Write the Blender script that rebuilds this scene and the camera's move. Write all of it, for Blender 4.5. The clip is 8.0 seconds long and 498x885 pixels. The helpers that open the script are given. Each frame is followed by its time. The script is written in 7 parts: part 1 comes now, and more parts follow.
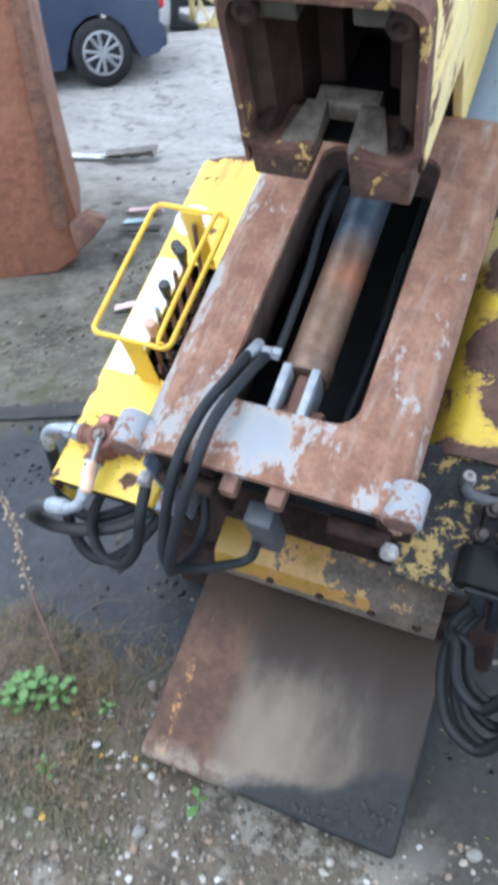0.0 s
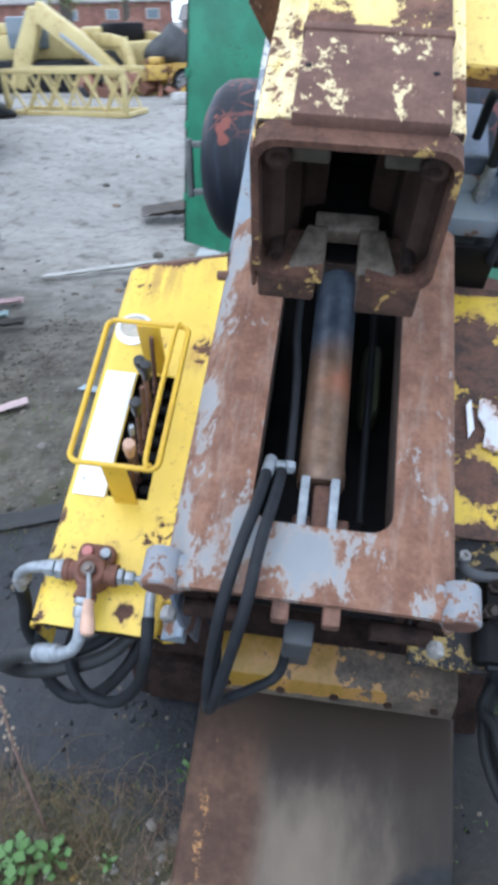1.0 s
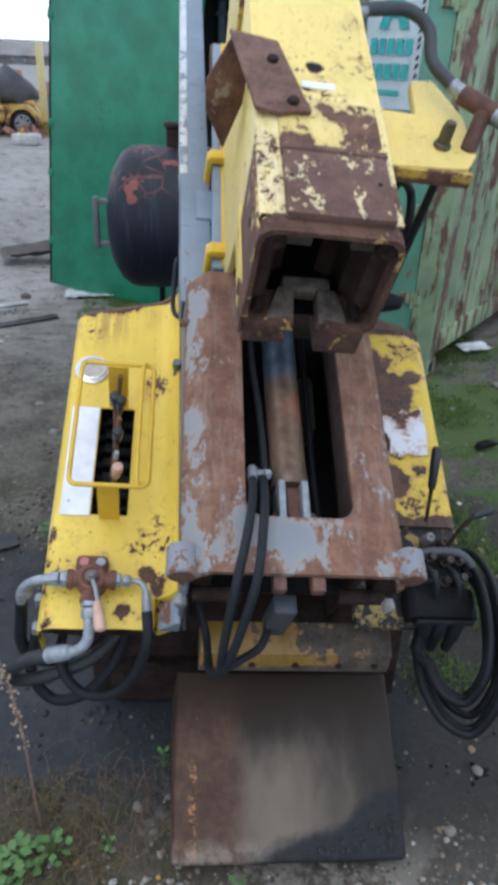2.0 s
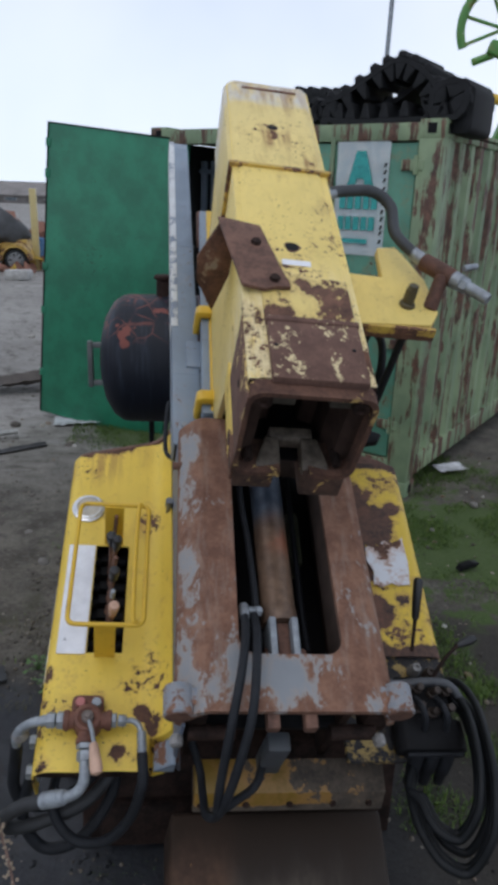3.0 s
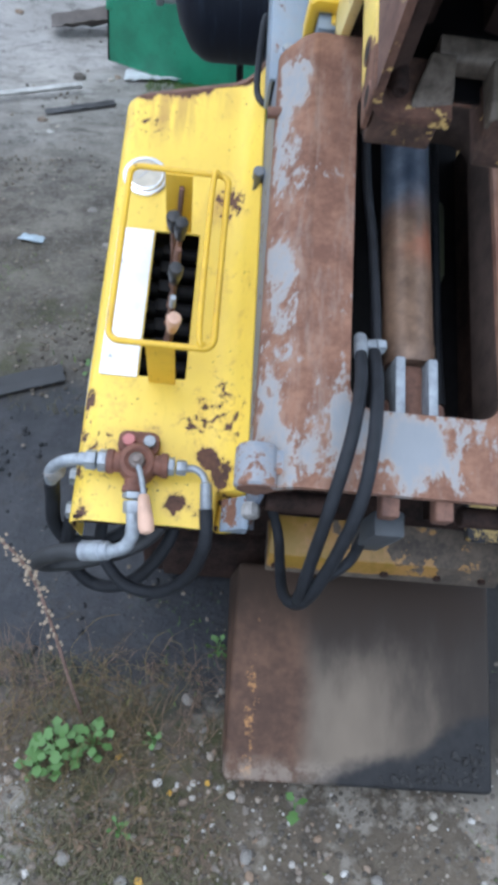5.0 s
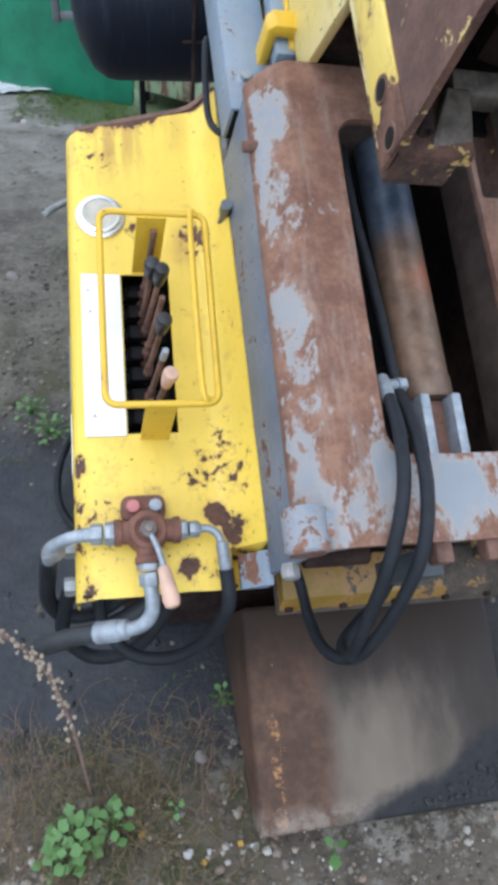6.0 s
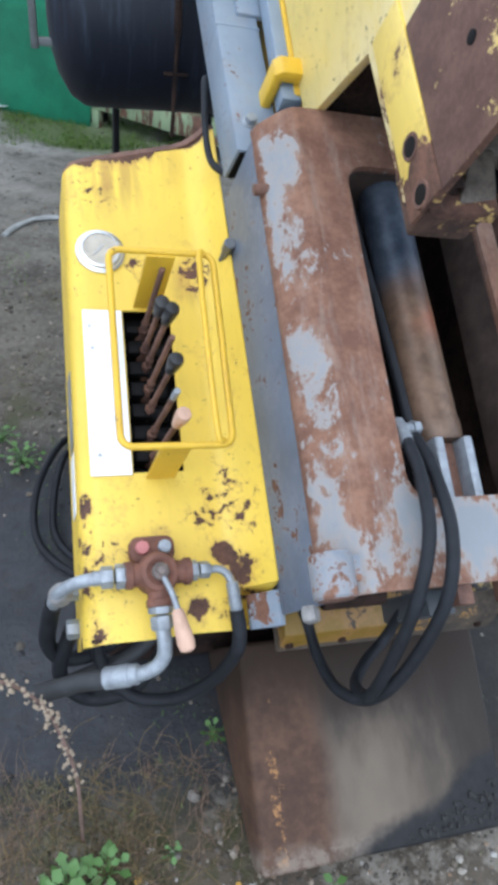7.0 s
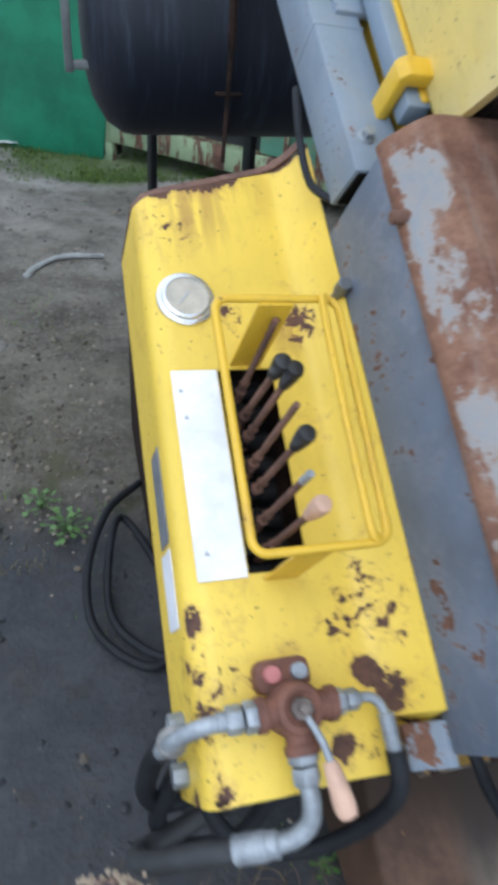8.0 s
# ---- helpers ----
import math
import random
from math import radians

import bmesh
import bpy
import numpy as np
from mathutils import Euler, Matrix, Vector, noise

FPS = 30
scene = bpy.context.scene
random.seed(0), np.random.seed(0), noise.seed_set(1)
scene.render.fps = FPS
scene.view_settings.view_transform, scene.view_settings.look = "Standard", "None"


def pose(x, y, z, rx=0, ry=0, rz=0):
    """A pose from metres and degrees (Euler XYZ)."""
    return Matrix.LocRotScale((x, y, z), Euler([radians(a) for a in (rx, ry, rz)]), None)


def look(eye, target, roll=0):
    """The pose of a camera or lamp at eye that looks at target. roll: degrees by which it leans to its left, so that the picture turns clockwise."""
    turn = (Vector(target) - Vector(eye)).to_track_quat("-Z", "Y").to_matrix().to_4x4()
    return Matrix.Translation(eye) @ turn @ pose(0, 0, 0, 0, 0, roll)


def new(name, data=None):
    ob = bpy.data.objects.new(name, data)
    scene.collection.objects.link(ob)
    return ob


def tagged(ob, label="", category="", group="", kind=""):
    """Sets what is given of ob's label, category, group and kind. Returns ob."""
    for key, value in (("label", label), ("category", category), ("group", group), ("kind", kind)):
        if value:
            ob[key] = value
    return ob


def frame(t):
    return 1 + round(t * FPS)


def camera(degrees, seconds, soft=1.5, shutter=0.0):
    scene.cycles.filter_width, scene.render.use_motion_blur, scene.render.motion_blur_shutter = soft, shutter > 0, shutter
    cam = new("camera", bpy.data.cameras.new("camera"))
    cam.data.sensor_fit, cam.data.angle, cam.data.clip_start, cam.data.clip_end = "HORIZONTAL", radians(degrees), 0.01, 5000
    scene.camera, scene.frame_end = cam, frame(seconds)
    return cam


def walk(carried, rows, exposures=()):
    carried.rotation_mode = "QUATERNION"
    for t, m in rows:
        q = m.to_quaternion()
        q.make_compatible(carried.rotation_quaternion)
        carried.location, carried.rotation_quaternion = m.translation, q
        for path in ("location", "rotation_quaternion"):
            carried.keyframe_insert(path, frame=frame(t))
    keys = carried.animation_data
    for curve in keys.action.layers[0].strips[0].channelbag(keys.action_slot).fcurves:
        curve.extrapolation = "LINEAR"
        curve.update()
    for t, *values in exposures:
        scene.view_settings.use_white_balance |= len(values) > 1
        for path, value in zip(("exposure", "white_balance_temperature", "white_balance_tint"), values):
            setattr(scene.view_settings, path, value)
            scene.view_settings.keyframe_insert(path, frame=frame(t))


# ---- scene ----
cam = camera(38.84, 8.0, soft=4.8, shutter=0.4)
ROWS = [
    (0, 0.4552, -0.8942, 1.7698, 54.16, 2.16, 24.64),
    (0.5, 0.2897, -0.9178, 1.8180, 57.79, 1.68, 17.49),
    (1, 0.1064, -0.9198, 1.8589, 58.76, 1.28, 10.02),
    (1.5, -0.0984, -1.1172, 1.9280, 60.06, -0.08, 0.01),
    (1.7, -0.1465, -1.1912, 1.9543, 60.32, -1.08, -1.62),
    (2.8, -0.2143, -1.3384, 2.1013, 69.27, -2.27, -4.37),
    (3, -0.2177, -1.3487, 2.1126, 70.87, -1.85, -4.57),
    (3.5, -0.2246, -1.3361, 2.1023, 69.33, -2.27, -4.33),
    (4, -0.2281, -1.2283, 2.0285, 62.01, -1.93, -1.43),
    (4.5, -0.2260, -0.9770, 1.8968, 54.13, -1.19, 0.50),
    (5, -0.2370, -0.7950, 1.8213, 46.43, -2.30, 3.24),
    (5.2, -0.2630, -0.7705, 1.8091, 45.76, -2.48, 2.71),
    (6.3, -0.5298, -0.6331, 1.8483, 47.01, -4.55, -10.48),
    (6.5, -0.5536, -0.6259, 1.8497, 47.00, -5.67, -10.99),
    (7, -0.5980, -0.6079, 1.8632, 48.26, -6.51, -11.54),
    (7.5, -0.6495, -0.5389, 1.8538, 49.56, -6.44, -10.54),
    (8, -0.7459, -0.2896, 1.7343, 50.41, -4.66, -13.00),
]
walk(cam, [(r[0], pose(*r[1:])) for r in ROWS], exposures=((0, 0.85, 6000, 11), (0.6, 0.55, 5970, 12), (1.0, 0.33, 5950, 12), (1.6, 0.15, 5980, 12), (2.8, -0.98, 6500, 15), (3.6, -1.0, 6500, 15), (4.0, -0.17, 6150, 14), (4.3, 0.17, 6000, 14), (5.2, 0.26, 5950, 12), (6.4, 0.27, 6150, 12), (7.4, 0.27, 6150, 12), (8.0, 0.05, 6150, 11)))

# ---- light ----
world = bpy.data.worlds.new("overcast_sky")
scene.world = world
world.use_nodes = True
wn = world.node_tree
wn.nodes.clear()
sky = wn.nodes.new("ShaderNodeTexSky")
sky.sky_type = "NISHITA"
sky.sun_disc = False
sky.sun_elevation, sky.sun_rotation = radians(61), radians(-28)
sky.air_density, sky.dust_density, sky.ozone_density = 1.0, 4.0, 1.0
wcoord = wn.nodes.new("ShaderNodeTexCoord")
wnoise = wn.nodes.new("ShaderNodeTexNoise")
wnoise.inputs["Scale"].default_value, wnoise.inputs["Detail"].default_value = 2.2, 4
wramp = wn.nodes.new("ShaderNodeValToRGB")
wramp.color_ramp.elements[0].position, wramp.color_ramp.elements[0].color = 0.3, (10.3, 12.2, 14.4, 1)
wramp.color_ramp.elements[1].position, wramp.color_ramp.elements[1].color = 0.75, (13.3, 14.8, 16.6, 1)
wmix = wn.nodes.new("ShaderNodeMix")
wmix.data_type = "RGBA"
wmix.inputs[0].default_value = 0.85
wbg = wn.nodes.new("ShaderNodeBackground")
wbg.inputs["Strength"].default_value = 0.1
wout = wn.nodes.new("ShaderNodeOutputWorld")
wn.links.new(wcoord.outputs["Generated"], wnoise.inputs["Vector"])
wn.links.new(wnoise.outputs["Fac"], wramp.inputs["Fac"])
wn.links.new(sky.outputs[0], wmix.inputs[6])
wn.links.new(wramp.outputs[0], wmix.inputs[7])
wsep = wn.nodes.new("ShaderNodeSeparateXYZ")
wlow = wn.nodes.new("ShaderNodeMapRange")
for i, v in enumerate((0.0, 0.5, 1.8, 1.06)):
    wlow.inputs[1 + i].default_value = v
wmul = wn.nodes.new("ShaderNodeVectorMath")
wmul.operation = "SCALE"
wn.links.new(wcoord.outputs["Generated"], wsep.inputs[0])
wn.links.new(wsep.outputs[2], wlow.inputs[0])
wn.links.new(wmix.outputs[2], wmul.inputs[0])
wn.links.new(wlow.outputs[0], wmul.inputs["Scale"])
wn.links.new(wmul.outputs[0], wbg.inputs["Color"])
wn.links.new(wbg.outputs[0], wout.inputs[0])
sun = new("sun", bpy.data.lights.new("sun", "SUN"))
sun.data.energy, sun.data.angle, sun.data.color = 0.9, radians(35), (1.0, 0.98, 0.96)
sun.matrix_world = look((-1.8, -3.4, 7), (0, 0, 0))


# ---- materials ----
class Graph:
    def __init__(self, name):
        self.mat = bpy.data.materials.new(name)
        self.mat.use_nodes = True
        self.tree = self.mat.node_tree
        self.bsdf = self.tree.nodes["Principled BSDF"]
        self.pos = self.node("ShaderNodeTexCoord").outputs["Object"]

    def node(self, kind):
        return self.tree.nodes.new(kind)

    def put(self, value, socket):
        if isinstance(value, bpy.types.NodeSocket):
            self.tree.links.new(value, socket)
        elif isinstance(value, tuple) and len(value) == 3 and socket.type == "RGBA":
            socket.default_value = (*value, 1)
        else:
            socket.default_value = value

    def noise(self, scale, detail=4, rough=0.6, vec=None, distort=0.0):
        n = self.node("ShaderNodeTexNoise")
        self.put(vec or self.pos, n.inputs["Vector"])
        self.put(scale, n.inputs["Scale"])
        self.put(float(detail), n.inputs["Detail"])
        self.put(rough, n.inputs["Roughness"])
        self.put(distort, n.inputs["Distortion"])
        return n.outputs["Fac"]

    def voronoi(self, scale, feature="F1", vec=None):
        n = self.node("ShaderNodeTexVoronoi")
        n.feature = feature
        self.put(vec or self.pos, n.inputs["Vector"])
        self.put(scale, n.inputs["Scale"])
        return n

    def scaled(self, sx, sy, sz, vec=None):
        n = self.node("ShaderNodeMapping")
        self.put(vec or self.pos, n.inputs["Vector"])
        n.inputs["Scale"].default_value = (sx, sy, sz)
        return n.outputs[0]

    def axis(self, which):
        n = self.node("ShaderNodeSeparateXYZ")
        self.put(self.pos, n.inputs[0])
        return n.outputs[which]

    def calc(self, op, a, b=0.0, clamp=False):
        n = self.node("ShaderNodeMath")
        n.operation, n.use_clamp = op, clamp
        self.put(a, n.inputs[0])
        self.put(b, n.inputs[1])
        return n.outputs[0]

    def step(self, v, lo, hi, a=0.0, b=1.0):
        n = self.node("ShaderNodeMapRange")
        n.interpolation_type = "SMOOTHSTEP"
        self.put(v, n.inputs[0])
        for i, x in enumerate((lo, hi, a, b)):
            self.put(x, n.inputs[1 + i])
        return n.outputs[0]

    def near(self, place, radius):
        n = self.node("ShaderNodeVectorMath")
        n.operation = "DISTANCE"
        self.put(self.pos, n.inputs[0])
        n.inputs[1].default_value = place
        return self.step(n.outputs["Value"], 0.0, radius, 1.0, 0.0)

    def mix(self, fac, a, b, blend="MIX"):
        n = self.node("ShaderNodeMix")
        n.data_type, n.blend_type = "RGBA", blend
        self.put(fac, n.inputs[0])
        self.put(a, n.inputs[6])
        self.put(b, n.inputs[7])
        return n.outputs[2]

    def done(self, color, rough=0.5, metal=0.0, height=None, strength=0.3, depth=0.002, **extra):
        self.put(color, self.bsdf.inputs["Base Color"])
        self.put(rough, self.bsdf.inputs["Roughness"])
        self.put(metal, self.bsdf.inputs["Metallic"])
        for key, value in extra.items():
            self.put(value, self.bsdf.inputs[key.replace("_", " ")])
        if height is not None:
            n = self.node("ShaderNodeBump")
            self.put(strength, n.inputs["Strength"])
            self.put(depth, n.inputs["Distance"])
            self.put(height, n.inputs["Height"])
            self.tree.links.new(n.outputs[0], self.bsdf.inputs["Normal"])
        return self.mat


def rust_color(g, scale=18.0, dark=(0.07, 0.034, 0.024), light=(0.2, 0.098, 0.062)):
    a = g.noise(scale, 6, 0.7)
    b = g.noise(scale * 7, 3, 0.6)
    return g.mix(g.step(g.calc("ADD", g.calc("MULTIPLY", a, 0.75), g.calc("MULTIPLY", b, 0.25)), 0.35, 0.65), dark, light)


def worn_paint(name, paint, cover, scale=9.0, spots=(), rust_dark=(0.07, 0.034, 0.024), rust_light=(0.2, 0.098, 0.062), stain=0.5, gloss=0.35, ends=(), speck=0.0, stretch=(1, 1, 1), bare=None, edge=0.03, chips=(), fade=None, mottle=0.12, streak=None, drips=()):
    """Paint with rust showing through; cover: how much rust; spots: (place, radius, push); ends: (axis, lo, hi, push)."""
    g = Graph(name)
    vec = g.scaled(*stretch)
    field = g.calc("ADD", g.calc("MULTIPLY", g.noise(scale, 5, 0.62, vec, 0.4), 0.8), g.calc("MULTIPLY", g.noise(scale * 5.5, 4, 0.7, vec), 0.32))
    for place, radius, push in spots:
        field = g.calc("ADD", field, g.calc("MULTIPLY", g.near(place, radius), push))
    for which, lo, hi, push in ends:
        field = g.calc("ADD", field, g.calc("MULTIPLY", g.step(g.axis(which), lo, hi), push))
    cut = 1.0 - cover
    mask = g.step(field, cut - edge * 0.4, cut + edge * 0.4)
    halo = g.step(field, cut - 0.16, cut + 0.02)
    for place, radius, push in chips:
        bits = g.calc("ADD", g.noise(42, 5, 0.66, None, 0.4), g.calc("MULTIPLY", g.near(place, radius), push))
        mask = g.calc("MAXIMUM", mask, g.step(bits, 0.71, 0.73))
        halo = g.calc("MAXIMUM", halo, g.calc("MULTIPLY", g.step(bits, 0.6, 0.71), 0.8))
    if speck:
        dots = g.step(g.noise(95, 2, 0.5), 0.7 - speck, 0.74 - speck)
        dots = g.calc("MULTIPLY", dots, g.step(g.noise(5, 3, 0.6), 0.45, 0.62))
        mask = g.calc("MAXIMUM", mask, dots)
    tone = g.mix(g.step(g.noise(3.5, 4, 0.6), 0.3, 0.7), tuple(c * (1 - mottle) for c in paint), paint)
    if fade:
        which, lo, hi, pale = fade
        tone = g.mix(g.calc("MULTIPLY", g.step(g.calc("ADD", g.axis(which), g.calc("MULTIPLY", g.noise(9, 4), 0.06)), lo, hi), g.step(g.noise(22, 5, 0.7, g.scaled(1.5, 0.5, 1)), 0.25, 0.6)), tone, pale)
    grime = g.step(g.noise(26, 5, 0.7, g.scaled(1.6, 0.35, 1)), 0.45, 0.8)
    tone = g.mix(g.calc("MULTIPLY", grime, 0.22), tone, tuple(c * 0.55 for c in paint))
    tone = g.mix(g.calc("MULTIPLY", halo, stain), tone, (0.33, 0.17, 0.06) if bare is None else bare)
    for place, radius, push in drips:
        run = g.calc("MULTIPLY", g.near(place, radius), g.step(g.noise(13, 4, 0.6, g.scaled(2.4, 0.22, 1)), 0.42, 0.62))
        tone = g.mix(g.calc("MULTIPLY", run, push), tone, (0.3, 0.14, 0.045))
    rust = rust_color(g, 16, rust_dark, rust_light)
    if streak:
        lines = g.step(g.noise(16, 6, 0.68, g.scaled(1.6, 0.3, 1)), 0.5, 0.7)
        rust = g.mix(g.calc("MULTIPLY", lines, 0.5), rust, streak)
    fine = g.noise(140, 3, 0.6)
    height = g.calc("ADD", g.calc("MULTIPLY", g.calc("SUBTRACT", 1.0, mask), 0.7), g.calc("MULTIPLY", g.calc("MULTIPLY", fine, mask), 0.6))
    rough = g.calc("ADD", g.calc("MULTIPLY", mask, 0.42), g.calc("ADD", gloss, g.calc("MULTIPLY", g.noise(12, 3), 0.18)))
    return g.done(g.mix(mask, tone, rust), rough, 0.0, height, 0.45, 0.0012)


def plain(name, color, rough=0.5, metal=0.0, vary=0.25, scale=14.0, bump=0.15, depth=0.001, spec=0.5):
    g = Graph(name)
    a = g.noise(scale, 5, 0.65)
    b = g.noise(scale * 9, 3, 0.6)
    tone = g.mix(g.step(a, 0.3, 0.7), tuple(c * (1 - vary) for c in color), tuple(min(1, c * (1 + vary * 0.6)) for c in color))
    tone = g.mix(g.calc("MULTIPLY", g.step(b, 0.5, 0.75), vary * 0.6), tone, tuple(c * 0.5 for c in color))
    r = g.calc("ADD", rough - 0.08, g.calc("MULTIPLY", a, 0.16))
    return g.done(tone, r, metal, b, bump, depth, Specular_IOR_Level=spec)


YELLOW = (0.83, 0.585, 0.08)
M_hood = worn_paint("yellow_hood_paint", YELLOW, 0.235, 12, stain=0.5, bare=(0.42, 0.23, 0.06), speck=0.02, gloss=0.33, rust_dark=(0.045, 0.024, 0.018), rust_light=(0.13, 0.062, 0.04),
                    spots=(((-0.302, 0.574, 0.484), 0.06, 0.42), ((-0.352, 0.612, 0.484), 0.038, 0.4), ((-0.41, 0.509, 0.484), 0.052, 0.33), ((-0.47, 0.668, 0.484), 0.045, 0.26), ((-0.275, 0.5, 0.48), 0.05, 0.3),
                           ((-0.6, 0.475, 0.5), 0.06, 0.32), ((-0.626, 0.72, 0.47), 0.05, 0.34), ((-0.63, 0.66, 0.44), 0.04, 0.3), ((-0.5, 0.462, 0.51), 0.045, 0.34), ((-0.63, 0.46, 0.4), 0.06, 0.3),
                           ((-0.55, 1.5, 0.5), 0.08, 0.17), ((-0.59, 1.545, 0.5), 0.05, 0.5), ((-0.52, 1.57, 0.5), 0.075, 0.45), ((-0.44, 1.6, 0.5), 0.095, 0.45), ((-0.38, 1.63, 0.5), 0.06, 0.4), ((-0.265, 1.57, 0.48), 0.05, 0.5)),
                    chips=(((-0.325, 0.7, 0.484), 0.15, 0.19), ((-0.345, 1.252, 0.484), 0.085, 0.28), ((-0.475, 1.262, 0.484), 0.055, 0.2), ((-0.62, 0.6, 0.47), 0.17, 0.17), ((-0.56, 1.46, 0.5), 0.1, 0.16), ((-0.36, 0.5, 0.5), 0.12, 0.15)),
                    drips=(((-0.53, 1.49, 0.484), 0.15, 0.6), ((-0.42, 1.54, 0.484), 0.12, 0.4), ((-0.345, 1.23, 0.484), 0.09, 0.7), ((-0.62, 1.42, 0.5), 0.1, 0.6)),
                    ends=((1, 1.57, 1.62, 0.5),))
M_hood_bad = worn_paint("yellow_hood_paint_peeling", (0.72, 0.5, 0.05), 0.33, 10, stain=0.6, speck=0.03, gloss=0.38,
                        spots=(((0.36, 1.37, 0.46), 0.15, 0.5), ((0.43, 1.28, 0.46), 0.13, 0.55), ((0.53, 1.37, 0.46), 0.05, 0.4), ((0.395, 0.95, 0.46), 0.09, 0.55), ((0.34, 1.12, 0.46), 0.12, 0.4), ((0.5, 1.0, 0.46), 0.05, 0.25)),
                        chips=(((0.46, 0.88, 0.46), 0.16, 0.2), ((0.5, 1.5, 0.46), 0.12, 0.2), ((0.45, 1.1, 0.46), 0.2, 0.13)),
                        ends=((1, 1.53, 1.6, 0.5), (1, 0.86, 0.78, 0.55)), rust_dark=(0.05, 0.035, 0.03), rust_light=(0.16, 0.08, 0.055))
M_yellow = worn_paint("yellow_machine_paint", (0.72, 0.45, 0.035), 0.24, 7, stain=0.3, speck=0.02, gloss=0.32)
M_boom = worn_paint("yellow_boom_paint", (0.88, 0.67, 0.2), 0.235, 15, stain=0.35, speck=0.045, gloss=0.4, stretch=(1, 0.5, 1), ends=((1, 1.46, 1.05, 0.17),), edge=0.05, fade=(1, 1.6, 1.25, (0.84, 0.71, 0.4)),
                    chips=(((-0.02, 1.46, 1.39), 0.2, 0.16), ((0.1, 1.6, 1.39), 0.16, 0.15), ((-0.13, 1.2, 1.37), 0.25, 0.16)))
M_cover = worn_paint("rust_cover_plate", (0.8, 0.67, 0.38), 0.53, 23, stain=0.2, gloss=0.5, stretch=(1, 0.7, 1), rust_dark=(0.11, 0.06, 0.047), rust_light=(0.18, 0.1, 0.075), edge=0.06)
FR_D, FR_L = (0.14, 0.066, 0.043), (0.25, 0.13, 0.083)
M_frame = worn_paint("grey_frame_paint_worn", (0.24, 0.255, 0.272), 0.55, 13, streak=(0.3, 0.235, 0.195), stain=0.6, gloss=0.42, stretch=(1.3, 0.75, 1), rust_dark=FR_D, rust_light=FR_L, bare=(0.33, 0.27, 0.225), edge=0.09, ends=((0, -0.205, -0.235, -0.112), (2, 0.8, 0.78, 0.16), (0, 0.205, 0.24, -0.03), (2, 0.77, 0.72, 0.06)),
                     spots=(((-0.05, 0.55, 0.86), 0.14, -0.2), ((0.05, 0.57, 0.86), 0.12, -0.17), ((-0.13, 0.6, 0.86), 0.07, -0.14), ((-0.2, 0.53, 0.86), 0.09, -0.1), ((0.215, 0.5, 0.86), 0.06, -0.1),
                            ((-0.24, 1.3, 0.80), 0.2, -0.06), ((-0.24, 0.75, 0.80), 0.16, 0.01), ((-0.245, 0.98, 0.81), 0.12, 0.07),
                            ((-0.165, 0.95, 0.85), 0.14, 0.1), ((-0.165, 1.2, 0.85), 0.14, 0.18), ((-0.15, 1.38, 0.83), 0.14, 0.22), ((0.17, 0.95, 0.85), 0.2, 0.08), ((0.17, 1.25, 0.85), 0.22, 0.14), ((0.16, 0.6, 0.86), 0.08, 0.14)))
M_sleeve = worn_paint("grey_sleeve_paint", (0.215, 0.24, 0.275), 0.41, 22, chips=(((-0.27, 0.5, 0.83), 0.2, 0.1), ((0.28, 0.5, 0.83), 0.2, 0.12)), stain=0.4, gloss=0.42, rust_dark=FR_D, rust_light=FR_L, bare=(0.33, 0.29, 0.26), edge=0.06)
M_flange = worn_paint("rusty_flange", (0.55, 0.38, 0.13), 0.54, 18, stain=0.2, gloss=0.5, rust_dark=(0.06, 0.03, 0.022), rust_light=(0.15, 0.075, 0.05), edge=0.06)
M_grey = worn_paint("blue_grey_rail_paint", (0.235, 0.295, 0.365), 0.27, 12, stain=0.3, gloss=0.4, speck=0.045, mottle=0.25, chips=(((-0.27, 0.6, 0.5), 0.3, 0.11), ((-0.27, 1.1, 0.5), 0.35, 0.09), ((-0.3, 2.3, 0.6), 0.6, 0.1)), spots=(((-0.28, 0.5, 0.5), 0.1, 0.16), ((-0.26, 1.17, 0.55), 0.05, 0.3), ((-0.27, 1.48, 0.55), 0.08, 0.2)), bare=(0.3, 0.28, 0.27))
M_rust = Graph("rusty_steel")
_r = rust_color(M_rust, 12, (0.085, 0.043, 0.032), (0.21, 0.108, 0.074))
M_rust = M_rust.done(_r, 0.78, 0.0, M_rust.noise(120, 5, 0.7), 0.35, 0.0015)
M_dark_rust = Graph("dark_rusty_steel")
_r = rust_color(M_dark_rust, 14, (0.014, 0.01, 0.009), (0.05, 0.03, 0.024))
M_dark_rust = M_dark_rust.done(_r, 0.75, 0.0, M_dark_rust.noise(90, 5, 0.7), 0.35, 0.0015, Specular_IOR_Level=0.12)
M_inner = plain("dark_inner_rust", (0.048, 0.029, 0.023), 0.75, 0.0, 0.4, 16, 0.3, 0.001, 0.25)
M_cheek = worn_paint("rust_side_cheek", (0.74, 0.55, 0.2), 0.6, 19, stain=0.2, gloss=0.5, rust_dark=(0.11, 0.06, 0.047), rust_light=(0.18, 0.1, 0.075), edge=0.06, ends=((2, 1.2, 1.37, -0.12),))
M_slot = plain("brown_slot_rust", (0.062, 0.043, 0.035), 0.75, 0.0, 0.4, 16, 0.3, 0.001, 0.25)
M_liner = plain("greasy_beige_steel", (0.115, 0.094, 0.074), 0.55, 0, 0.55, 34, 0.4, 0.001, 0.3)
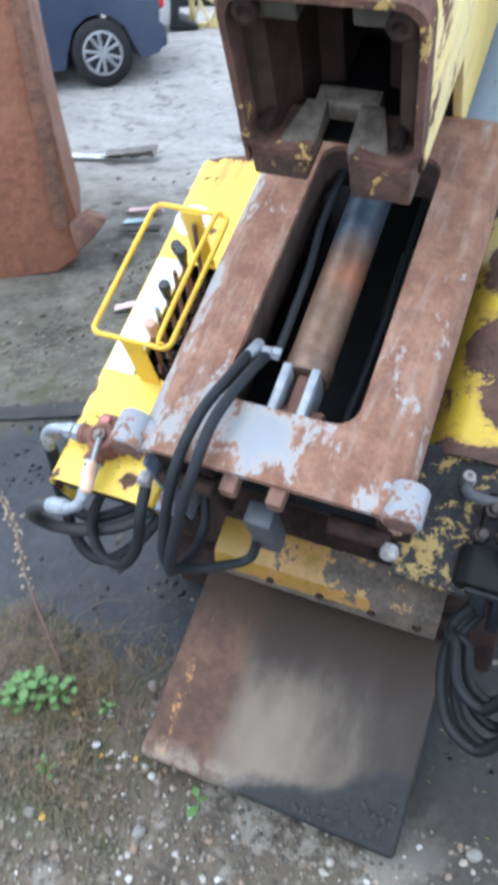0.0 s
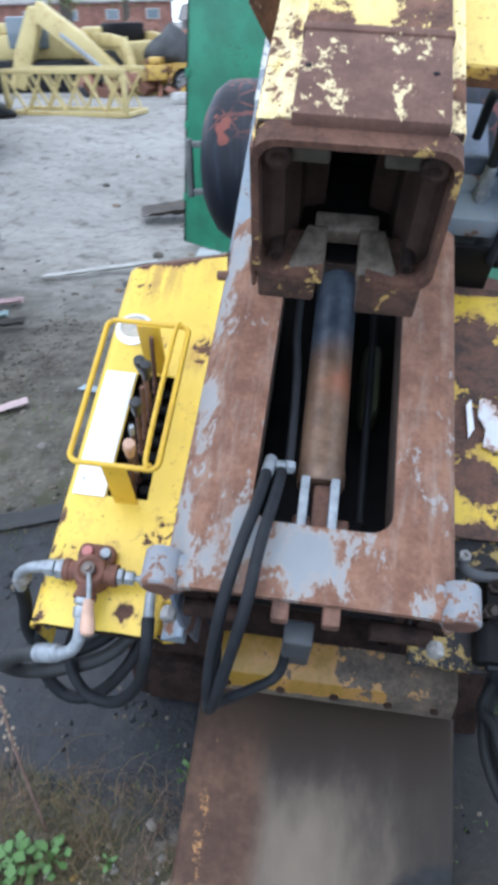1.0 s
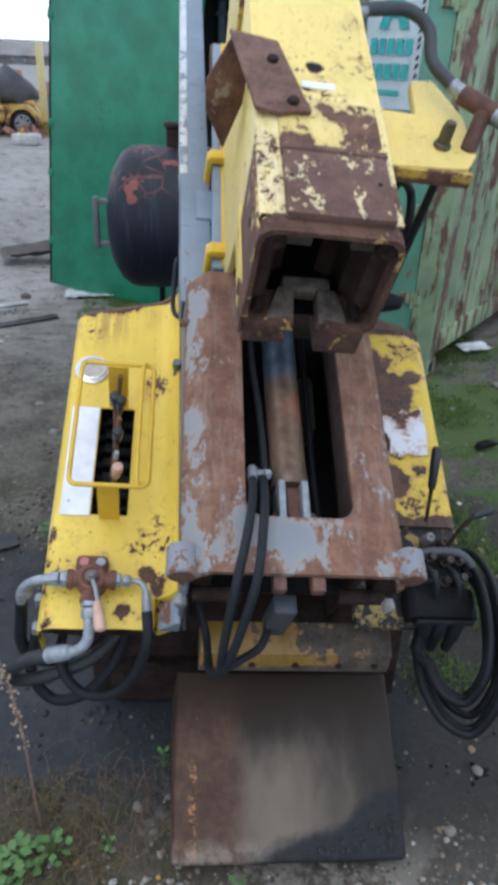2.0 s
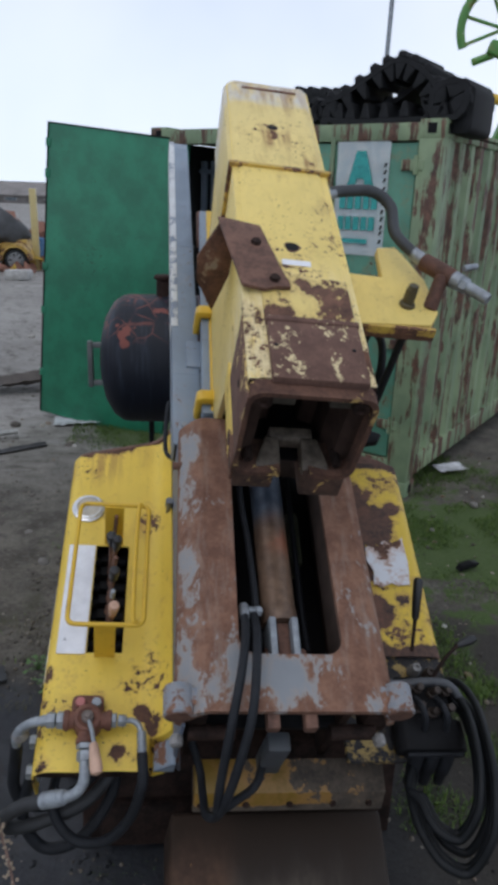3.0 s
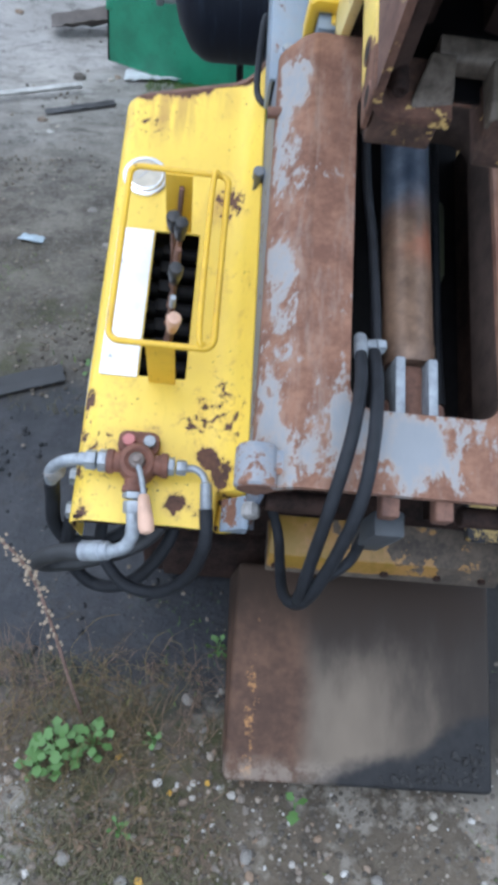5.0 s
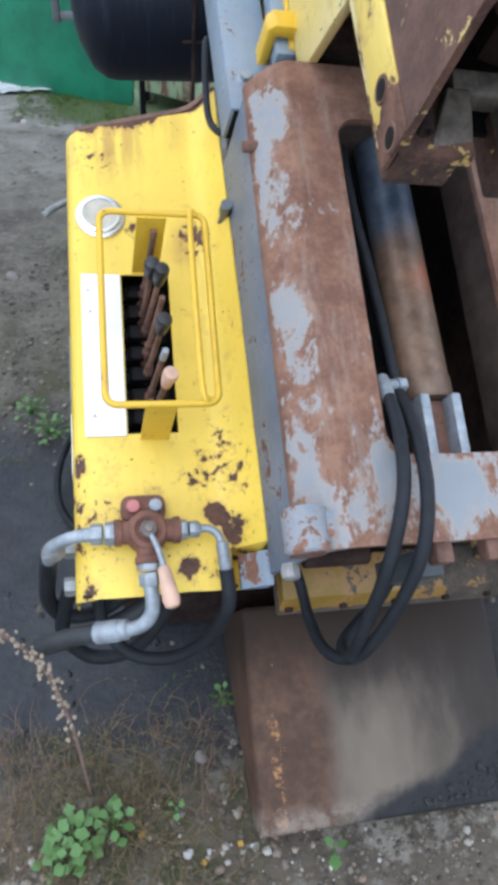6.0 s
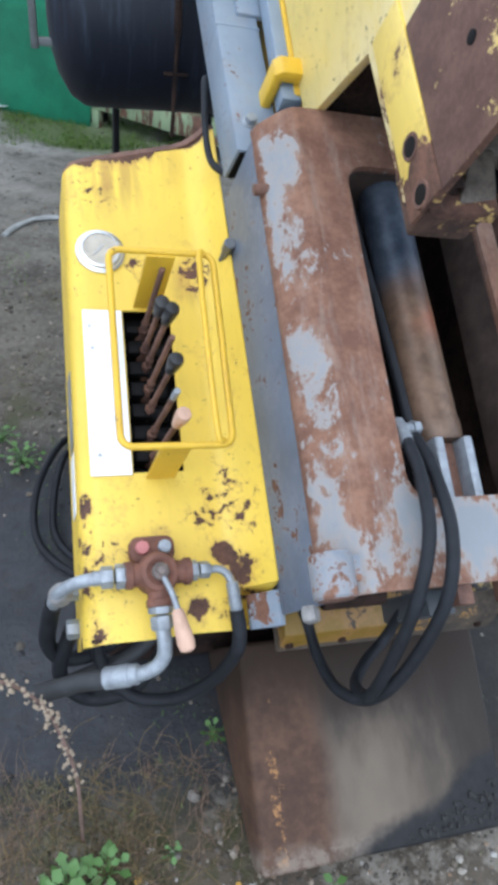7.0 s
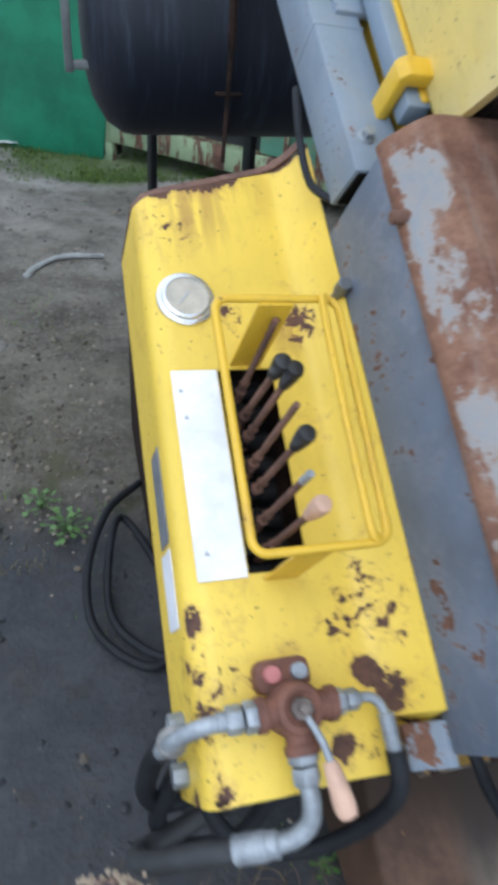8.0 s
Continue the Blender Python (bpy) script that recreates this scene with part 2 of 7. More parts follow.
M_jaw = worn_paint("dark_jaw_rust", (0.5, 0.33, 0.1), 0.56, 22, stain=0.2, gloss=0.5, rust_dark=(0.045, 0.026, 0.019), rust_light=(0.12, 0.066, 0.046), edge=0.05)
M_black = plain("greasy_black_and_shade", (0.008, 0.008, 0.009), 0.55, 0.0, 0.4, 18, 0.3, 0.001, 0.15)
M_rubber = plain("black_hose_rubber", (0.015, 0.017, 0.021), 0.6, 0.0, 0.3, 30, 0.2, 0.001, 0.25)
M_tyre = plain("black_track_rubber", (0.014, 0.015, 0.017), 0.7, 0.0, 0.4, 9, 0.3, 0.001, 0.3)
M_zinc = plain("zinc_plated_fitting", (0.31, 0.34, 0.37), 0.5, 0.45, 0.3, 30, 0.15)
M_casting = plain("rusty_valve_casting", (0.17, 0.072, 0.048), 0.75, 0.0, 0.35, 40, 0.4)
M_wood = plain("pale_wooden_handle", (0.58, 0.37, 0.27), 0.55, 0.0, 0.18, 25, 0.1)
M_knob = plain("black_plastic_knob", (0.02, 0.021, 0.023), 0.4, 0.0, 0.3, 20, 0.05)
M_label = plain("white_label_sheet", (0.82, 0.83, 0.86), 0.35, 0.0, 0.13, 12, 0.03)
M_chrome = plain("bright_gauge_rim", (0.72, 0.73, 0.75), 0.22, 0.85, 0.1, 20, 0.03)
M_dial = plain("aged_gauge_dial", (0.5, 0.46, 0.38), 0.35, 0.0, 0.15, 40, 0.02)
M_pink = plain("faded_red_cap", (0.45, 0.16, 0.15), 0.5, 0.0, 0.2)


# ---- shape helpers ----
def join_in(bm, tmp, m=None):
    if m is not None:
        bmesh.ops.transform(tmp, matrix=m, verts=tmp.verts)
    me = bpy.data.meshes.new("tmp")
    tmp.to_mesh(me)
    bm.from_mesh(me)
    bpy.data.meshes.remove(me)
    tmp.free()


def box(bm, x0, x1, y0, y1, z0, z1, bev=0.004, seg=2, m=None):
    tmp = bmesh.new()
    bmesh.ops.create_cube(tmp, size=1, matrix=Matrix.Translation(((x0 + x1) / 2, (y0 + y1) / 2, (z0 + z1) / 2)) @ Matrix.Diagonal((abs(x1 - x0), abs(y1 - y0), abs(z1 - z0), 1)))
    if bev:
        bmesh.ops.bevel(tmp, geom=tmp.edges[:], offset=bev, segments=seg, affect="EDGES", profile=0.5)
    join_in(bm, tmp, m)


def prism(bm, pts, axis, a, b, bev=0.0, seg=2, m=None):
    """A polygon drawn in the two other axes (in x, y, z order), pulled along axis from a to b."""
    def at(p, d):
        q = list(p)
        q.insert(axis, d)
        return q
    tmp = bmesh.new()
    lo = [tmp.verts.new(at(p, a)) for p in pts]
    hi = [tmp.verts.new(at(p, b)) for p in pts]
    n = len(pts)
    tmp.faces.new(lo), tmp.faces.new(hi)
    for i in range(n):
        tmp.faces.new((lo[i], lo[(i + 1) % n], hi[(i + 1) % n], hi[i]))
    bmesh.ops.recalc_face_normals(tmp, faces=tmp.faces)
    if bev:
        bmesh.ops.bevel(tmp, geom=tmp.edges[:], offset=bev, segments=seg, affect="EDGES", profile=0.5)
    join_in(bm, tmp, m)


def lathe(bm, p, q, profile, seg=20):
    """Rings of (distance from p towards q, radius)."""
    p, q = Vector(p), Vector(q)
    turn = (q - p).to_track_quat("Z", "Y").to_matrix().to_4x4()
    m = Matrix.Translation(p) @ turn
    rings = []
    for d, r in profile:
        rings.append([bm.verts.new(m @ Vector((r * math.cos(2 * math.pi * i / seg), r * math.sin(2 * math.pi * i / seg), d))) for i in range(seg)])
    for a, b in zip(rings, rings[1:]):
        for i in range(seg):
            bm.faces.new((a[i], a[(i + 1) % seg], b[(i + 1) % seg], b[i]))
    bm.faces.new(rings[0][::-1])
    bm.faces.new(rings[-1])


def rod(bm, p, q, r, seg=14, bev=0.15, r2=None):
    d = (Vector(q) - Vector(p)).length
    r2 = r if r2 is None else r2
    e, e2 = min(r * bev, d / 3), min(r2 * bev, d / 3)
    lathe(bm, p, q, [(0, r - e), (e, r), (d - e2, r2), (d, r2 - e2)], seg)


def spline(pts, step=8):
    pts = [Vector(p) for p in pts]
    ext = [2 * pts[0] - pts[1]] + pts + [2 * pts[-1] - pts[-2]]
    out = []
    for i in range(1, len(ext) - 2):
        a, b, c, d = ext[i - 1:i + 3]
        for k in range(step):
            t = k / step
            out.append(0.5 * (2 * b + (c - a) * t + (2 * a - 5 * b + 4 * c - d) * t * t + (3 * b - a - 3 * c + d) * t ** 3))
    return out + [pts[-1]]


def sweep(bm, pts, r, seg=10, step=8, closed=False):
    path = spline(pts, step) if step else [Vector(p) for p in pts]
    if closed:
        path = path[:-1] if (path[0] - path[-1]).length < 1e-5 else path
    n = len(path)
    rings, up = [], None
    for i, p in enumerate(path):
        t = (path[(i + 1) % n] - path[i - 1]) if closed else (path[min(i + 1, n - 1)] - path[max(i - 1, 0)])
        t.normalize()
        if up is None:
            up = t.orthogonal().normalized()
        up = (up - t * up.dot(t)).normalized()
        side = t.cross(up)
        rr = r[i * (len(r) - 1) // max(1, n - 1)] if isinstance(r, (list, tuple)) else r
        rings.append([bm.verts.new(p + rr * (math.cos(2 * math.pi * k / seg) * up + math.sin(2 * math.pi * k / seg) * side)) for k in range(seg)])
    for i in range(n if closed else n - 1):
        a, b = rings[i], rings[(i + 1) % n]
        for k in range(seg):
            bm.faces.new((a[k], a[(k + 1) % seg], b[(k + 1) % seg], b[k]))
    if not closed:
        bm.faces.new(rings[0][::-1])
        bm.faces.new(rings[-1])


def rounded(x0, x1, y0, y1, r, n=6):
    pts = []
    for cx, cy, a0 in ((x1 - r, y1 - r, 0), (x0 + r, y1 - r, 90), (x0 + r, y0 + r, 180), (x1 - r, y0 + r, 270)):
        for k in range(n + 1):
            a = radians(a0 + 90 * k / n)
            pts.append((cx + r * math.cos(a), cy + r * math.sin(a)))
    return pts


def holed_plate(bm, outer, holes, z0, z1, bev=0.0):
    tmp = bmesh.new()
    edges = []
    for loop in [outer] + holes:
        vs = [tmp.verts.new((x, y, z0)) for x, y in loop]
        edges += [tmp.edges.new((vs[i], vs[(i + 1) % len(vs)])) for i in range(len(vs))]
    res = bmesh.ops.triangle_fill(tmp, use_beauty=True, use_dissolve=False, edges=edges)
    faces = [f for f in res["geom"] if isinstance(f, bmesh.types.BMFace)]
    ext = bmesh.ops.extrude_face_region(tmp, geom=faces)
    for v in ext["geom"]:
        if isinstance(v, bmesh.types.BMVert):
            v.co.z = z1
    bmesh.ops.recalc_face_normals(tmp, faces=tmp.faces)
    join_in(bm, tmp)


def hexnut(bm, p, q, r):
    d = (Vector(q) - Vector(p)).length
    lathe(bm, p, q, [(0, r * 0.93), (d * 0.12, r), (d * 0.85, r), (d, r * 0.9)], 6)


def finish(name, bm, material, sharp=38):
    me = bpy.data.meshes.new(name)
    bm.to_mesh(me)
    bm.free()
    me.materials.append(material)
    me.shade_smooth()
    me.set_sharp_from_angle(angle=radians(sharp))
    return me


def part(name, bm, material, parent, label="", sharp=38):
    """One mesh under a thing or a part, in the same axes as its parent."""
    ob = new(name, finish(name, bm, material, sharp))
    ob.parent = parent
    return tagged(ob, label)


def thing(name, bm, material, label, category, m=None, group="", kind="", sharp=38):
    ob = new(name, finish(name, bm, material, sharp))
    if m is not None:
        ob.matrix_world = m
    return tagged(ob, label, category, group, kind)


def empty(name, label, category, m=None, group=""):
    ob = new(name)
    ob.empty_display_size = 0.1
    if m is not None:
        ob.matrix_world = m
    return tagged(ob, label, category, group)


def jitter(bm, amount, scale=3.0):
    for v in bm.verts:
        v.co += amount * noise.noise_vector(v.co * scale)


B = bmesh.new

# ---- the drilling rig, leaning on its foot ----
TILT = pose(0, 0, 0, 30) @ pose(0, 0, 0, 0, 5) @ Matrix.Translation((-0.04, 0, 0))
UNTILT = TILT.inverted()
rig = empty("drilling_rig", "worn yellow and grey hydraulic drilling rig standing on dirt", "drilling machine", TILT)

# foot plate on the ground
g = Graph("sooty_shaded_foot_steel")
rx = g.axis(0)
wob = g.calc("MULTIPLY", g.calc("SUBTRACT", g.noise(6, 4, 0.6), 0.5), 0.16)
left = g.step(g.calc("ADD", rx, g.calc("MULTIPLY", wob, 0.5)), -0.09, -0.01)
wobs = g.calc("MULTIPLY", g.calc("SUBTRACT", g.noise(5, 5, 0.65, g.scaled(2.2, 0.8, 1)), 0.5), 0.22)
band = g.calc("ADD", rx, wobs)
pale = g.calc("MULTIPLY", g.step(band, -0.2, 0.02), g.step(band, 0.38, 0.12))
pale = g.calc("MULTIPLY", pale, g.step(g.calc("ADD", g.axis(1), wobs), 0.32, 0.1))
pale = g.calc("MULTIPLY", pale, g.step(g.noise(5, 4, 0.5, g.scaled(1.2, 0.6, 1)), -0.1, 0.65))
tone = g.mix(left, rust_color(g, 6, (0.06, 0.034, 0.024), (0.125, 0.07, 0.045)), g.mix(pale, (0.034, 0.027, 0.022), (0.165, 0.132, 0.1)))
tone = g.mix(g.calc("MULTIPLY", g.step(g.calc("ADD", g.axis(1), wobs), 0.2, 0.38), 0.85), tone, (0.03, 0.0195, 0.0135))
spots = g.step(g.calc("ADD", g.noise(46, 4, 0.65), g.calc("MULTIPLY", g.calc("MULTIPLY", g.calc("MULTIPLY", g.step(rx, -0.155, -0.182), g.step(rx, -0.215, -0.19)), g.step(g.axis(1), 0.45, 0.05)), 0.2)), 0.70, 0.8)
tone = g.mix(g.calc("MULTIPLY", spots, g.calc("SUBTRACT", 1.0, left)), tone, (0.33, 0.17, 0.07))
worn = g.calc("MULTIPLY", g.step(g.calc("ADD", g.axis(1), g.calc("MULTIPLY", wob, 0.35)), 0.0, -0.045), g.step(g.noise(30, 5, 0.7), 0.36, 0.6))
tone = g.mix(g.calc("MULTIPLY", worn, 0.7), tone, (0.23, 0.19, 0.155))
wet = g.step(g.calc("ADD", g.calc("SUBTRACT", g.calc("MULTIPLY", rx, 0.34), g.axis(1)), wob), 0.02, 0.07)
tone = g.mix(wet, tone, g.mix(g.noise(40, 4, 0.7), (0.009, 0.009, 0.01), (0.03, 0.03, 0.031)))
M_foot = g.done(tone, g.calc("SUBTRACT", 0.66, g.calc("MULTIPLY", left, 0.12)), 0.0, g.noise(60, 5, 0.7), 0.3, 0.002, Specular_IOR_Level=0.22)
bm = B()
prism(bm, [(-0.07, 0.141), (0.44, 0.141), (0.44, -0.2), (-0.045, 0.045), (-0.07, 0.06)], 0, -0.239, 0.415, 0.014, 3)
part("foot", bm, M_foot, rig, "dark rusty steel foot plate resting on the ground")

rnd = random.Random(5)
bm = B()
for _ in range(420):
    x, u = rnd.uniform(0.08, 0.395), rnd.uniform(-0.058, 0.045)
    if u > 0.34 * (x - 0.1) - 0.055 or rnd.random() > 0.7 + noise.noise(Vector((x * 14, u * 14, 0))):
        continue
    r = 0.002 + 0.007 * rnd.random() ** 2.5
    bmesh.ops.create_icosphere(bm, subdivisions=1, radius=r, matrix=Matrix.Translation((x, u, 0.141 + r * 0.2)) @ Matrix.Rotation(rnd.uniform(0, 3), 4, "Z") @ Matrix.Diagonal((rnd.uniform(0.9, 1.7), 1, 0.45, 1)))
jitter(bm, 0.0022, 150)
grit = part("grit", bm, plain("wet_black_grit", (0.016, 0.0155, 0.0155), 0.7, 0, 0.4, 60, 0.3), rig, "black wet grit lying on the foot plate", 60)
tagged(grit, "black wet grit lying on the foot plate", "", "", "stuff")

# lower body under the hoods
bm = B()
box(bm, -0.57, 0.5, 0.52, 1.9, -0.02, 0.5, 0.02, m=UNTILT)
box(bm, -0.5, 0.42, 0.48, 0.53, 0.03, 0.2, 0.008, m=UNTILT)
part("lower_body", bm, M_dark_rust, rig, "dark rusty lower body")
for sx in (-1, 1):
    bm = B()
    box(bm, sx * 0.205 - 0.012, sx * 0.205 + 0.012, 0.56, 1.42, 0.28, 0.80, 0.004)
    part("side_plate", bm, M_dark_rust, rig)
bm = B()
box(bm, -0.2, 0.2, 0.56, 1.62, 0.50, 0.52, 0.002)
part("inner_shade_pan", bm, M_black, rig, "near-black pan putting shade under the slot")
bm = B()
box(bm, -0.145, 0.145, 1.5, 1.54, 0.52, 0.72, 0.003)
part("shade_bulkhead", bm, M_black, rig)

# yellow cross beam with bolts
bm = B()
prism(bm, [(0.412, 0.262), (0.409, 0.272), (0.44, 0.338), (0.53, 0.35), (0.53, 0.25)], 0, -0.186, 0.375, 0.004)
beam = part("cross_beam", bm, worn_paint("grimy_shaded_yellow_beam", (0.22, 0.13, 0.017), 0.34, 9, stain=0.75, mottle=0.35, rust_dark=(0.04, 0.032, 0.026), rust_light=(0.11, 0.085, 0.062), ends=((2, 0.3, 0.28, 0.2), (0, -0.02, 0.25, 0.16))), rig)
for x in (-0.165, -0.035, 0.093, 0.221, 0.33):
    bm = B()
    hexnut(bm, (x, 0.433, 0.294), (x, 0.414, 0.2995), 0.0105)
    part("bolt", bm, M_dark_rust, beam)

# slide frame: bent plate with a long slot
M_nut = plain("pale_worn_nut", (0.29, 0.28, 0.27), 0.55, 0.2, 0.4, 30, 0.3)
SLOT = rounded(-0.127, 0.136, 0.619, 1.28, 0.045)
bm = B()
holed_plate(bm, [(-0.202, 0.477), (0.212, 0.477), (0.212, 1.405), (-0.202, 1.405)], [SLOT], 0.849, 0.866)
for v in bm.verts:
    v.co.z -= 0.02 * (v.co.y - 0.5)
slide = part("slide_frame", bm, M_frame, rig, "grey painted slotted steel frame, mostly rusted through", 30)
bm = B()
n = len(SLOT)
for i in range(n):
    (xa, ya), (xb, yb) = SLOT[i], SLOT[(i + 1) % n]
    dz = 0.853 - 0.02 * ((ya + yb) / 2 - 0.5)
    q = [bm.verts.new(c) for c in ((xa, ya, dz), (xb, yb, dz), (xb, yb, dz - 0.11), (xa, ya, dz - 0.11))]
    bm.faces.new(q)
ext = bmesh.ops.solidify(bm, geom=bm.faces[:], thickness=0.008)
bmesh.ops.remove_doubles(bm, verts=bm.verts, dist=0.0005)
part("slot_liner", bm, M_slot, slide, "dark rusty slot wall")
for sx, x0, x1, xs, zs in ((-1, -0.202, -0.277, -0.272, 0.836), (1, 0.212, 0.262, 0.258, 0.85)):
    bm = B()
    arc = [(x0, 0.866), (x0 + sx * 0.014, 0.863), (x0 + sx * 0.026, 0.856), (x0 + sx * 0.038, 0.845), (x1 - sx * 0.01, 0.812), (x1 - sx * 0.003, 0.8), (x1, 0.785)]
    inner = [(x - sx * 0.014, z - 0.014) for x, z in arc]
    prism(bm, arc + inner[::-1], 1, 0.477, 1.405, 0.0)
    for v in bm.verts:
        v.co.z -= 0.02 * (v.co.y - 0.5)
    part("bent_side", bm, M_frame, slide, sharp=60)
    bm = B()
    x = xs
    lathe(bm, (x, 0.474, zs + 0.002), (x, 0.545, zs), [(0, 0.021), (0, 0.032), (0.004, 0.0355), (0.066, 0.0355), (0.071, 0.032), (0.074, 0.01)], 24)
    box(bm, min(x0, x), max(x0, x), 0.497, 0.54, zs - 0.02, zs + 0.018, 0.006)
    part("pin_sleeve", bm, M_sleeve, slide, "worn grey pin sleeve")
    bm = B()
    lathe(bm, (x, 0.471, zs + 0.0022), (x, 0.55, zs), [(0, 0.008), (0.001, 0.0285), (0.003, 0.0295), (0.07, 0.0205)], 18)
    part("pin", bm, M_rust, slide)
    bm = B()
    xn = -0.266 if sx < 0 else 0.245
    lathe(bm, (xn, 0.447, 0.71), (xn, 0.48, 0.709), [(0, 0.006), (0.002, 0.012), (0.006, 0.0165), (0.02, 0.017), (0.03, 0.013)], 8)
    part("sleeve_nut", bm, M_nut, slide, "pale zinc nut")
    bm = B()
    box(bm, max(-0.246, sx * 0.235 - 0.028), sx * 0.235 + 0.035 + 0.007, 0.5, 0.55, 0.66, 0.772, 0.008)
    rod(bm, (sx * 0.12, 0.487, 0.70), (sx * 0.24, 0.487, 0.70), 0.02)
    part("hinge_block", bm, M_dark_rust, slide)
bm = B()
rod(bm, (-0.294, 1.254, 0.785), (-0.26, 1.254, 0.788), 0.0115)
part("boss", bm, M_rust, slide)
for x in (-0.051, 0.039):
    bm = B()
    box(bm, x - 0.0155, x + 0.0155, 0.445, 0.53, 0.815, 0.85, 0.005)
    part("lug", bm, M_rust, slide, "small rusty lug under the frame")
bm = B()
box(bm, -0.041, 0.016, 0.437, 0.485, 0.527, 0.71, 0.006)
part("junction_box", bm, plain("dark_grey_plastic", (0.065, 0.073, 0.082), 0.5, 0, 0.2), slide, "small dark grey box")

# hydraulic ram in the slot
g = Graph("heat_stained_barrel")
tone = g.mix(g.step(g.calc("ADD", g.axis(1), g.calc("MULTIPLY", g.noise(9, 4), 0.16)), 1.08, 1.2), rust_color(g, 7, (0.105, 0.066, 0.045), (0.25, 0.158, 0.104)), g.mix(g.step(g.noise(11, 5, 0.7), 0.3, 0.7), (0.03, 0.042, 0.064), (0.105, 0.13, 0.165)))
tone = g.mix(g.calc("MULTIPLY", g.near((0.03, 1.0, 0.82), 0.1), g.step(g.noise(9, 4), 0.35, 0.6)), tone, (0.36, 0.12, 0.06))
M_barrel = g.done(tone, 0.45, 0.25, g.noise(70, 4), 0.2, 0.001)
bm = B()
lathe(bm, (-0.002, 0.735, 0.778), (-0.014, 1.62, 0.763), [(0, 0.02), (0, 0.046), (0.006, 0.049), (0.04, 0.049), (0.046, 0.047), (0.88, 0.047), (0.886, 0.02)], 28)
ram = part("hydraulic_ram", bm, M_barrel, rig, "rusty hydraulic cylinder with a blued far end")
for x in (-0.032, 0.026):
    bm = B()
    box(bm, x - 0.009, x + 0.009, 0.57, 0.735, 0.74, 0.835, 0.004)
    part("clevis_plate", bm, M_zinc, ram, "bare grey clevis plate")
bm = B()
rod(bm, (-0.05, 0.65, 0.775), (0.06, 0.65, 0.775), 0.022)
box(bm, -0.015, 0.02, 0.6, 0.735, 0.74, 0.8, 0.006)
part("ram_eye", bm, M_rust, ram)
bm = B()
box(bm, 0.075, 0.12, 1.0, 1.2, 0.55, 0.66, 0.02)
part("inner_bracket", bm, plain("dull_olive_paint", (0.05, 0.055, 0.03), 0.6), rig)

# hoses at the ram
fit = B()
rod(fit, (-0.108, 0.752, 0.825), (-0.075, 0.755, 0.82), 0.011)
hexnut(fit, (-0.075, 0.755, 0.82), (-0.058, 0.757, 0.815), 0.014)
rod(fit, (-0.104, 0.765, 0.826), (-0.108, 0.715, 0.855), 0.0125)
part("hose_fitting", fit, M_zinc, ram, "zinc hose fitting")
bm = B()
sweep(bm, [(-0.108, 0.72, 0.855), (-0.114, 0.65, 0.885), (-0.132, 0.55, 0.905), (-0.152, 0.45, 0.86), (-0.166, 0.355, 0.75), (-0.165, 0.318, 0.67), (-0.15, 0.335, 0.59), (-0.10, 0.37, 0.54), (-0.045, 0.41, 0.53), (-0.03, 0.46, 0.60)], 0.0112, 12)
part("hose", bm, M_rubber, rig, "black hydraulic hose hanging in a loop")
bm = B()
sweep(bm, [(-0.08, 0.735, 0.835), (-0.085, 0.66, 0.88), (-0.098, 0.55, 0.915), (-0.11, 0.45, 0.88), (-0.138, 0.355, 0.77), (-0.16, 0.312, 0.665), (-0.178, 0.33, 0.57), (-0.18, 0.39, 0.5), (-0.185, 0.46, 0.48), (-0.21, 0.53, 0.5)], 0.0112, 12)
part("hose", bm, M_rubber, rig, "black hydraulic hose hanging in a loop")
bm = B()
sweep(bm, [(-0.068, 0.765, 0.805), (-0.07, 0.85, 0.80), (-0.077, 1.0, 0.79), (-0.09, 1.15, 0.785), (-0.088, 1.5, 0.75)], 0.0095, 10)
part("hose", bm, M_rubber, rig, "black hose running along the ram")

bm = B()
sweep(bm, [(0.088, 0.70, 0.70), (0.09, 0.85, 0.675), (0.092, 1.1, 0.665), (0.09, 1.5, 0.66)], 0.009, 10)
part("hose", bm, M_rubber, rig, "thin black hose running along the ram")

# left control hood
def hood(bm, x0, x1, u0, u1, top, depth, hole, r_out, inner_drop, left=True):
    """A bent sheet: rounded outer edge, flat top with an opening, softly bent inner edge; open towards the near end."""
    prof = []
    for k in range(7):
        a = radians(90 * k / 6)
        prof.append((x0 + r_out - r_out * math.cos(a), top - r_out + r_out * math.sin(a)))
    prof = [(x0, top - depth)] + prof
    tail = [(x1 - 0.09 * (1 - k / 8), top - inner_drop * (k / 8) ** 2.6) for k in range(9)]
    rows = sorted({u0, u0 + 0.02, u1 - 0.02, u1, *(hole[2:] if hole else ()), u0 + 0.066, u0 + 0.08, *[u0 + (u1 - u0) * k / 12 for k in range(13)]})
    cols = prof + [(x, top) for x in ((hole[0], hole[1]) if hole else ())] + tail
    grid = [[bm.verts.new((x, u, z)) for x, z in cols] for u in rows]
    for i in range(len(rows) - 1):
        for j in range(len(cols) - 1):
            um = (rows[i] + rows[i + 1]) / 2
            xm = (cols[j][0] + cols[j + 1][0]) / 2
            if hole and hole[2] < um < hole[3] and hole[0] < xm < hole[1]:
                continue
            bm.faces.new((grid[i][j], grid[i][j + 1], grid[i + 1][j + 1], grid[i + 1][j]))
    bm.verts.index_update()
    bmesh.ops.recalc_face_normals(bm, faces=bm.faces)
    bmesh.ops.solidify(bm, geom=bm.faces[:], thickness=0.005)


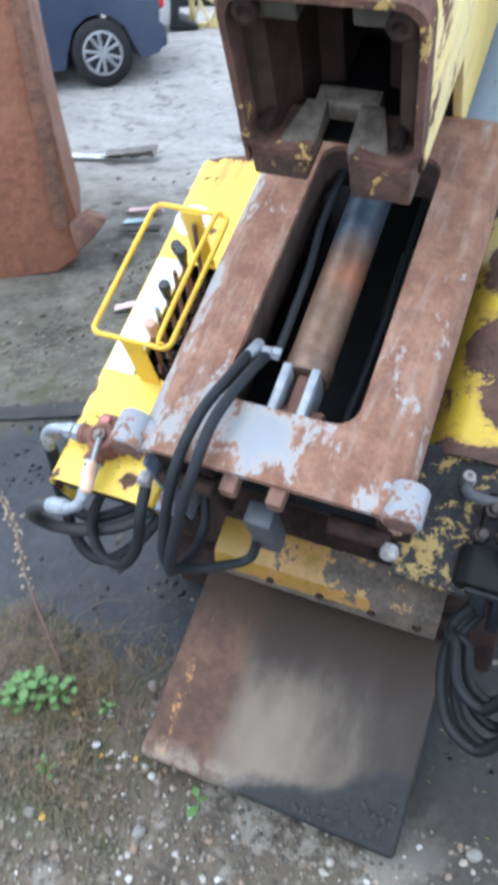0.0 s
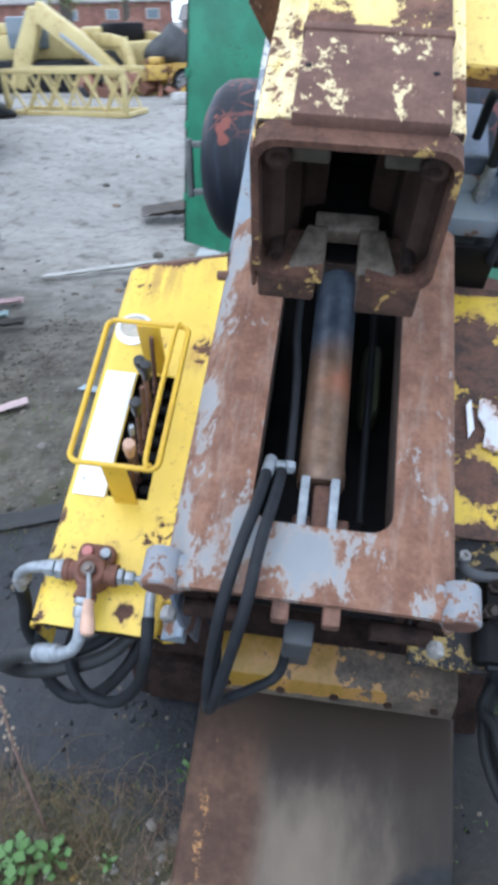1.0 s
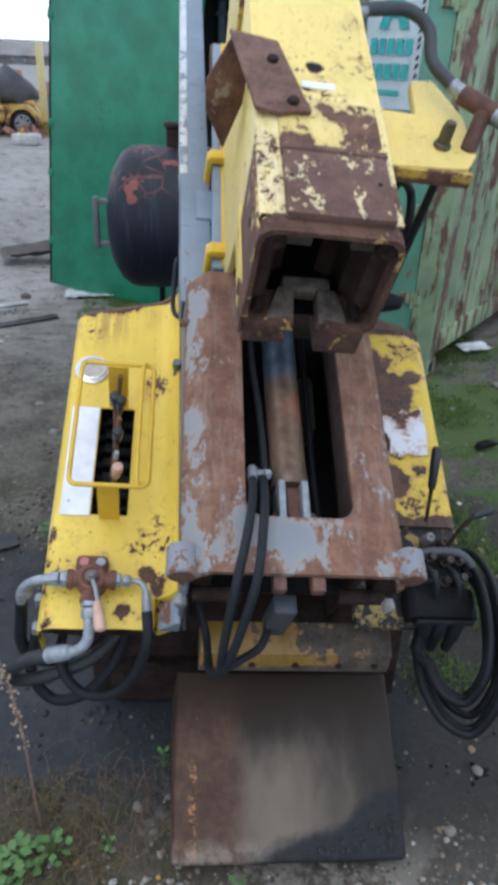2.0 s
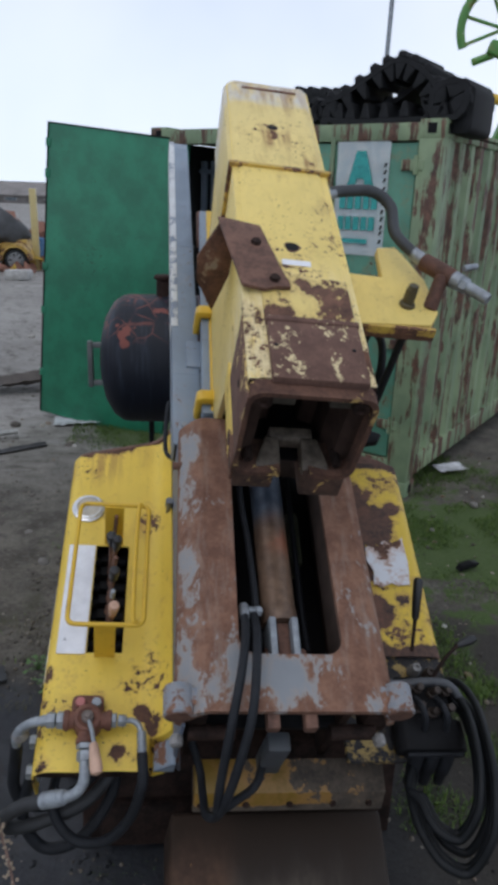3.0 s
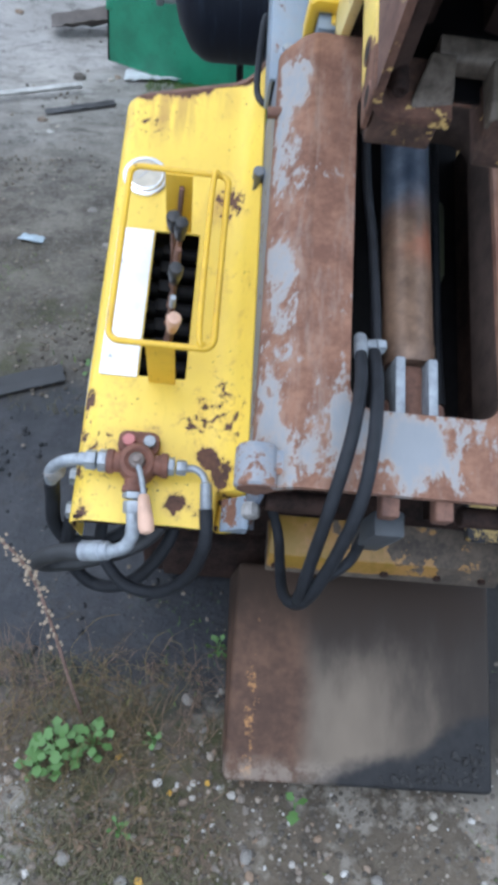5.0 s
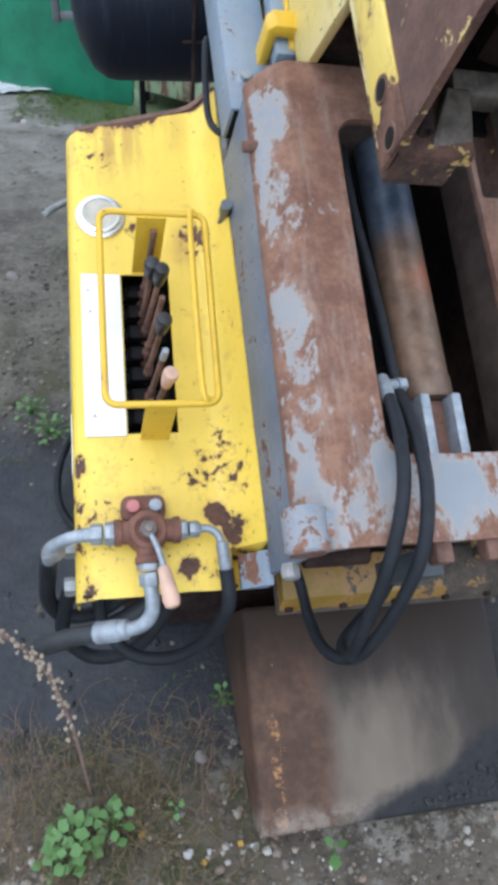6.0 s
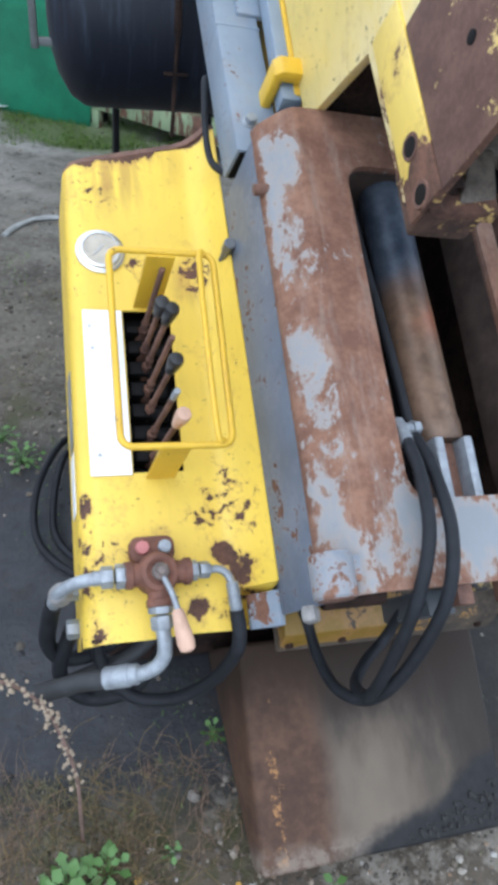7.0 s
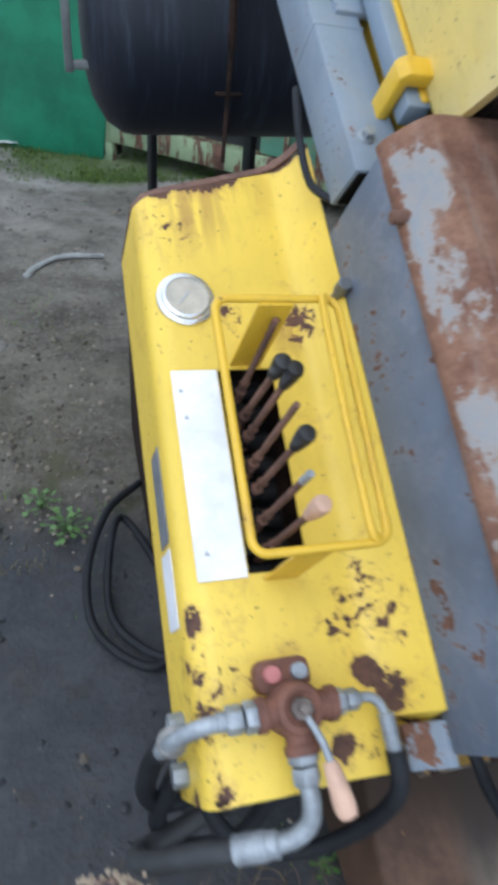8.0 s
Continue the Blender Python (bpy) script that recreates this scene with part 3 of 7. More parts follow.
bm = B()
hood(bm, -0.625, -0.268, 0.459, 1.515, 0.484, 0.22, (-0.514, -0.411, 0.785, 1.15), 0.045, -0.085)
for v in bm.verts:
    v.co.z += 0.004 * noise.noise(v.co * 5)
    if v.co.y < 0.5:
        v.co.y += 0.008 * noise.noise(Vector((v.co.x * 14, 0, 3)))
    if v.co.y < 0.535 and v.co.x > -0.318:
        v.co.z -= 0.06
def arch(x):
    k = min(max((x + 0.62) / 0.3, 0), 1)
    return 0.09 * k - 0.02 * max(0, (x + 0.29) / 0.04)


for v in bm.verts:
    v.co.x -= 0.022 * max(0, v.co.y - 0.6) * max(0, (v.co.x + 0.33) / 0.06)
    if v.co.y > 1.3:
        v.co.y += arch(v.co.x) * (v.co.y - 1.3) / 0.23
hood_l = part("control_hood", bm, M_hood, rig, "yellow control hood with chipped paint and rusted far end", 30)
bm = B()
top_e = [(-0.622, 0.444), (-0.605, 0.474), (-0.57, 0.481)] + [(-0.57 + 0.21 * k / 10, 0.481) for k in range(1, 11)] + [(-0.335, 0.488), (-0.31, 0.513), (-0.291, 0.555)]
hi = [bm.verts.new((x, 1.516 + arch(x), z)) for x, z in top_e]
lip = [bm.verts.new((x, 1.542 + arch(x), z - 0.018)) for x, z in top_e]
lo = [bm.verts.new((x, 1.538 + arch(x), 0.25)) for x, z in top_e]
for i in range(len(hi) - 1):
    bm.faces.new((hi[i], hi[i + 1], lip[i + 1], lip[i]))
    bm.faces.new((lip[i], lip[i + 1], lo[i + 1], lo[i]))
bmesh.ops.recalc_face_normals(bm, faces=bm.faces)
bmesh.ops.solidify(bm, geom=bm.faces[:], thickness=0.004)
part("end_panel", bm, M_rust, hood_l, "rusted end panel of the hood")
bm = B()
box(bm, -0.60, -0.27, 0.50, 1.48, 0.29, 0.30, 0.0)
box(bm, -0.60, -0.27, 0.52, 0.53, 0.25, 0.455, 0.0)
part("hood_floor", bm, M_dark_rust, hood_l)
bm = B()
for k in range(14):
    xa, xb = -0.612 + 0.3 * k / 14, -0.612 + 0.3 * (k + 1) / 14
    box(bm, xa, xb, 0.462, 0.469, 0.43 + 0.012 * noise.noise(Vector((k * 0.9, 0, 0))), 0.481, 0.0)
part("front_lip", bm, M_dark_rust, hood_l, "rusty turned-down lip")
# label, gauge
bm = B()
box(bm, -0.599, -0.517, 0.780, 1.147, 0.4845, 0.4885, 0.0008, 1)
M_faint = plain("faded_print", (0.4, 0.41, 0.44), 0.5, 0.0, 0.2)
label = part("label_plate", bm, M_label, hood_l, "white blank label plate with torn corners")
for y, x in ((1.105, -0.587), (1.055, -0.583), (0.82, -0.58)):
    bm = B()
    prism(bm, [(x - 0.004, y), (x + 0.001, y + 0.009), (x + 0.006, y)], 2, 0.4885, 0.4893)
    part("arrow_mark", bm, M_faint, label)
bm = B()
lathe(bm, (-0.553, 1.292, 0.478), (-0.553, 1.292, 0.57), [(0, 0.02), (0, 0.054), (0.010, 0.054), (0.012, 0.052), (0.013, 0.046), (0.018, 0.045), (0.02, 0.042), (0.02, 0.039), (0.016, 0.0385), (0.016, 0.004)], 36)
gauge = part("pressure_gauge", bm, M_chrome, hood_l, "round pressure gauge with a bright flange")
bm = B()
lathe(bm, (-0.553, 1.292, 0.495), (-0.553, 1.292, 0.57), [(0, 0.03), (0.0005, 0.0385), (0.001, 0.038), (0.0012, 0.004)], 30)
dial = part("dial", bm, M_dial, gauge, "yellowed dial")
bm = B()
prism(bm, [(-0.571, 1.275), (-0.5695, 1.2735), (-0.546, 1.301), (-0.549, 1.303)], 2, 0.4965, 0.4975)
for k in range(13):
    a = radians(-40 + 260 * k / 12)
    c, s_ = math.cos(a), math.sin(a)
    box(bm, 0.027, 0.032, -0.0006, 0.0006, 0.4963, 0.4971, 0.0, m=Matrix.Translation((-0.553, 1.292, 0)) @ pose(0, 0, 0, 0, 0, -40 + 260 * k / 12))
part("needle", bm, M_faint, gauge)

# valve bank and levers under the opening
bm = B()
box(bm, -0.54, -0.40, 0.70, 1.2, 0.32, 0.38, 0.006)
bank = part("valve_bank", bm, M_black, hood_l, "greasy black valve bank")
for k in range(8):
    u = 0.79 + 0.05 * k
    bm = B()
    rod(bm, (-0.528, u, 0.4), (-0.415, u, 0.4), 0.0185, 12)
    box(bm, -0.50, -0.455, u - 0.016, u + 0.016, 0.38, 0.43, 0.005)
    part("spool_cap", bm, M_black, bank)
LEVERS = [(0.827, 0.85, -0.436, "wood"), (0.877, 0.9, -0.441, "bare"), (0.935, 0.957, -0.442, "black"), (0.979, 1.013, -0.44, "thin"), (1.033, 1.063, -0.441, "black"), (1.075, 1.077, -0.458, "black"), (1.118, 1.16, -0.448, "thin")]
for u, ut, xt, style in LEVERS:
    bm = B()
    base = Vector((-0.466, u, 0.41))
    tip = Vector((xt - 0.006, ut - 0.005, 0.648 if style != "wood" else 0.64))
    lathe(bm, base - Vector((0, 0, 0.015)), base + Vector((0.003, 0, 0.02)), [(0, 0.012), (0.01, 0.013), (0.02, 0.009), (0.035, 0.007)], 10)
    rod(bm, base, tip, 0.0062, 10)
    hexnut(bm, base.lerp(tip, 0.12), base.lerp(tip, 0.17), 0.0115)
    hexnut(bm, base.lerp(tip, 0.24), base.lerp(tip, 0.28), 0.0095)
    lever = part("lever", bm, M_rust, bank, "thin rusty control lever")
    d = (tip - base).normalized()
    if style in ("black", "wood"):
        bm = B()
        lathe(bm, tip - d * 0.035, tip + d, [(0, 0.007), (0.004, 0.010), (0.034, 0.0145), (0.05, 0.0155), (0.056, 0.0135), (0.058, 0.006)], 18)
        part("knob", bm, M_knob if style == "black" else M_wood, lever, "black plastic knob" if style == "black" else "pale wooden grip")
    elif style == "bare":
        bm = B()
        rod(bm, tip - d * 0.03, tip + d * 0.004, 0.0068, 10)
        part("bare_tip", bm, M_zinc, lever, "bare threaded tip")

# guard frame over the levers
bm = B()
GU0, GU1, GX0, GX1, GW = 0.779, 1.176, -0.562, -0.357, 0.676
loop = [(x, y, GW) for x, y in rounded(GX0, GX1, GU0, GU1, 0.022, 5)]
sweep(bm, loop + [loop[0]], 0.0068, 10, 0, closed=True)
guard = part("lever_guard", bm, M_yellow, hood_l, "yellow tubular guard frame over the levers")
bm = B()
sweep(bm, [(-0.375, GU1 - 0.004, GW + 0.004), (-0.388, GU1 - 0.03, GW + 0.01), (-0.388, GU0 + 0.04, GW + 0.01), (-0.375, GU0 + 0.006, GW + 0.004)], 0.0062, 10, 6)
part("inner_bar", bm, M_yellow, guard)
for u, d in ((GU1 - 0.012, 1), (GU0 + 0.0, -1)):
    bm = B()
    ub = 1.156 if d > 0 else 0.771
    prism(bm, [(ub, 0.482), (ub + 0.005, 0.482), (u + 0.006, GW), (u, GW)], 0, -0.49, -0.432, 0.001, 1)
    part("guard_leg", bm, M_yellow, guard)
# bolt and bosses at the hood's edge
bm = B()
rod(bm, (-0.29, 1.26, 0.47), (-0.29, 1.258, 0.575), 0.009)
rod(bm, (-0.29, 1.258, 0.572), (-0.29, 1.257, 0.602), 0.0135)
part("hood_bolt", bm, plain("grey_cap_screw", (0.16, 0.17, 0.18), 0.4, 0.5), hood_l, "dark cap screw")
for u, w in ((0.50, 0.345), (0.575, 0.36)):
    bm = B()
    hexnut(bm, (-0.62, u, w), (-0.65, u, w), 0.02)
    rod(bm, (-0.61, u, w), (-0.625, u, w), 0.026)
    part("side_bolt", bm, M_zinc, hood_l)
bm = B()
box(bm, -0.628, -0.6255, 0.86, 1.03, 0.36, 0.43, 0.001, 1)
part("side_sticker", bm, plain("grey_metal_plate", (0.25, 0.27, 0.3), 0.4, 0.4), hood_l, "grey metal plate")
bm = B()
box(bm, -0.6275, -0.6255, 0.72, 0.85, 0.35, 0.43, 0.0006, 1)
part("side_sticker", bm, M_label, hood_l, "torn white sticker")

# three-way valve on the hood
V = Vector((-0.489, 0.575, 0.511))
bm = B()
lathe(bm, V, V + Vector((0, 0, 1)), [(-0.03, 0.036), (-0.012, 0.039), (0.015, 0.041), (0.038, 0.038), (0.044, 0.034), (0.046, 0.026), (0.042, 0.021), (0.04, 0.01)], 28)
valve = part("three_way_valve", bm, M_casting, hood_l, "rusty cast three-way valve bolted to the hood")
for d in ((-0.062, 0, 0), (0.062, 0, 0), (0, -0.058, 0)):
    bm = B()
    lathe(bm, V + Vector((0, 0, 0.02)), V + Vector(d) + Vector((0, 0, 0.02)), [(0, 0.02), (0.03, 0.022), (0.046, 0.0225), (0.05, 0.026), (0.061, 0.026), (0.063, 0.022)], 18)
    part("valve_port", bm, M_casting, valve)
bm = B()
prism(bm, rounded(-0.536, -0.45, 0.6, 0.65, 0.016, 4), 2, 0.482, 0.513, 0.003)
part("mounting_plate", bm, M_casting, valve)
bm = B()
rod(bm, V + Vector((0, 0, 0.036)), V + Vector((0, 0, 0.056)), 0.016, 18)
rod(bm, V + Vector((0, 0, 0.056)), V + Vector((0, 0, 0.064)), 0.009, 6)
part("valve_stem", bm, plain("grimy_valve_stem", (0.16, 0.13, 0.115), 0.5, 0.3, 0.4, 40), valve, "grimy grey valve stem")
for x, mt, lb in ((-0.513, M_pink, "faded red cap screw"), (-0.47, M_zinc, "pale zinc cap screw")):
    bm = B()
    rod(bm, (x, 0.627, 0.511), (x, 0.627, 0.526), 0.0135, 8)
    part("cap_screw", bm, mt, valve, lb)
bm = B()
sweep(bm, [V + Vector((0.004, -0.01, 0.05)), V + Vector((0.016, -0.045, 0.062)), V + Vector((0.024, -0.078, 0.064))], 0.0058, 10)
handle = part("valve_lever", bm, M_zinc, valve)
bm = B()
lathe(bm, V + Vector((0.022, -0.072, 0.064)), V + Vector((0.037, -0.15, 0.059)), [(0, 0.008), (0.004, 0.011), (0.035, 0.0145), (0.062, 0.0165), (0.074, 0.0135), (0.078, 0.005)], 18)
part("grip", bm, M_wood, handle, "pale wooden grip")
# fittings and hoses of the valve
bm = B()
hexnut(bm, V + Vector((-0.060, 0, 0.02)), V + Vector((-0.080, 0, 0.02)), 0.0235)
hexnut(bm, V + Vector((-0.083, 0, 0.02)), V + Vector((-0.106, 0, 0.018)), 0.021)
rod(bm, V + Vector((-0.10, 0, 0.018)), V + Vector((-0.12, 0, 0.016)), 0.0145)
part("pipe_nut", bm, M_zinc, valve)
bm = B()
sweep(bm, [(-0.60, 0.575, 0.528), (-0.628, 0.572, 0.522), (-0.652, 0.566, 0.508), (-0.668, 0.558, 0.486), (-0.675, 0.55, 0.455), (-0.676, 0.543, 0.415)], 0.0128, 14)
part("pipe_elbow", bm, M_zinc, valve, "zinc plated elbow")
bm = B()
lathe(bm, (-0.658, 0.552, 0.462), (-0.67, 0.562, 0.48), [(0, 0.012), (0, 0.019), (0.003, 0.021), (0.022, 0.021), (0.025, 0.018), (0.025, 0.01)], 18)
part("banjo_ring", bm, M_nut, valve, "worn ring fitting on the elbow")
bm = B()
sweep(bm, [(-0.676, 0.546, 0.43), (-0.682, 0.525, 0.36), (-0.685, 0.48, 0.28), (-0.65, 0.45, 0.22), (-0.57, 0.46, 0.2), (-0.46, 0.54, 0.22), (-0.38, 0.66, 0.24)], 0.017, 14)
part("hose", bm, M_rubber, valve, "thick black hose from the elbow")
bm = B()
hexnut(bm, V + Vector((0, -0.056, 0.02)), V + Vector((0, -0.074, 0.018)), 0.0235)
hexnut(bm, V + Vector((0, -0.077, 0.018)), V + Vector((0.002, -0.102, 0.014)), 0.021)
part("pipe_nut", bm, M_zinc, valve)
bm = B()
sweep(bm, [(-0.488, 0.481, 0.527), (-0.485, 0.45, 0.522), (-0.487, 0.424, 0.509), (-0.501, 0.407, 0.493), (-0.52, 0.401, 0.483), (-0.537, 0.4, 0.475)], 0.0142, 14)
part("pipe_elbow", bm, M_zinc, valve, "zinc plated elbow")
bm = B()
lathe(bm, (-0.528, 0.4, 0.48), (-0.595, 0.399, 0.447), [(0, 0.015), (0.004, 0.0195), (0.018, 0.0195), (0.02, 0.0215), (0.066, 0.0215), (0.07, 0.018)], 20)
part("crimp_collar", bm, M_zinc, valve)
bm = B()
sweep(bm, [(-0.586, 0.399, 0.452), (-0.64, 0.396, 0.415), (-0.69, 0.387, 0.35), (-0.71, 0.385, 0.28), (-0.68, 0.39, 0.22), (-0.6, 0.41, 0.2), (-0.48, 0.46, 0.22), (-0.38, 0.58, 0.25)], 0.0185, 14)
part("hose", bm, plain("dusty_black_hose", (0.03, 0.032, 0.035), 0.6, 0, 0.3, 30), valve, "thick black hose curling down to the ground")
bm = B()
hexnut(bm, V + Vector((0.060, 0, 0.02)), V + Vector((0.076, 0, 0.02)), 0.02)
hexnut(bm, V + Vector((0.079, 0, 0.019)), V + Vector((0.1, 0, 0.017)), 0.0165)
part("pipe_nut", bm, M_zinc, valve)
bm = B()
sweep(bm, [(-0.392, 0.575, 0.528), (-0.37, 0.574, 0.529), (-0.354, 0.563, 0.527), (-0.346, 0.543, 0.524)], 0.008, 12)
lathe(bm, (-0.346, 0.549, 0.525), (-0.341, 0.488, 0.52), [(0, 0.009), (0.003, 0.0125), (0.054, 0.0125), (0.058, 0.0105)], 16)
part("pipe_elbow", bm, M_zinc, valve)
bm = B()
sweep(bm, [(-0.3415, 0.495, 0.521), (-0.337, 0.45, 0.508), (-0.34, 0.415, 0.47), (-0.365, 0.37, 0.37), (-0.43, 0.34, 0.27), (-0.52, 0.36, 0.23), (-0.58, 0.45, 0.24), (-0.56, 0.62, 0.25)], 0.0145, 12)
part("hose", bm, M_rubber, valve, "black hose hanging below the hood")
bm = B()
sweep(bm, [(-0.64, 0.5, 0.32), (-0.66, 0.42, 0.2), (-0.6, 0.36, 0.12), (-0.5, 0.37, 0.16), (-0.42, 0.47, 0.2), (-0.40, 0.6, 0.22)], 0.0165, 12)
part("hose", bm, M_rubber, valve, "black hose hanging below the hood")

# mast rails
bm = B()
prism(bm, [(-0.245, 0.43), (-0.262, 0.545), (-0.266, 0.565), (-0.262, 0.77), (-0.253, 0.77), (-0.254, 0.565), (-0.236, 0.43)], 1, 0.475, 1.385, 0.002)
for v in bm.verts:
    v.co.x -= 0.02 * (v.co.y - 0.6)
rail = part("lower_rail", bm, worn_paint("slate_rail_paint", (0.135, 0.168, 0.225), 0.325, 12, stain=0.3, gloss=0.4, speck=0.05, mottle=0.35, bare=(0.25, 0.26, 0.29), chips=(((-0.27, 0.6, 0.5), 0.3, 0.17), ((-0.27, 1.1, 0.5), 0.35, 0.13)), spots=(((-0.28, 0.5, 0.5), 0.09, 0.22), ((-0.26, 1.17, 0.55), 0.05, 0.3), ((-0.27, 1.48, 0.55), 0.08, 0.2))), rig, "blue-grey upright rail plate beside the hood")
bm = B()
prism(bm, [(1.415, 0.61), (1.4, 0.72), (3.44, 0.69), (3.54, 0.665), (3.585, 0.63), (3.585, 0.585)], 0, -0.292, -0.192, 0.004)
for v in bm.verts:
    v.co.x -= (0.024 if v.co.x < -0.24 else 0.028) * (v.co.y - 1.45)
upper = part("upper_rail", bm, M_grey, rig, "blue-grey box rail reaching up past the boom")
bm = B()
box(bm, -0.2945, -0.268, 2.0, 3.5, 0.62, 0.70, 0.002)
for v in bm.verts:
    v.co.x -= 0.0245 * (v.co.y - 1.45)
    v.co.z += 0.0135 - 0.0147 * (v.co.y - 2.0)
part("rail_strip", bm, worn_paint("chalky_white_paint", (0.66, 0.69, 0.7), 0.4, 12, rust_dark=(0.2, 0.24, 0.3), rust_light=(0.27, 0.31, 0.38), stain=0.1), upper, "chalky white edge strip")
for u in (1.74, 2.0, 2.55):
    bm = B()
    sh = 0.024 * (u - 1.45)
    box(bm, -0.2935 - sh, -0.191 - sh, u - 0.003, u + 0.003, 0.62, 0.7215 - 0.0147 * (u - 1.4), 0.001)
    part("weld_seam", bm, M_grey, upper)
bm = B()
rod(bm, (-0.255, 1.475, 0.715), (-0.255, 1.475, 0.724), 0.017)
hexnut(bm, (-0.255, 1.475, 0.723), (-0.255, 1.474, 0.737), 0.0125)
part("rail_bolt", bm, M_zinc, upper, "zinc bolt with washer")
bm = B()
sweep(bm, [(-0.3, 1.7, 0.6), (-0.306, 1.67, 0.6), (-0.31, 1.58, 0.585), (-0.309, 1.49, 0.585), (-0.296, 1.44, 0.605), (-0.27, 1.42, 0.615)], 0.008, 10)
part("cable", bm, M_rubber, upper, "short black cable")
bm = B()
prism(bm, [(1.4105, 0.62), (1.417, 0.62), (1.4035, 0.712), (1.397, 0.712)], 0, -0.283, -0.201)
part("open_end", bm, M_black, upper, "dark open end of the box rail")
bm = B()
box(bm, -0.25, -0.165, 1.77, 1.91, 0.708, 0.724, 0.003)
part("rail_plate", bm, M_grey, upper, "flat grey plate welded on the rail")
bm = B()
prism(bm, [(-0.31, 0.499), (-0.296, 0.51), (-0.28, 0.535), (-0.268, 0.55), (-0.255, 0.55), (-0.255, 0.485), (-0.31, 0.485)], 1, 0.456, 0.524, 0.003)
part("corner_plate", bm, M_grey, rail, "small worn grey corner plate")
bm = B()
box(bm, -0.2, -0.154, 1.49, 2.72, 0.735, 0.78, 0.004)
inner = part("inner_rail", bm, M_grey, rig, "slim blue-grey square tube")
for u in (1.54, 1.985):
    bm = B()
    prism(bm, [(-0.226, 0.66), (-0.222, 0.806), (-0.208, 0.819), (-0.14, 0.819), (-0.14, 0.79), (-0.2, 0.79), (-0.205, 0.66)], 1, u - 0.022, u + 0.022, 0.005)
    part("rail_clamp", bm, M_yellow, inner, "yellow hooked clamp round the tube")

bm = B()
box(bm, -0.172, -0.1, 1.5, 2.72, 0.63, 0.785, 0.005)
part("carriage_plate", bm, M_yellow, inner, "yellow carriage plate behind the tube")
bm = B()
prism(bm, [(2.55, 0.70), (2.62, 0.695), (2.8, 0.67), (2.83, 0.70), (2.78, 0.74), (2.66, 0.75), (2.57, 0.72)], 0, -0.206, -0.196, 0.002)
part("guide_plate", bm, M_rust, inner, "rusty rounded guide plate")

# boom: hollow box with side plates
bm = B()
SIDE = [(1.036, 1.06), (1.335, 1.05), (1.425, 0.79), (2.45, 0.79), (2.6, 1.05), (2.6, 1.385), (1.036, 1.385)]
prism(bm, SIDE, 0, -0.165, -0.145, 0.003)
prism(bm, SIDE, 0, 0.12, 0.14, 0.003)
prism(bm, [(-0.165, 1.355), (-0.15, 1.382), (-0.132, 1.391), (0.107, 1.391), (0.125, 1.382), (0.14, 1.355)], 1, 1.036, 2.0, 0.0)
boom = part("boom", bm, M_boom, rig, "yellow box boom with scuffed rusty near end", 30)
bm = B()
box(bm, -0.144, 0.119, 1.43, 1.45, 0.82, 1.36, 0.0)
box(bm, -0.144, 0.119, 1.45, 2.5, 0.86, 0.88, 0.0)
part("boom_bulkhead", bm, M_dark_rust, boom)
bm = B()
prism(bm, [(-0.174, 1.10), (-0.174, 1.365), (-0.158, 1.388), (-0.14, 1.397), (0.114, 1.397), (0.132, 1.388), (0.149, 1.365), (0.149, 1.10)], 1, 2.0, 2.605, 0.004)
upper_b = part("boom_head", bm, worn_paint("faded_boom_paint", (0.88, 0.69, 0.26), 0.2, 12, drips=(((-0.02, 2.19, 1.397), 0.13, 0.9), ((0.0, 2.5, 1.397), 0.2, 0.8), ((0.08, 2.04, 1.397), 0.1, 0.8)), stain=0.5, gloss=0.42, speck=0.04, stretch=(1, 0.5, 1), ends=((1, 2.5, 2.62, 0.1),), spots=(((-0.02, 2.21, 1.397), 0.07, 0.2), ((0.09, 2.04, 1.39), 0.06, 0.24), ((-0.1, 2.5, 1.39), 0.08, 0.12), ((0.05, 2.52, 1.39), 0.07, 0.14)), chips=(((0.0, 2.2, 1.397), 0.2, 0.1),), fade=(1, 2.44, 2.5, (0.68, 0.64, 0.56))), boom, "faded yellow upper boom section")
bm = B()
box(bm, -0.178, 0.153, 1.985, 2.003, 1.35, 1.3995, 0.004)
box(bm, -0.178, -0.166, 1.985, 2.003, 0.95, 1.37, 0.003)
part("boom_strap", bm, worn_paint("rusty_strap_paint", (0.66, 0.44, 0.07), 0.42, 14, stain=0.6), boom, "rust-stained strap across the boom")
bm = B()
box(bm, -0.11, 0.09, 2.545, 2.56, 1.395, 1.4005, 0.002)
part("seam_strip", bm, M_rust, upper_b)
bm = B()
box(bm, -0.05, 0.03, 1.478, 1.502, 1.391, 1.393, 0.0005, 1)
part("white_sticker", bm, M_label, boom)
for x, u, r in ((-0.015, 1.565, 0.019), (-0.02, 2.26, 0.016)):
    bm = B()
    prism(bm, [(x + r * (1.25 + 0.3 * noise.noise(Vector((k * 1.7, u, 0)))) * math.cos(k * 0.45), u + r * (1.25 + 0.3 * noise.noise(Vector((k * 1.7, u, 0)))) * math.sin(k * 0.45)) for k in range(14)], 2, 1.3896 if u < 2 else 1.3956, 1.3916 if u < 2 else 1.3976)
    part("hole_edge", bm, M_rust, boom)
    bm = B()
    lathe(bm, (x, u, 1.3915 if u < 2 else 1.3975), (x, u, 1.5), [(0, r * 0.6), (0.0005, r), (0.0015, r * 0.95), (0.0018, 0.002)], 18)
    part("bolt_hole", bm, M_black, boom, "dark bolt hole")
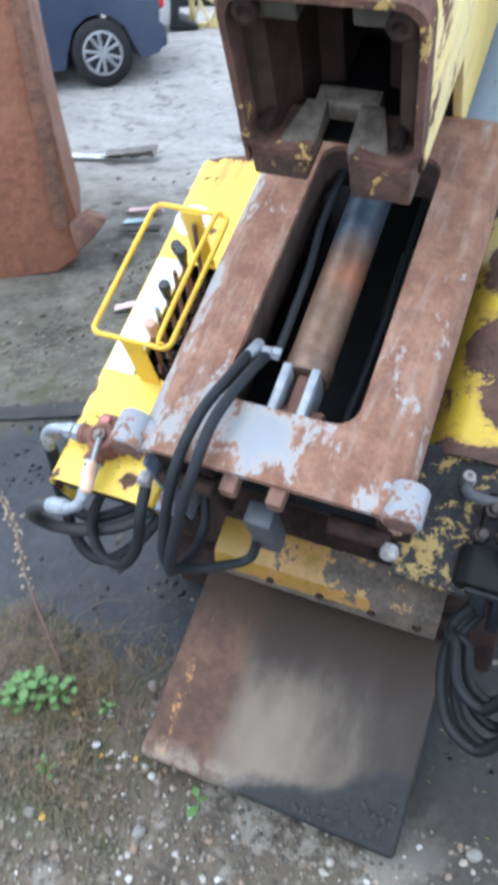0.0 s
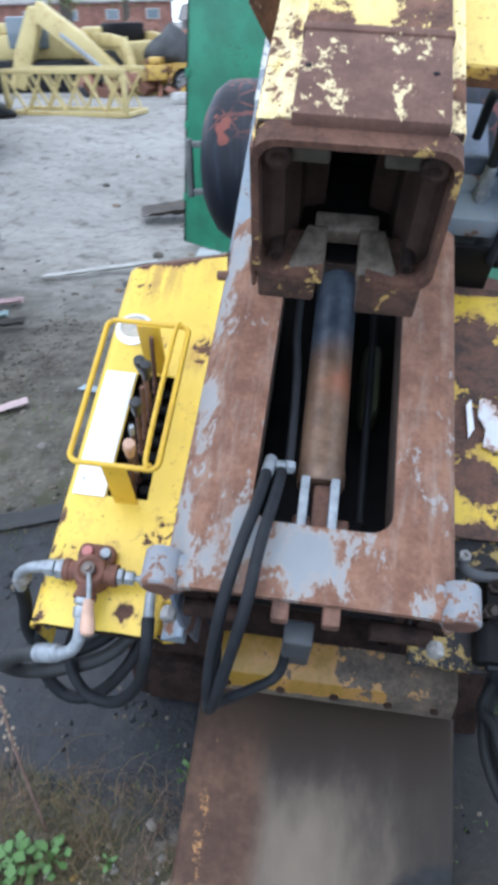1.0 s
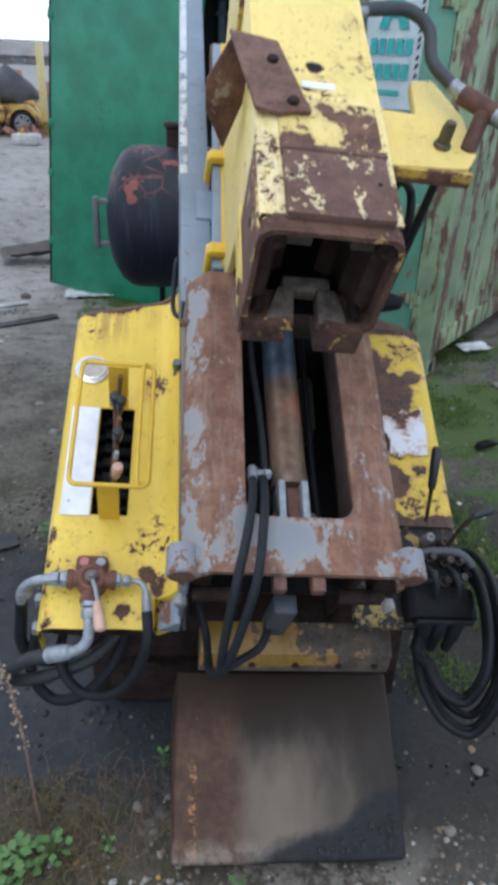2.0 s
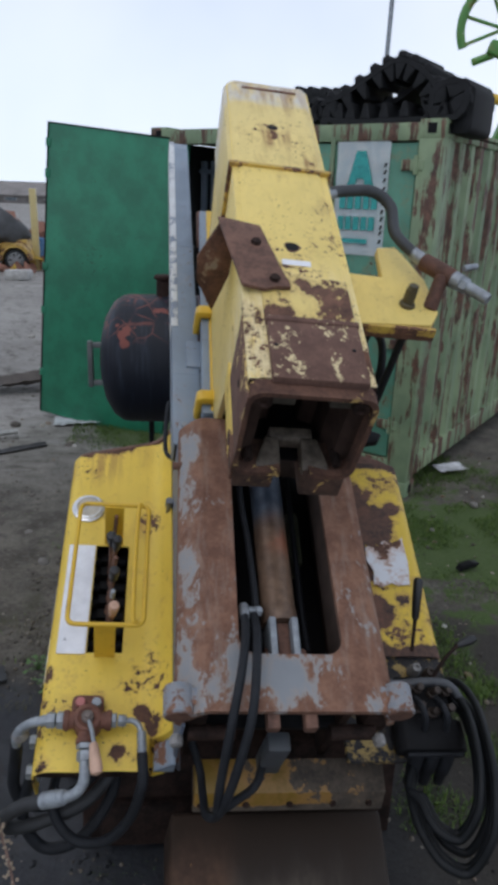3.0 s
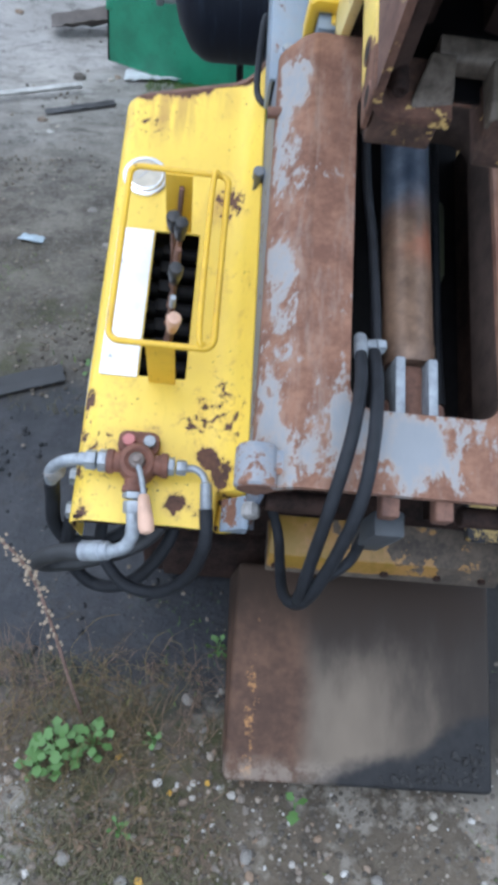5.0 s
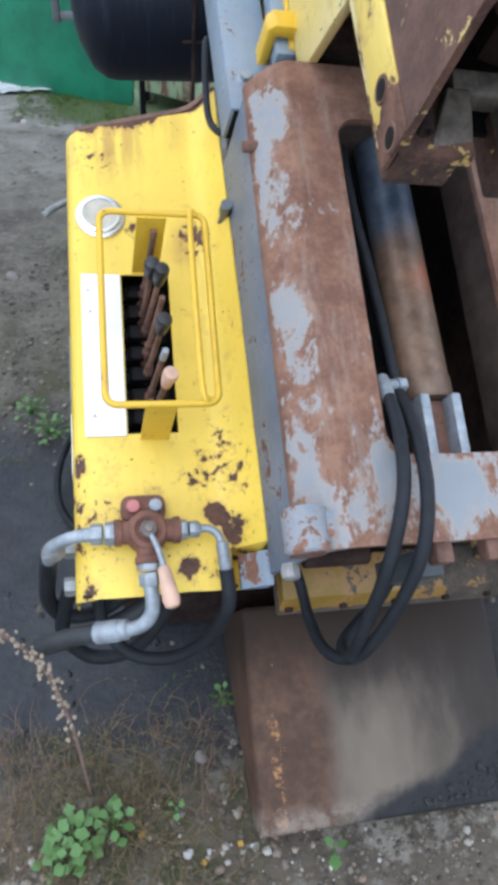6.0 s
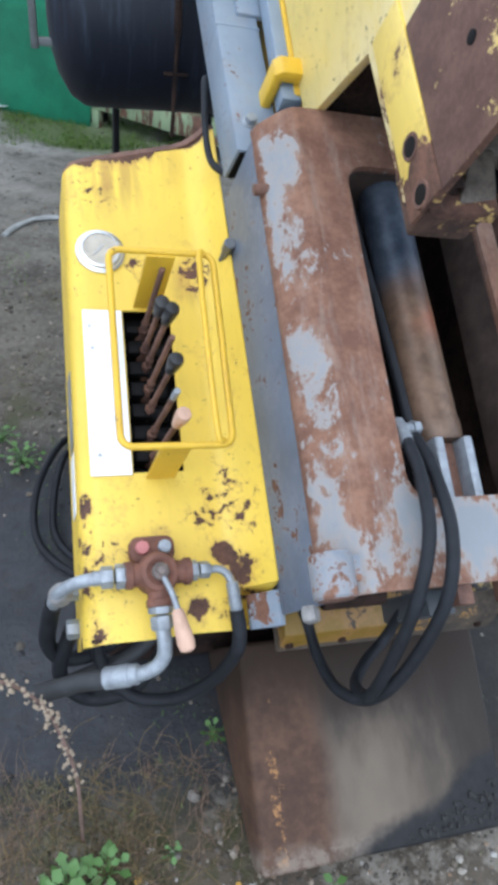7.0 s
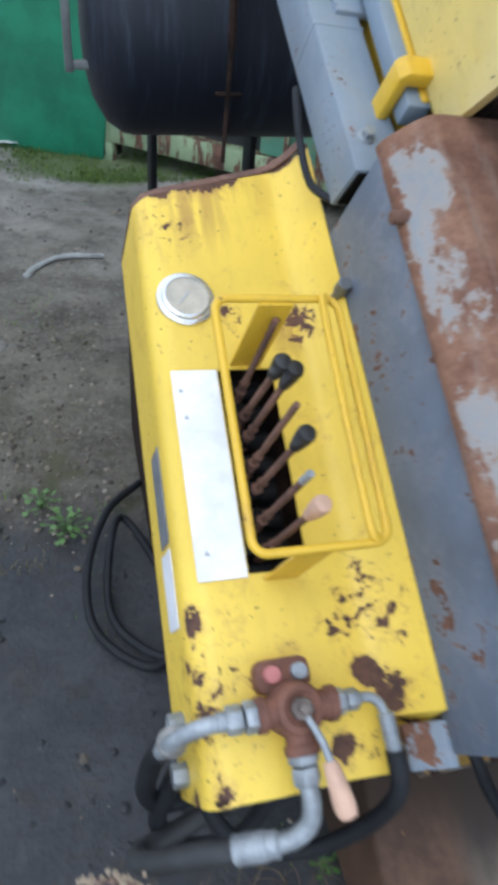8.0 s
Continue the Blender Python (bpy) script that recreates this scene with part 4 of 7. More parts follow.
# near end: flange ring, inner channels, corner bosses, jaws
bm = B()
outer = rounded(-0.168, 0.143, 1.098, 1.392, 0.04, 5)
hole_ = rounded(-0.156, 0.131, 1.112, 1.38, 0.034, 5)
lo_out = [(0.03, 1.098)] + outer[18:] + outer[:18] + [(-0.045, 1.098)]
lo_in = [(-0.045, 1.12)] + (hole_[18:] + hole_[:18])[::-1] + [(0.03, 1.12)]
prism(bm, lo_out + lo_in, 1, 0.985, 1.03, 0.0)
flange = part("end_flange", bm, M_flange, boom, "rusty end flange with paint remnants", 30)
for x0, x1, w0, w1 in ((-0.162, 0.137, 1.35, 1.386), (-0.162, -0.14, 1.06, 1.35), (0.115, 0.137, 1.06, 1.35)):
    bm = B()
    box(bm, x0, x1, 1.030, 1.0355, w0, w1, 0.0)
    part("edge_cover_strip", bm, M_inner, flange)
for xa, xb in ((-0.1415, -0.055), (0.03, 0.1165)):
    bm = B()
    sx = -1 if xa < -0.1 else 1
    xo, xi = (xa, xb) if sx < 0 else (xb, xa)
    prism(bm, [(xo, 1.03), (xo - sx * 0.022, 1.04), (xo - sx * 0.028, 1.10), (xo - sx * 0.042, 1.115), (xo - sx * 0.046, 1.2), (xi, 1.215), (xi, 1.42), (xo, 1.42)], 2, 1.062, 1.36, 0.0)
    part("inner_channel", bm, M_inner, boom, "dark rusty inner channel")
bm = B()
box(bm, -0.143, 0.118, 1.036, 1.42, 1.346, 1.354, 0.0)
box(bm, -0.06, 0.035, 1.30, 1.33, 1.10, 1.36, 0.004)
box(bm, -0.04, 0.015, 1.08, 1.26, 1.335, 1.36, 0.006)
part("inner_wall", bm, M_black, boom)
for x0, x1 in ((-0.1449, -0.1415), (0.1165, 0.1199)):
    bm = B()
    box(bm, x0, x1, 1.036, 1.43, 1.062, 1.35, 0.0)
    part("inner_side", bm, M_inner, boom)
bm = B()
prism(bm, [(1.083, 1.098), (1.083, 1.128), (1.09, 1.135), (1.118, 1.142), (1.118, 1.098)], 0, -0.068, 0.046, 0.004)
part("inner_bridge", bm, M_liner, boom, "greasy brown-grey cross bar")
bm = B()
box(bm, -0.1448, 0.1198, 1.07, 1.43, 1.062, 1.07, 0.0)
part("inner_floor", bm, M_black, boom, "black floor darkening the inside of the boom")
for x0, x1 in ((-0.118, -0.05), (0.03, 0.094)):
    bm = B()
    box(bm, x0, x1, 1.004, 1.05, 1.338, 1.374, 0.005)
    part("top_pad", bm, plain("greasy_olive_pad", (0.05, 0.047, 0.037), 0.55, 0, 0.4, 30, 0.3) if "greasy_olive_pad" not in bpy.data.materials else bpy.data.materials["greasy_olive_pad"], boom, "greasy wear pad")
for x, w, d in ((-0.127, 1.356, 1), (0.102, 1.352, 1), (-0.13, 1.142, 0), (0.099, 1.136, 0)):
    bm = B()
    k_ = 1.35 if d else 0.8
    lathe(bm, (x, 0.988 if d else 1.0, w), (x, 1.06, w), [(0.008, 0.003 * k_), (0.006, 0.007 * k_), (0, 0.0085 * k_), (0, 0.0135 * k_), (0.003, 0.016 * k_), (0.05, 0.016 * k_)], 18)
    part("corner_boss", bm, M_dark_rust, flange)
for x0, x1, z0 in ((-0.16, -0.057, 1.044), (0.02, 0.13, 1.022)):
    bm = B()
    box(bm, x0, x1, 0.988, 1.10, z0, 1.112, 0.006)
    part("jaw", bm, M_jaw, boom, "thick rusty jaw block")
    bm = B()
    xa, xb = (x0 + 0.055, x1 + 0.014) if x0 < 0 else (x0 - 0.006, x1 - 0.048)
    prism(bm, [(1.0, 1.09), (1.0, 1.113), (1.012, 1.121), (1.082, 1.14), (1.088, 1.134), (1.088, 1.09)], 0, xa, xb, 0.004)
    mid_x = -0.068 if x0 < 0 else 0.046
    for v in bm.verts:
        if v.co.y > 1.06 and (v.co.x - mid_x) * (1 if x0 > 0 else -1) > 0:
            v.co.x = mid_x + (v.co.x - mid_x) * 0.35
    part("jaw_liner", bm, M_liner, boom, "greasy brown-grey sloped ledge")
# lower side strips with pin holes
bm = B()
box(bm, -0.171, -0.162, 0.986, 1.33, 1.075, 1.16, 0.003)
strip = part("side_strip", bm, worn_paint("scuffed_strip_paint", (0.82, 0.6, 0.13), 0.28, 14, stain=0.4, edge=0.05, ends=((1, 1.13, 0.99, 0.36),)), boom, "scuffed yellow strip with pin holes")
for u in (1.009, 1.091):
    bm = B()
    lathe(bm, (-0.1705, u, 1.117), (-0.16, u, 1.117), [(-0.002, 0.017), (-0.003, 0.020), (0, 0.022), (0.002, 0.022)], 22)
    part("hole_rim", bm, M_rust, strip)
    bm = B()
    lathe(bm, (-0.1728, u, 1.117), (-0.1, u, 1.117), [(0, 0.012), (0.0005, 0.0175), (0.001, 0.0175)], 20)
    part("pin_hole", bm, M_black, strip, "dark pin hole")
bm = B()
box(bm, -0.1685, -0.163, 0.985, 1.27, 1.162, 1.375, 0.002)
part("side_cheek", bm, M_cheek, boom, "rust-brown side cheek with paint remnants")
bm = B()
lathe(bm, (-0.169, 1.122, 1.283), (-0.1, 1.122, 1.283), [(-0.001, 0.008), (-0.0008, 0.0095), (0.001, 0.0095)], 18)
part("cheek_hole", bm, M_black, boom)
# cover plate on top
bm = B()
box(bm, -0.112, 0.114, 1.018, 1.222, 1.388, 1.412, 0.003)
cover = part("cover_plate", bm, M_cover, boom, "rust-brown cover plate with yellow paint remnants")
for x in (-0.098, 0.09):
    bm = B()
    lathe(bm, (x, 1.127, 1.4122), (x, 1.127, 1.5), [(0, 0.004), (0.0004, 0.0055), (0.0008, 0.005), (0.001, 0.001)], 12)
    part("screw_hole", bm, M_black, cover)
bm = B()
box(bm, -0.116, 0.118, 1.214, 1.232, 1.39, 1.417, 0.005)
part("cover_lip", bm, M_cover, cover, "raised rusty lip at the cover's edge")
bm = B()
box(bm, -0.115, 0.117, 1.222, 1.42, 1.388, 1.398, 0.003)
part("rear_cover", bm, worn_paint("rear_cover_paint", (0.78, 0.6, 0.2), 0.41, 17, stain=0.3, edge=0.05, stretch=(1, 0.6, 1), spots=(((0.1, 1.33, 1.4), 0.09, 0.12), ((-0.1, 1.27, 1.4), 0.08, 0.1), ((0.0, 1.3, 1.4), 0.06, -0.08))), boom, "yellow plate scuffed to rust")
# bent rusty bracket over the boom
bm = B()
prism(bm, [(-0.04, 1.355), (-0.105, 1.625), (-0.222, 1.65), (-0.168, 1.352), (-0.11, 1.338), (-0.08, 1.352)], 2, 1.4, 1.412, 0.003)
bracket = part("bracket", bm, M_rust, boom, "bent rusty bracket bolted on the boom")
bm = B()
prism(bm, [(-0.165, 1.41), (-0.215, 1.41), (-0.268, 1.29), (-0.262, 1.21), (-0.205, 1.10), (-0.168, 1.24)], 1, 1.62, 1.632, 0.003)
part("bracket_lobe", bm, worn_paint("scuffed_lobe", (0.3, 0.27, 0.23), 0.55, 10, edge=0.06), bracket)
for x, u in ((-0.082, 1.38), (-0.122, 1.535)):
    bm = B()
    hexnut(bm, (x, u, 1.409), (x, u, 1.422), 0.014)
    part("bolt", bm, M_dark_rust, bracket)
# side arm with its coupling
bm = B()
prism(bm, [(0.13, 1.60), (0.26, 1.594), (0.50, 1.612), (0.54, 1.68), (0.532, 1.855), (0.464, 2.04), (0.389, 2.024), (0.378, 1.85), (0.13, 1.86)], 2, 1.095, 1.13, 0.006)
arm = part("side_arm", bm, M_boom, boom, "flat yellow side arm")
bm = B()
box(bm, 0.13, 0.515, 1.59, 1.606, 1.078, 1.125, 0.004)
part("arm_flange", bm, worn_paint("arm_flange_paint", (0.66, 0.46, 0.09), 0.4, 18, stain=0.7, ends=((2, 1.105, 1.08, 0.3),)), arm)
bm = B()
rod(bm, (0.435, 1.703, 1.12), (0.44, 1.718, 1.187), 0.019)
rod(bm, (0.435, 1.703, 1.12), (0.436, 1.705, 1.142), 0.026)
rod(bm, (0.44, 1.715, 1.172), (0.441, 1.718, 1.2), 0.0165)
part("arm_pin", bm, plain("dull_brass_pin", (0.1, 0.085, 0.05), 0.5, 0.3), arm, "dull brass pin")
bm = B()
rod(bm, (0.515, 1.70, 1.12), (0.55, 1.78, 1.20), 0.024)
rod(bm, (0.50, 1.86, 1.20), (0.585, 1.765, 1.205), 0.03)
coup = part("pipe_tee", bm, plain("dark_rusty_tee", (0.11, 0.05, 0.034), 0.75, 0, 0.35, 40, 0.4), arm, "rusty pipe tee")
bm = B()
rod(bm, (0.58, 1.77, 1.205), (0.605, 1.742, 1.207), 0.028)
rod(bm, (0.60, 1.748, 1.207), (0.675, 1.665, 1.21), 0.019)
hexnut(bm, (0.605, 1.742, 1.207), (0.62, 1.725, 1.208), 0.026)
rod(bm, (0.61, 1.78, 1.24), (0.66, 1.80, 1.24), 0.01)
part("quick_coupling", bm, M_zinc, coup, "bright quick coupling")
bm = B()
rod(bm, (0.47, 1.895, 1.205), (0.505, 1.853, 1.202), 0.022)
part("hose_end", bm, M_zinc, coup)
bm = B()
rod(bm, (0.135, 1.995, 1.312), (0.19, 2.035, 1.308), 0.0185, 14)
part("hose_end", bm, M_zinc, boom, "zinc hose end at the strap")
bm = B()
sweep(bm, [(0.17, 2.025, 1.309), (0.22, 2.06, 1.305), (0.34, 2.11, 1.29), (0.41, 2.08, 1.26), (0.42, 1.98, 1.22), (0.475, 1.885, 1.205)], 0.02, 14)
part("hose", bm, plain("dusty_grey_hose", (0.045, 0.05, 0.056), 0.6), boom, "thick black hose to the pipe tee")
bm = B()
sweep(bm, [(0.43, 1.63, 1.09), (0.43, 1.63, 0.98), (0.425, 1.62, 0.82), (0.415, 1.6, 0.68), (0.4, 1.57, 0.58)], 0.013, 10)
part("hose", bm, M_rubber, boom, "black hose dropping behind the boom")

# right hood
bm = B()
hood(bm, -0.598, -0.24, 0.80, 1.58, 0.46, 0.24, None, 0.045, 0.08)
for v in bm.verts:
    v.co.x = -v.co.x
    v.co.z += 0.005 * noise.noise(v.co * 5)
bmesh.ops.reverse_faces(bm, faces=bm.faces)
hood_r = part("side_hood", bm, M_hood_bad, rig, "yellow hood with large rust and black grease patches", 30)
bm = B()
prism(bm, [(0.595, 0.24), (0.595, 0.42), (0.57, 0.45), (0.5, 0.46), (0.28, 0.46), (0.24, 0.44), (0.24, 0.24)], 1, 1.578, 1.584)
prism(bm, [(0.58, 1.575), (0.25, 1.575), (0.26, 1.67), (0.36, 1.66), (0.52, 1.61)], 2, 0.435, 0.452)
part("end_panel", bm, M_rust, hood_r)
bm = B()
prism(bm, [(0.24, 0.49), (0.24, 0.82), (0.59, 0.82), (0.59, 0.7), (0.46, 0.49)], 2, 0.42, 0.445, 0.005)
part("deck", bm, worn_paint("greasy_deck", (0.36, 0.25, 0.07), 0.515, 30, stain=0.2, spots=(((0.3, 0.53, 0.44), 0.13, -0.09), ((0.42, 0.78, 0.44), 0.1, -0.06)), rust_dark=(0.012, 0.012, 0.015), rust_light=(0.035, 0.033, 0.034), edge=0.06, chips=()), hood_r, "black greasy deck with paint remnants")
bm = B()
prism(bm, [(0.40, 1.19), (0.425, 1.205), (0.44, 1.19), (0.47, 1.225), (0.50, 1.215), (0.541, 1.238), (0.543, 1.13), (0.532, 1.052), (0.49, 1.045), (0.47, 1.056), (0.43, 1.038), (0.405, 1.05), (0.415, 1.1), (0.395, 1.14)], 2, 0.4675, 0.470)
part("label_sheet", bm, worn_paint("torn_white_label", (0.74, 0.76, 0.8), 0.32, 20, stain=0.7, edge=0.05, bare=(0.42, 0.2, 0.09), spots=(((0.45, 1.2, 0.47), 0.06, 0.2), ((0.52, 1.22, 0.47), 0.04, 0.2), ((0.45, 1.05, 0.47), 0.04, 0.15))), hood_r, "torn white label")
bm = B()
prism(bm, [(0.365, 1.17), (0.378, 1.19), (0.385, 1.10), (0.37, 1.07)], 2, 0.4675, 0.470)
part("label_sheet", bm, M_label, hood_r, "scrap of white label")
# right valve group with levers and coiled hoses
M_greasy = plain("greasy_brown_fitting", (0.055, 0.042, 0.035), 0.45, 0.2, 0.45, 40, 0.3, 0.001, 0.35)
bm = B()
prism(bm, [(0.385, 0.45), (0.37, 0.475), (0.375, 0.5), (0.40, 0.515), (0.56, 0.512), (0.585, 0.495), (0.58, 0.45)], 1, 0.5, 0.59, 0.008)
box(bm, 0.40, 0.56, 0.585, 0.72, 0.435, 0.5, 0.01)
bank_r = part("valve_block", bm, M_black, rig, "greasy black valve group")
bm = B()
box(bm, 0.40, 0.57, 0.488, 0.5, 0.475, 0.5, 0.004)
part("cover_rib", bm, M_rubber, bank_r)
for k in range(3):
    x = 0.435 + 0.046 * k
    bm = B()
    lathe(bm, (x, 0.5, 0.49), (x, 0.455, 0.36), [(0, 0.017), (0.01, 0.0205), (0.075, 0.0205), (0.09, 0.016), (0.13, 0.015), (0.135, 0.01)], 16)
    part("port_stub", bm, M_rubber, bank_r, "dull black rubber boot")
for k in range(4):
    for j in range(2):
        x, u = 0.405 + 0.044 * k + 0.012 * j, 0.615 + 0.058 * j + 0.008 * math.sin(k * 2.1)
        bm = B()
        hexnut(bm, (x, u, 0.495), (x, u - 0.004, 0.518), 0.0175)
        rod(bm, (x, u, 0.516), (x + 0.004, u - 0.008, 0.538 + 0.012 * ((k + j) % 2)), 0.0115, 12)
        part("spool_cap", bm, M_greasy, bank_r, "greasy brown screw fitting")
for x in (0.44, 0.505):
    bm = B()
    sweep(bm, [(x, 0.64, 0.53), (x + 0.006, 0.605, 0.555), (x + 0.016, 0.575, 0.54), (x + 0.018, 0.55, 0.50)], 0.0095, 8)
    part("hose", bm, M_rubber, bank_r, "short black hose")
bm = B()
sweep(bm, [(0.352, 0.735, 0.478), (0.352, 0.71, 0.495), (0.375, 0.695, 0.503), (0.42, 0.69, 0.512), (0.48, 0.69, 0.53), (0.55, 0.68, 0.535), (0.6, 0.64, 0.5)], 0.0125, 12)
part("hose", bm, plain("dusty_slate_hose", (0.075, 0.08, 0.09), 0.55), bank_r, "dusty grey hose crossing the valve group")
for x, u in ((0.352, 0.74), (0.478, 0.748), (0.52, 0.735)):
    bm = B()
    lathe(bm, (x, u, 0.455), (x, u - 0.004, 0.53), [(0, 0.017), (0.03, 0.0175), (0.034, 0.0145), (0.05, 0.0145), (0.053, 0.012), (0.053, 0.006), (0.046, 0.005)], 14)
    part("eye_fitting", bm, M_nut if x < 0.5 else M_greasy, bank_r, "worn fitting with a bored end")
bm = B()
rod(bm, (0.475, 0.80, 0.50), (0.478, 0.90, 0.60), 0.006)
lv = part("lever", bm, M_dark_rust, bank_r)
bm = B()
lathe(bm, (0.477, 0.87, 0.57), (0.479, 0.97, 0.66), [(0, 0.008), (0.01, 0.012), (0.07, 0.0145), (0.12, 0.015), (0.13, 0.01)], 14)
part("knob", bm, M_knob, lv)
bm = B()
sweep(bm, [(0.52, 0.71, 0.5), (0.56, 0.76, 0.54), (0.61, 0.80, 0.56)], 0.006)
lv = part("lever", bm, M_dark_rust, bank_r)
bm = B()
lathe(bm, (0.60, 0.795, 0.557), (0.68, 0.82, 0.57), [(0, 0.008), (0.01, 0.012), (0.05, 0.015), (0.065, 0.01)], 14)
part("knob", bm, M_knob, lv)
LOOP = [(0.50, 0.40, 0.66), (0.56, 0.435, 0.695), (0.613, 0.409, 0.718), (0.627, 0.299, 0.727), (0.597, 0.125, 0.731), (0.569, 0.001, 0.696), (0.547, -0.061, 0.619), (0.5, -0.069, 0.515), (0.441, -0.047, 0.518), (0.412, 0.002, 0.532), (0.396, 0.066, 0.552), (0.40, 0.142, 0.572), (0.43, 0.215, 0.58)]
M_coil = plain("greasy_black_hose", (0.008, 0.0095, 0.011), 0.5, 0, 0.3, 30, 0.15, 0.001, 0.25)
for f, dx, dy, dz in ((1.0, 0.0, 0.0, 0.0), (0.9, 0.012, 0.0, -0.028), (0.78, -0.012, -0.01, 0.026), (0.82, 0.022, 0.015, -0.03), (0.7, 0.0, 0.0, 0.0)):
    bm = B()
    cen = Vector((0.52, 0.25, 0.60))
    pts = [cen + (Vector(p) - cen) * (f if 1 < i < 11 else 1) + Vector((dx, dy, dz)) * (1 if 1 < i < 11 else 0.6) for i, p in enumerate(LOOP)]
    sweep(bm, [UNTILT @ p for p in pts], 0.0118, 10)
    part("hose", bm, M_coil, bank_r, "black hose hanging in a loop")

# right-hand rail and the fittings behind it
bm = B()
prism(bm, [(1.44, 0.6), (1.452, 0.71), (2.75, 0.71), (2.75, 0.6)], 0, 0.118, 0.222, 0.005)
rail_r = part("right_rail", bm, worn_paint("pale_blue_rail_paint", (0.3, 0.37, 0.43), 0.26, 10, stain=0.3, gloss=0.42, speck=0.03, mottle=0.2), rig, "pale blue-grey box rail behind the boom")
bm = B()
box(bm, 0.216, 0.226, 1.72, 2.6, 0.66, 0.7125, 0.002)
part("rail_strip", bm, worn_paint("chalky_cream_paint", (0.62, 0.56, 0.36), 0.42, 12, rust_dark=(0.2, 0.24, 0.28), rust_light=(0.27, 0.31, 0.36), stain=0.1), rail_r, "chalky cream edge strip")
bm = B()
prism(bm, [(1.60, 0.70), (1.60, 0.64), (1.612, 0.64), (1.612, 0.69), (1.70, 0.69), (1.70, 0.75), (1.712, 0.75), (1.712, 0.70)], 0, 0.224, 0.43, 0.002)
channel = part("cross_channel", bm, worn_paint("grey_channel_paint", (0.24, 0.29, 0.34), 0.3, 12, stain=0.3, gloss=0.45), rig, "pale blue-grey bent cross channel")
bm = B()
box(bm, 0.226, 0.42, 1.713, 1.73, 0.60, 0.80, 0.003)
box(bm, 0.226, 0.40, 1.73, 2.2, 0.60, 0.612, 0.003)
part("back_panel", bm, plain("slate_blue_panel", (0.075, 0.1, 0.15), 0.35, 0.0, 0.35, 9), channel, "slate-blue panel behind the channel")
for p, q in (((0.345, 1.672, 0.69), (0.352, 1.69, 0.80)), ((0.415, 1.66, 0.69), (0.423, 1.675, 0.80))):
    bm = B()
    p, q = Vector(p), Vector(q)
    rod(bm, p, q, 0.0155)
    hexnut(bm, p.lerp(q, 0.15), p.lerp(q, 0.4), 0.022)
    hexnut(bm, p.lerp(q, 0.5), p.lerp(q, 0.72), 0.0205)
    part("hose_fitting", bm, M_zinc, channel, "zinc hose fitting")
    bm = B()
    sweep(bm, [q, q + Vector((0.004, 0.02, 0.07)), q + Vector((0, 0.09, 0.12)), q + Vector((-0.01, 0.19, 0.07)), q + Vector((-0.01, 0.24, -0.1))], 0.0145, 10)
    part("hose", bm, M_rubber, channel, "black hose arching from its fitting")
bm = B()
box(bm, 0.25, 0.42, 1.58, 1.60, 0.42, 0.62, 0.008)
part("dark_web", bm, M_black, channel)
bm = B()
prism(bm, [(0.36, 1.66), (0.43, 1.60), (0.50, 1.62), (0.52, 1.66), (0.46, 1.68), (0.40, 1.72)], 2, 0.52, 0.555, 0.01)
part("claw_bracket", bm, M_black, channel, "black claw-shaped bracket")

# pressure tank behind the rails
g = Graph("black_tank_paint")
field = g.noise(7, 4, 0.6, None, 0.6)
patch = g.calc("MULTIPLY", g.step(g.calc("ADD", g.noise(7, 3, 0.5), g.calc("MULTIPLY", g.near((-0.21, -0.265, 0.11), 0.062), 0.36)), 0.64, 0.68), g.step(g.axis(2), 0.06, 0.14))
cracks = g.calc("MULTIPLY", g.calc("MULTIPLY", g.step(g.calc("ADD", g.voronoi(13, "DISTANCE_TO_EDGE").outputs["Distance"], g.calc("MULTIPLY", g.noise(30, 4, 0.7), 0.12)), 0.13, 0.085), g.step(g.noise(5, 2), 0.36, 0.5)), g.step(g.axis(2), 0.12, 0.2))
drip = g.step(g.noise(6, 5, 0.7, g.scaled(6, 0.6, 0.6)), 0.48, 0.8)
tone = g.mix(drip, (0.009, 0.012, 0.02), (0.03, 0.043, 0.066))
tone = g.mix(g.calc("MULTIPLY", g.calc("MAXIMUM", patch, g.calc("MULTIPLY", cracks, 0.6)), 0.75), tone, (0.3, 0.085, 0.06))
M_tank = g.done(tone, 0.5, 0.0, g.noise(40, 4), 0.1, 0.001, Specular_IOR_Level=0.3)
tank_m = UNTILT @ pose(-0.30, 2.27, 1.31)
bm = B()
R_ = 0.325
lathe(bm, (-0.36, 0, 0), (2, 0, 0), [(0, 0.05), (0.006, 0.13), (0.028, 0.215), (0.07, 0.288), (0.115, 0.319), (0.15, R_), (0.42, R_), (0.44, R_ + 0.006), (0.46, R_), (1.22, R_), (1.28, 0.30), (1.33, 0.24), (1.36, 0.15), (1.37, 0.02)], 40)
tank = part("pressure_tank", bm, M_tank, rig, "black pressure tank with peeling paint showing red primer", 50)
tank.matrix_basis = tank_m
bm = B()
box(bm, -0.415, -0.39, -0.14, -0.10, -0.12, 0.11, 0.004)
for z in (-0.1, 0.09):
    box(bm, -0.40, -0.28, -0.135, -0.105, z - 0.012, z + 0.012, 0.003)
part("tank_handle", bm, plain("dull_grey_bar", (0.12, 0.13, 0.13), 0.5), tank, "grey bar handle on the tank end")
bm = B()
rod(bm, (-0.04, 0, 0.30), (-0.04, 0, 0.40), 0.04)
rod(bm, (-0.04, 0, 0.40), (-0.04, 0, 0.425), 0.052)
part("tank_neck", bm, M_dark_rust, tank, "rusty filler neck")
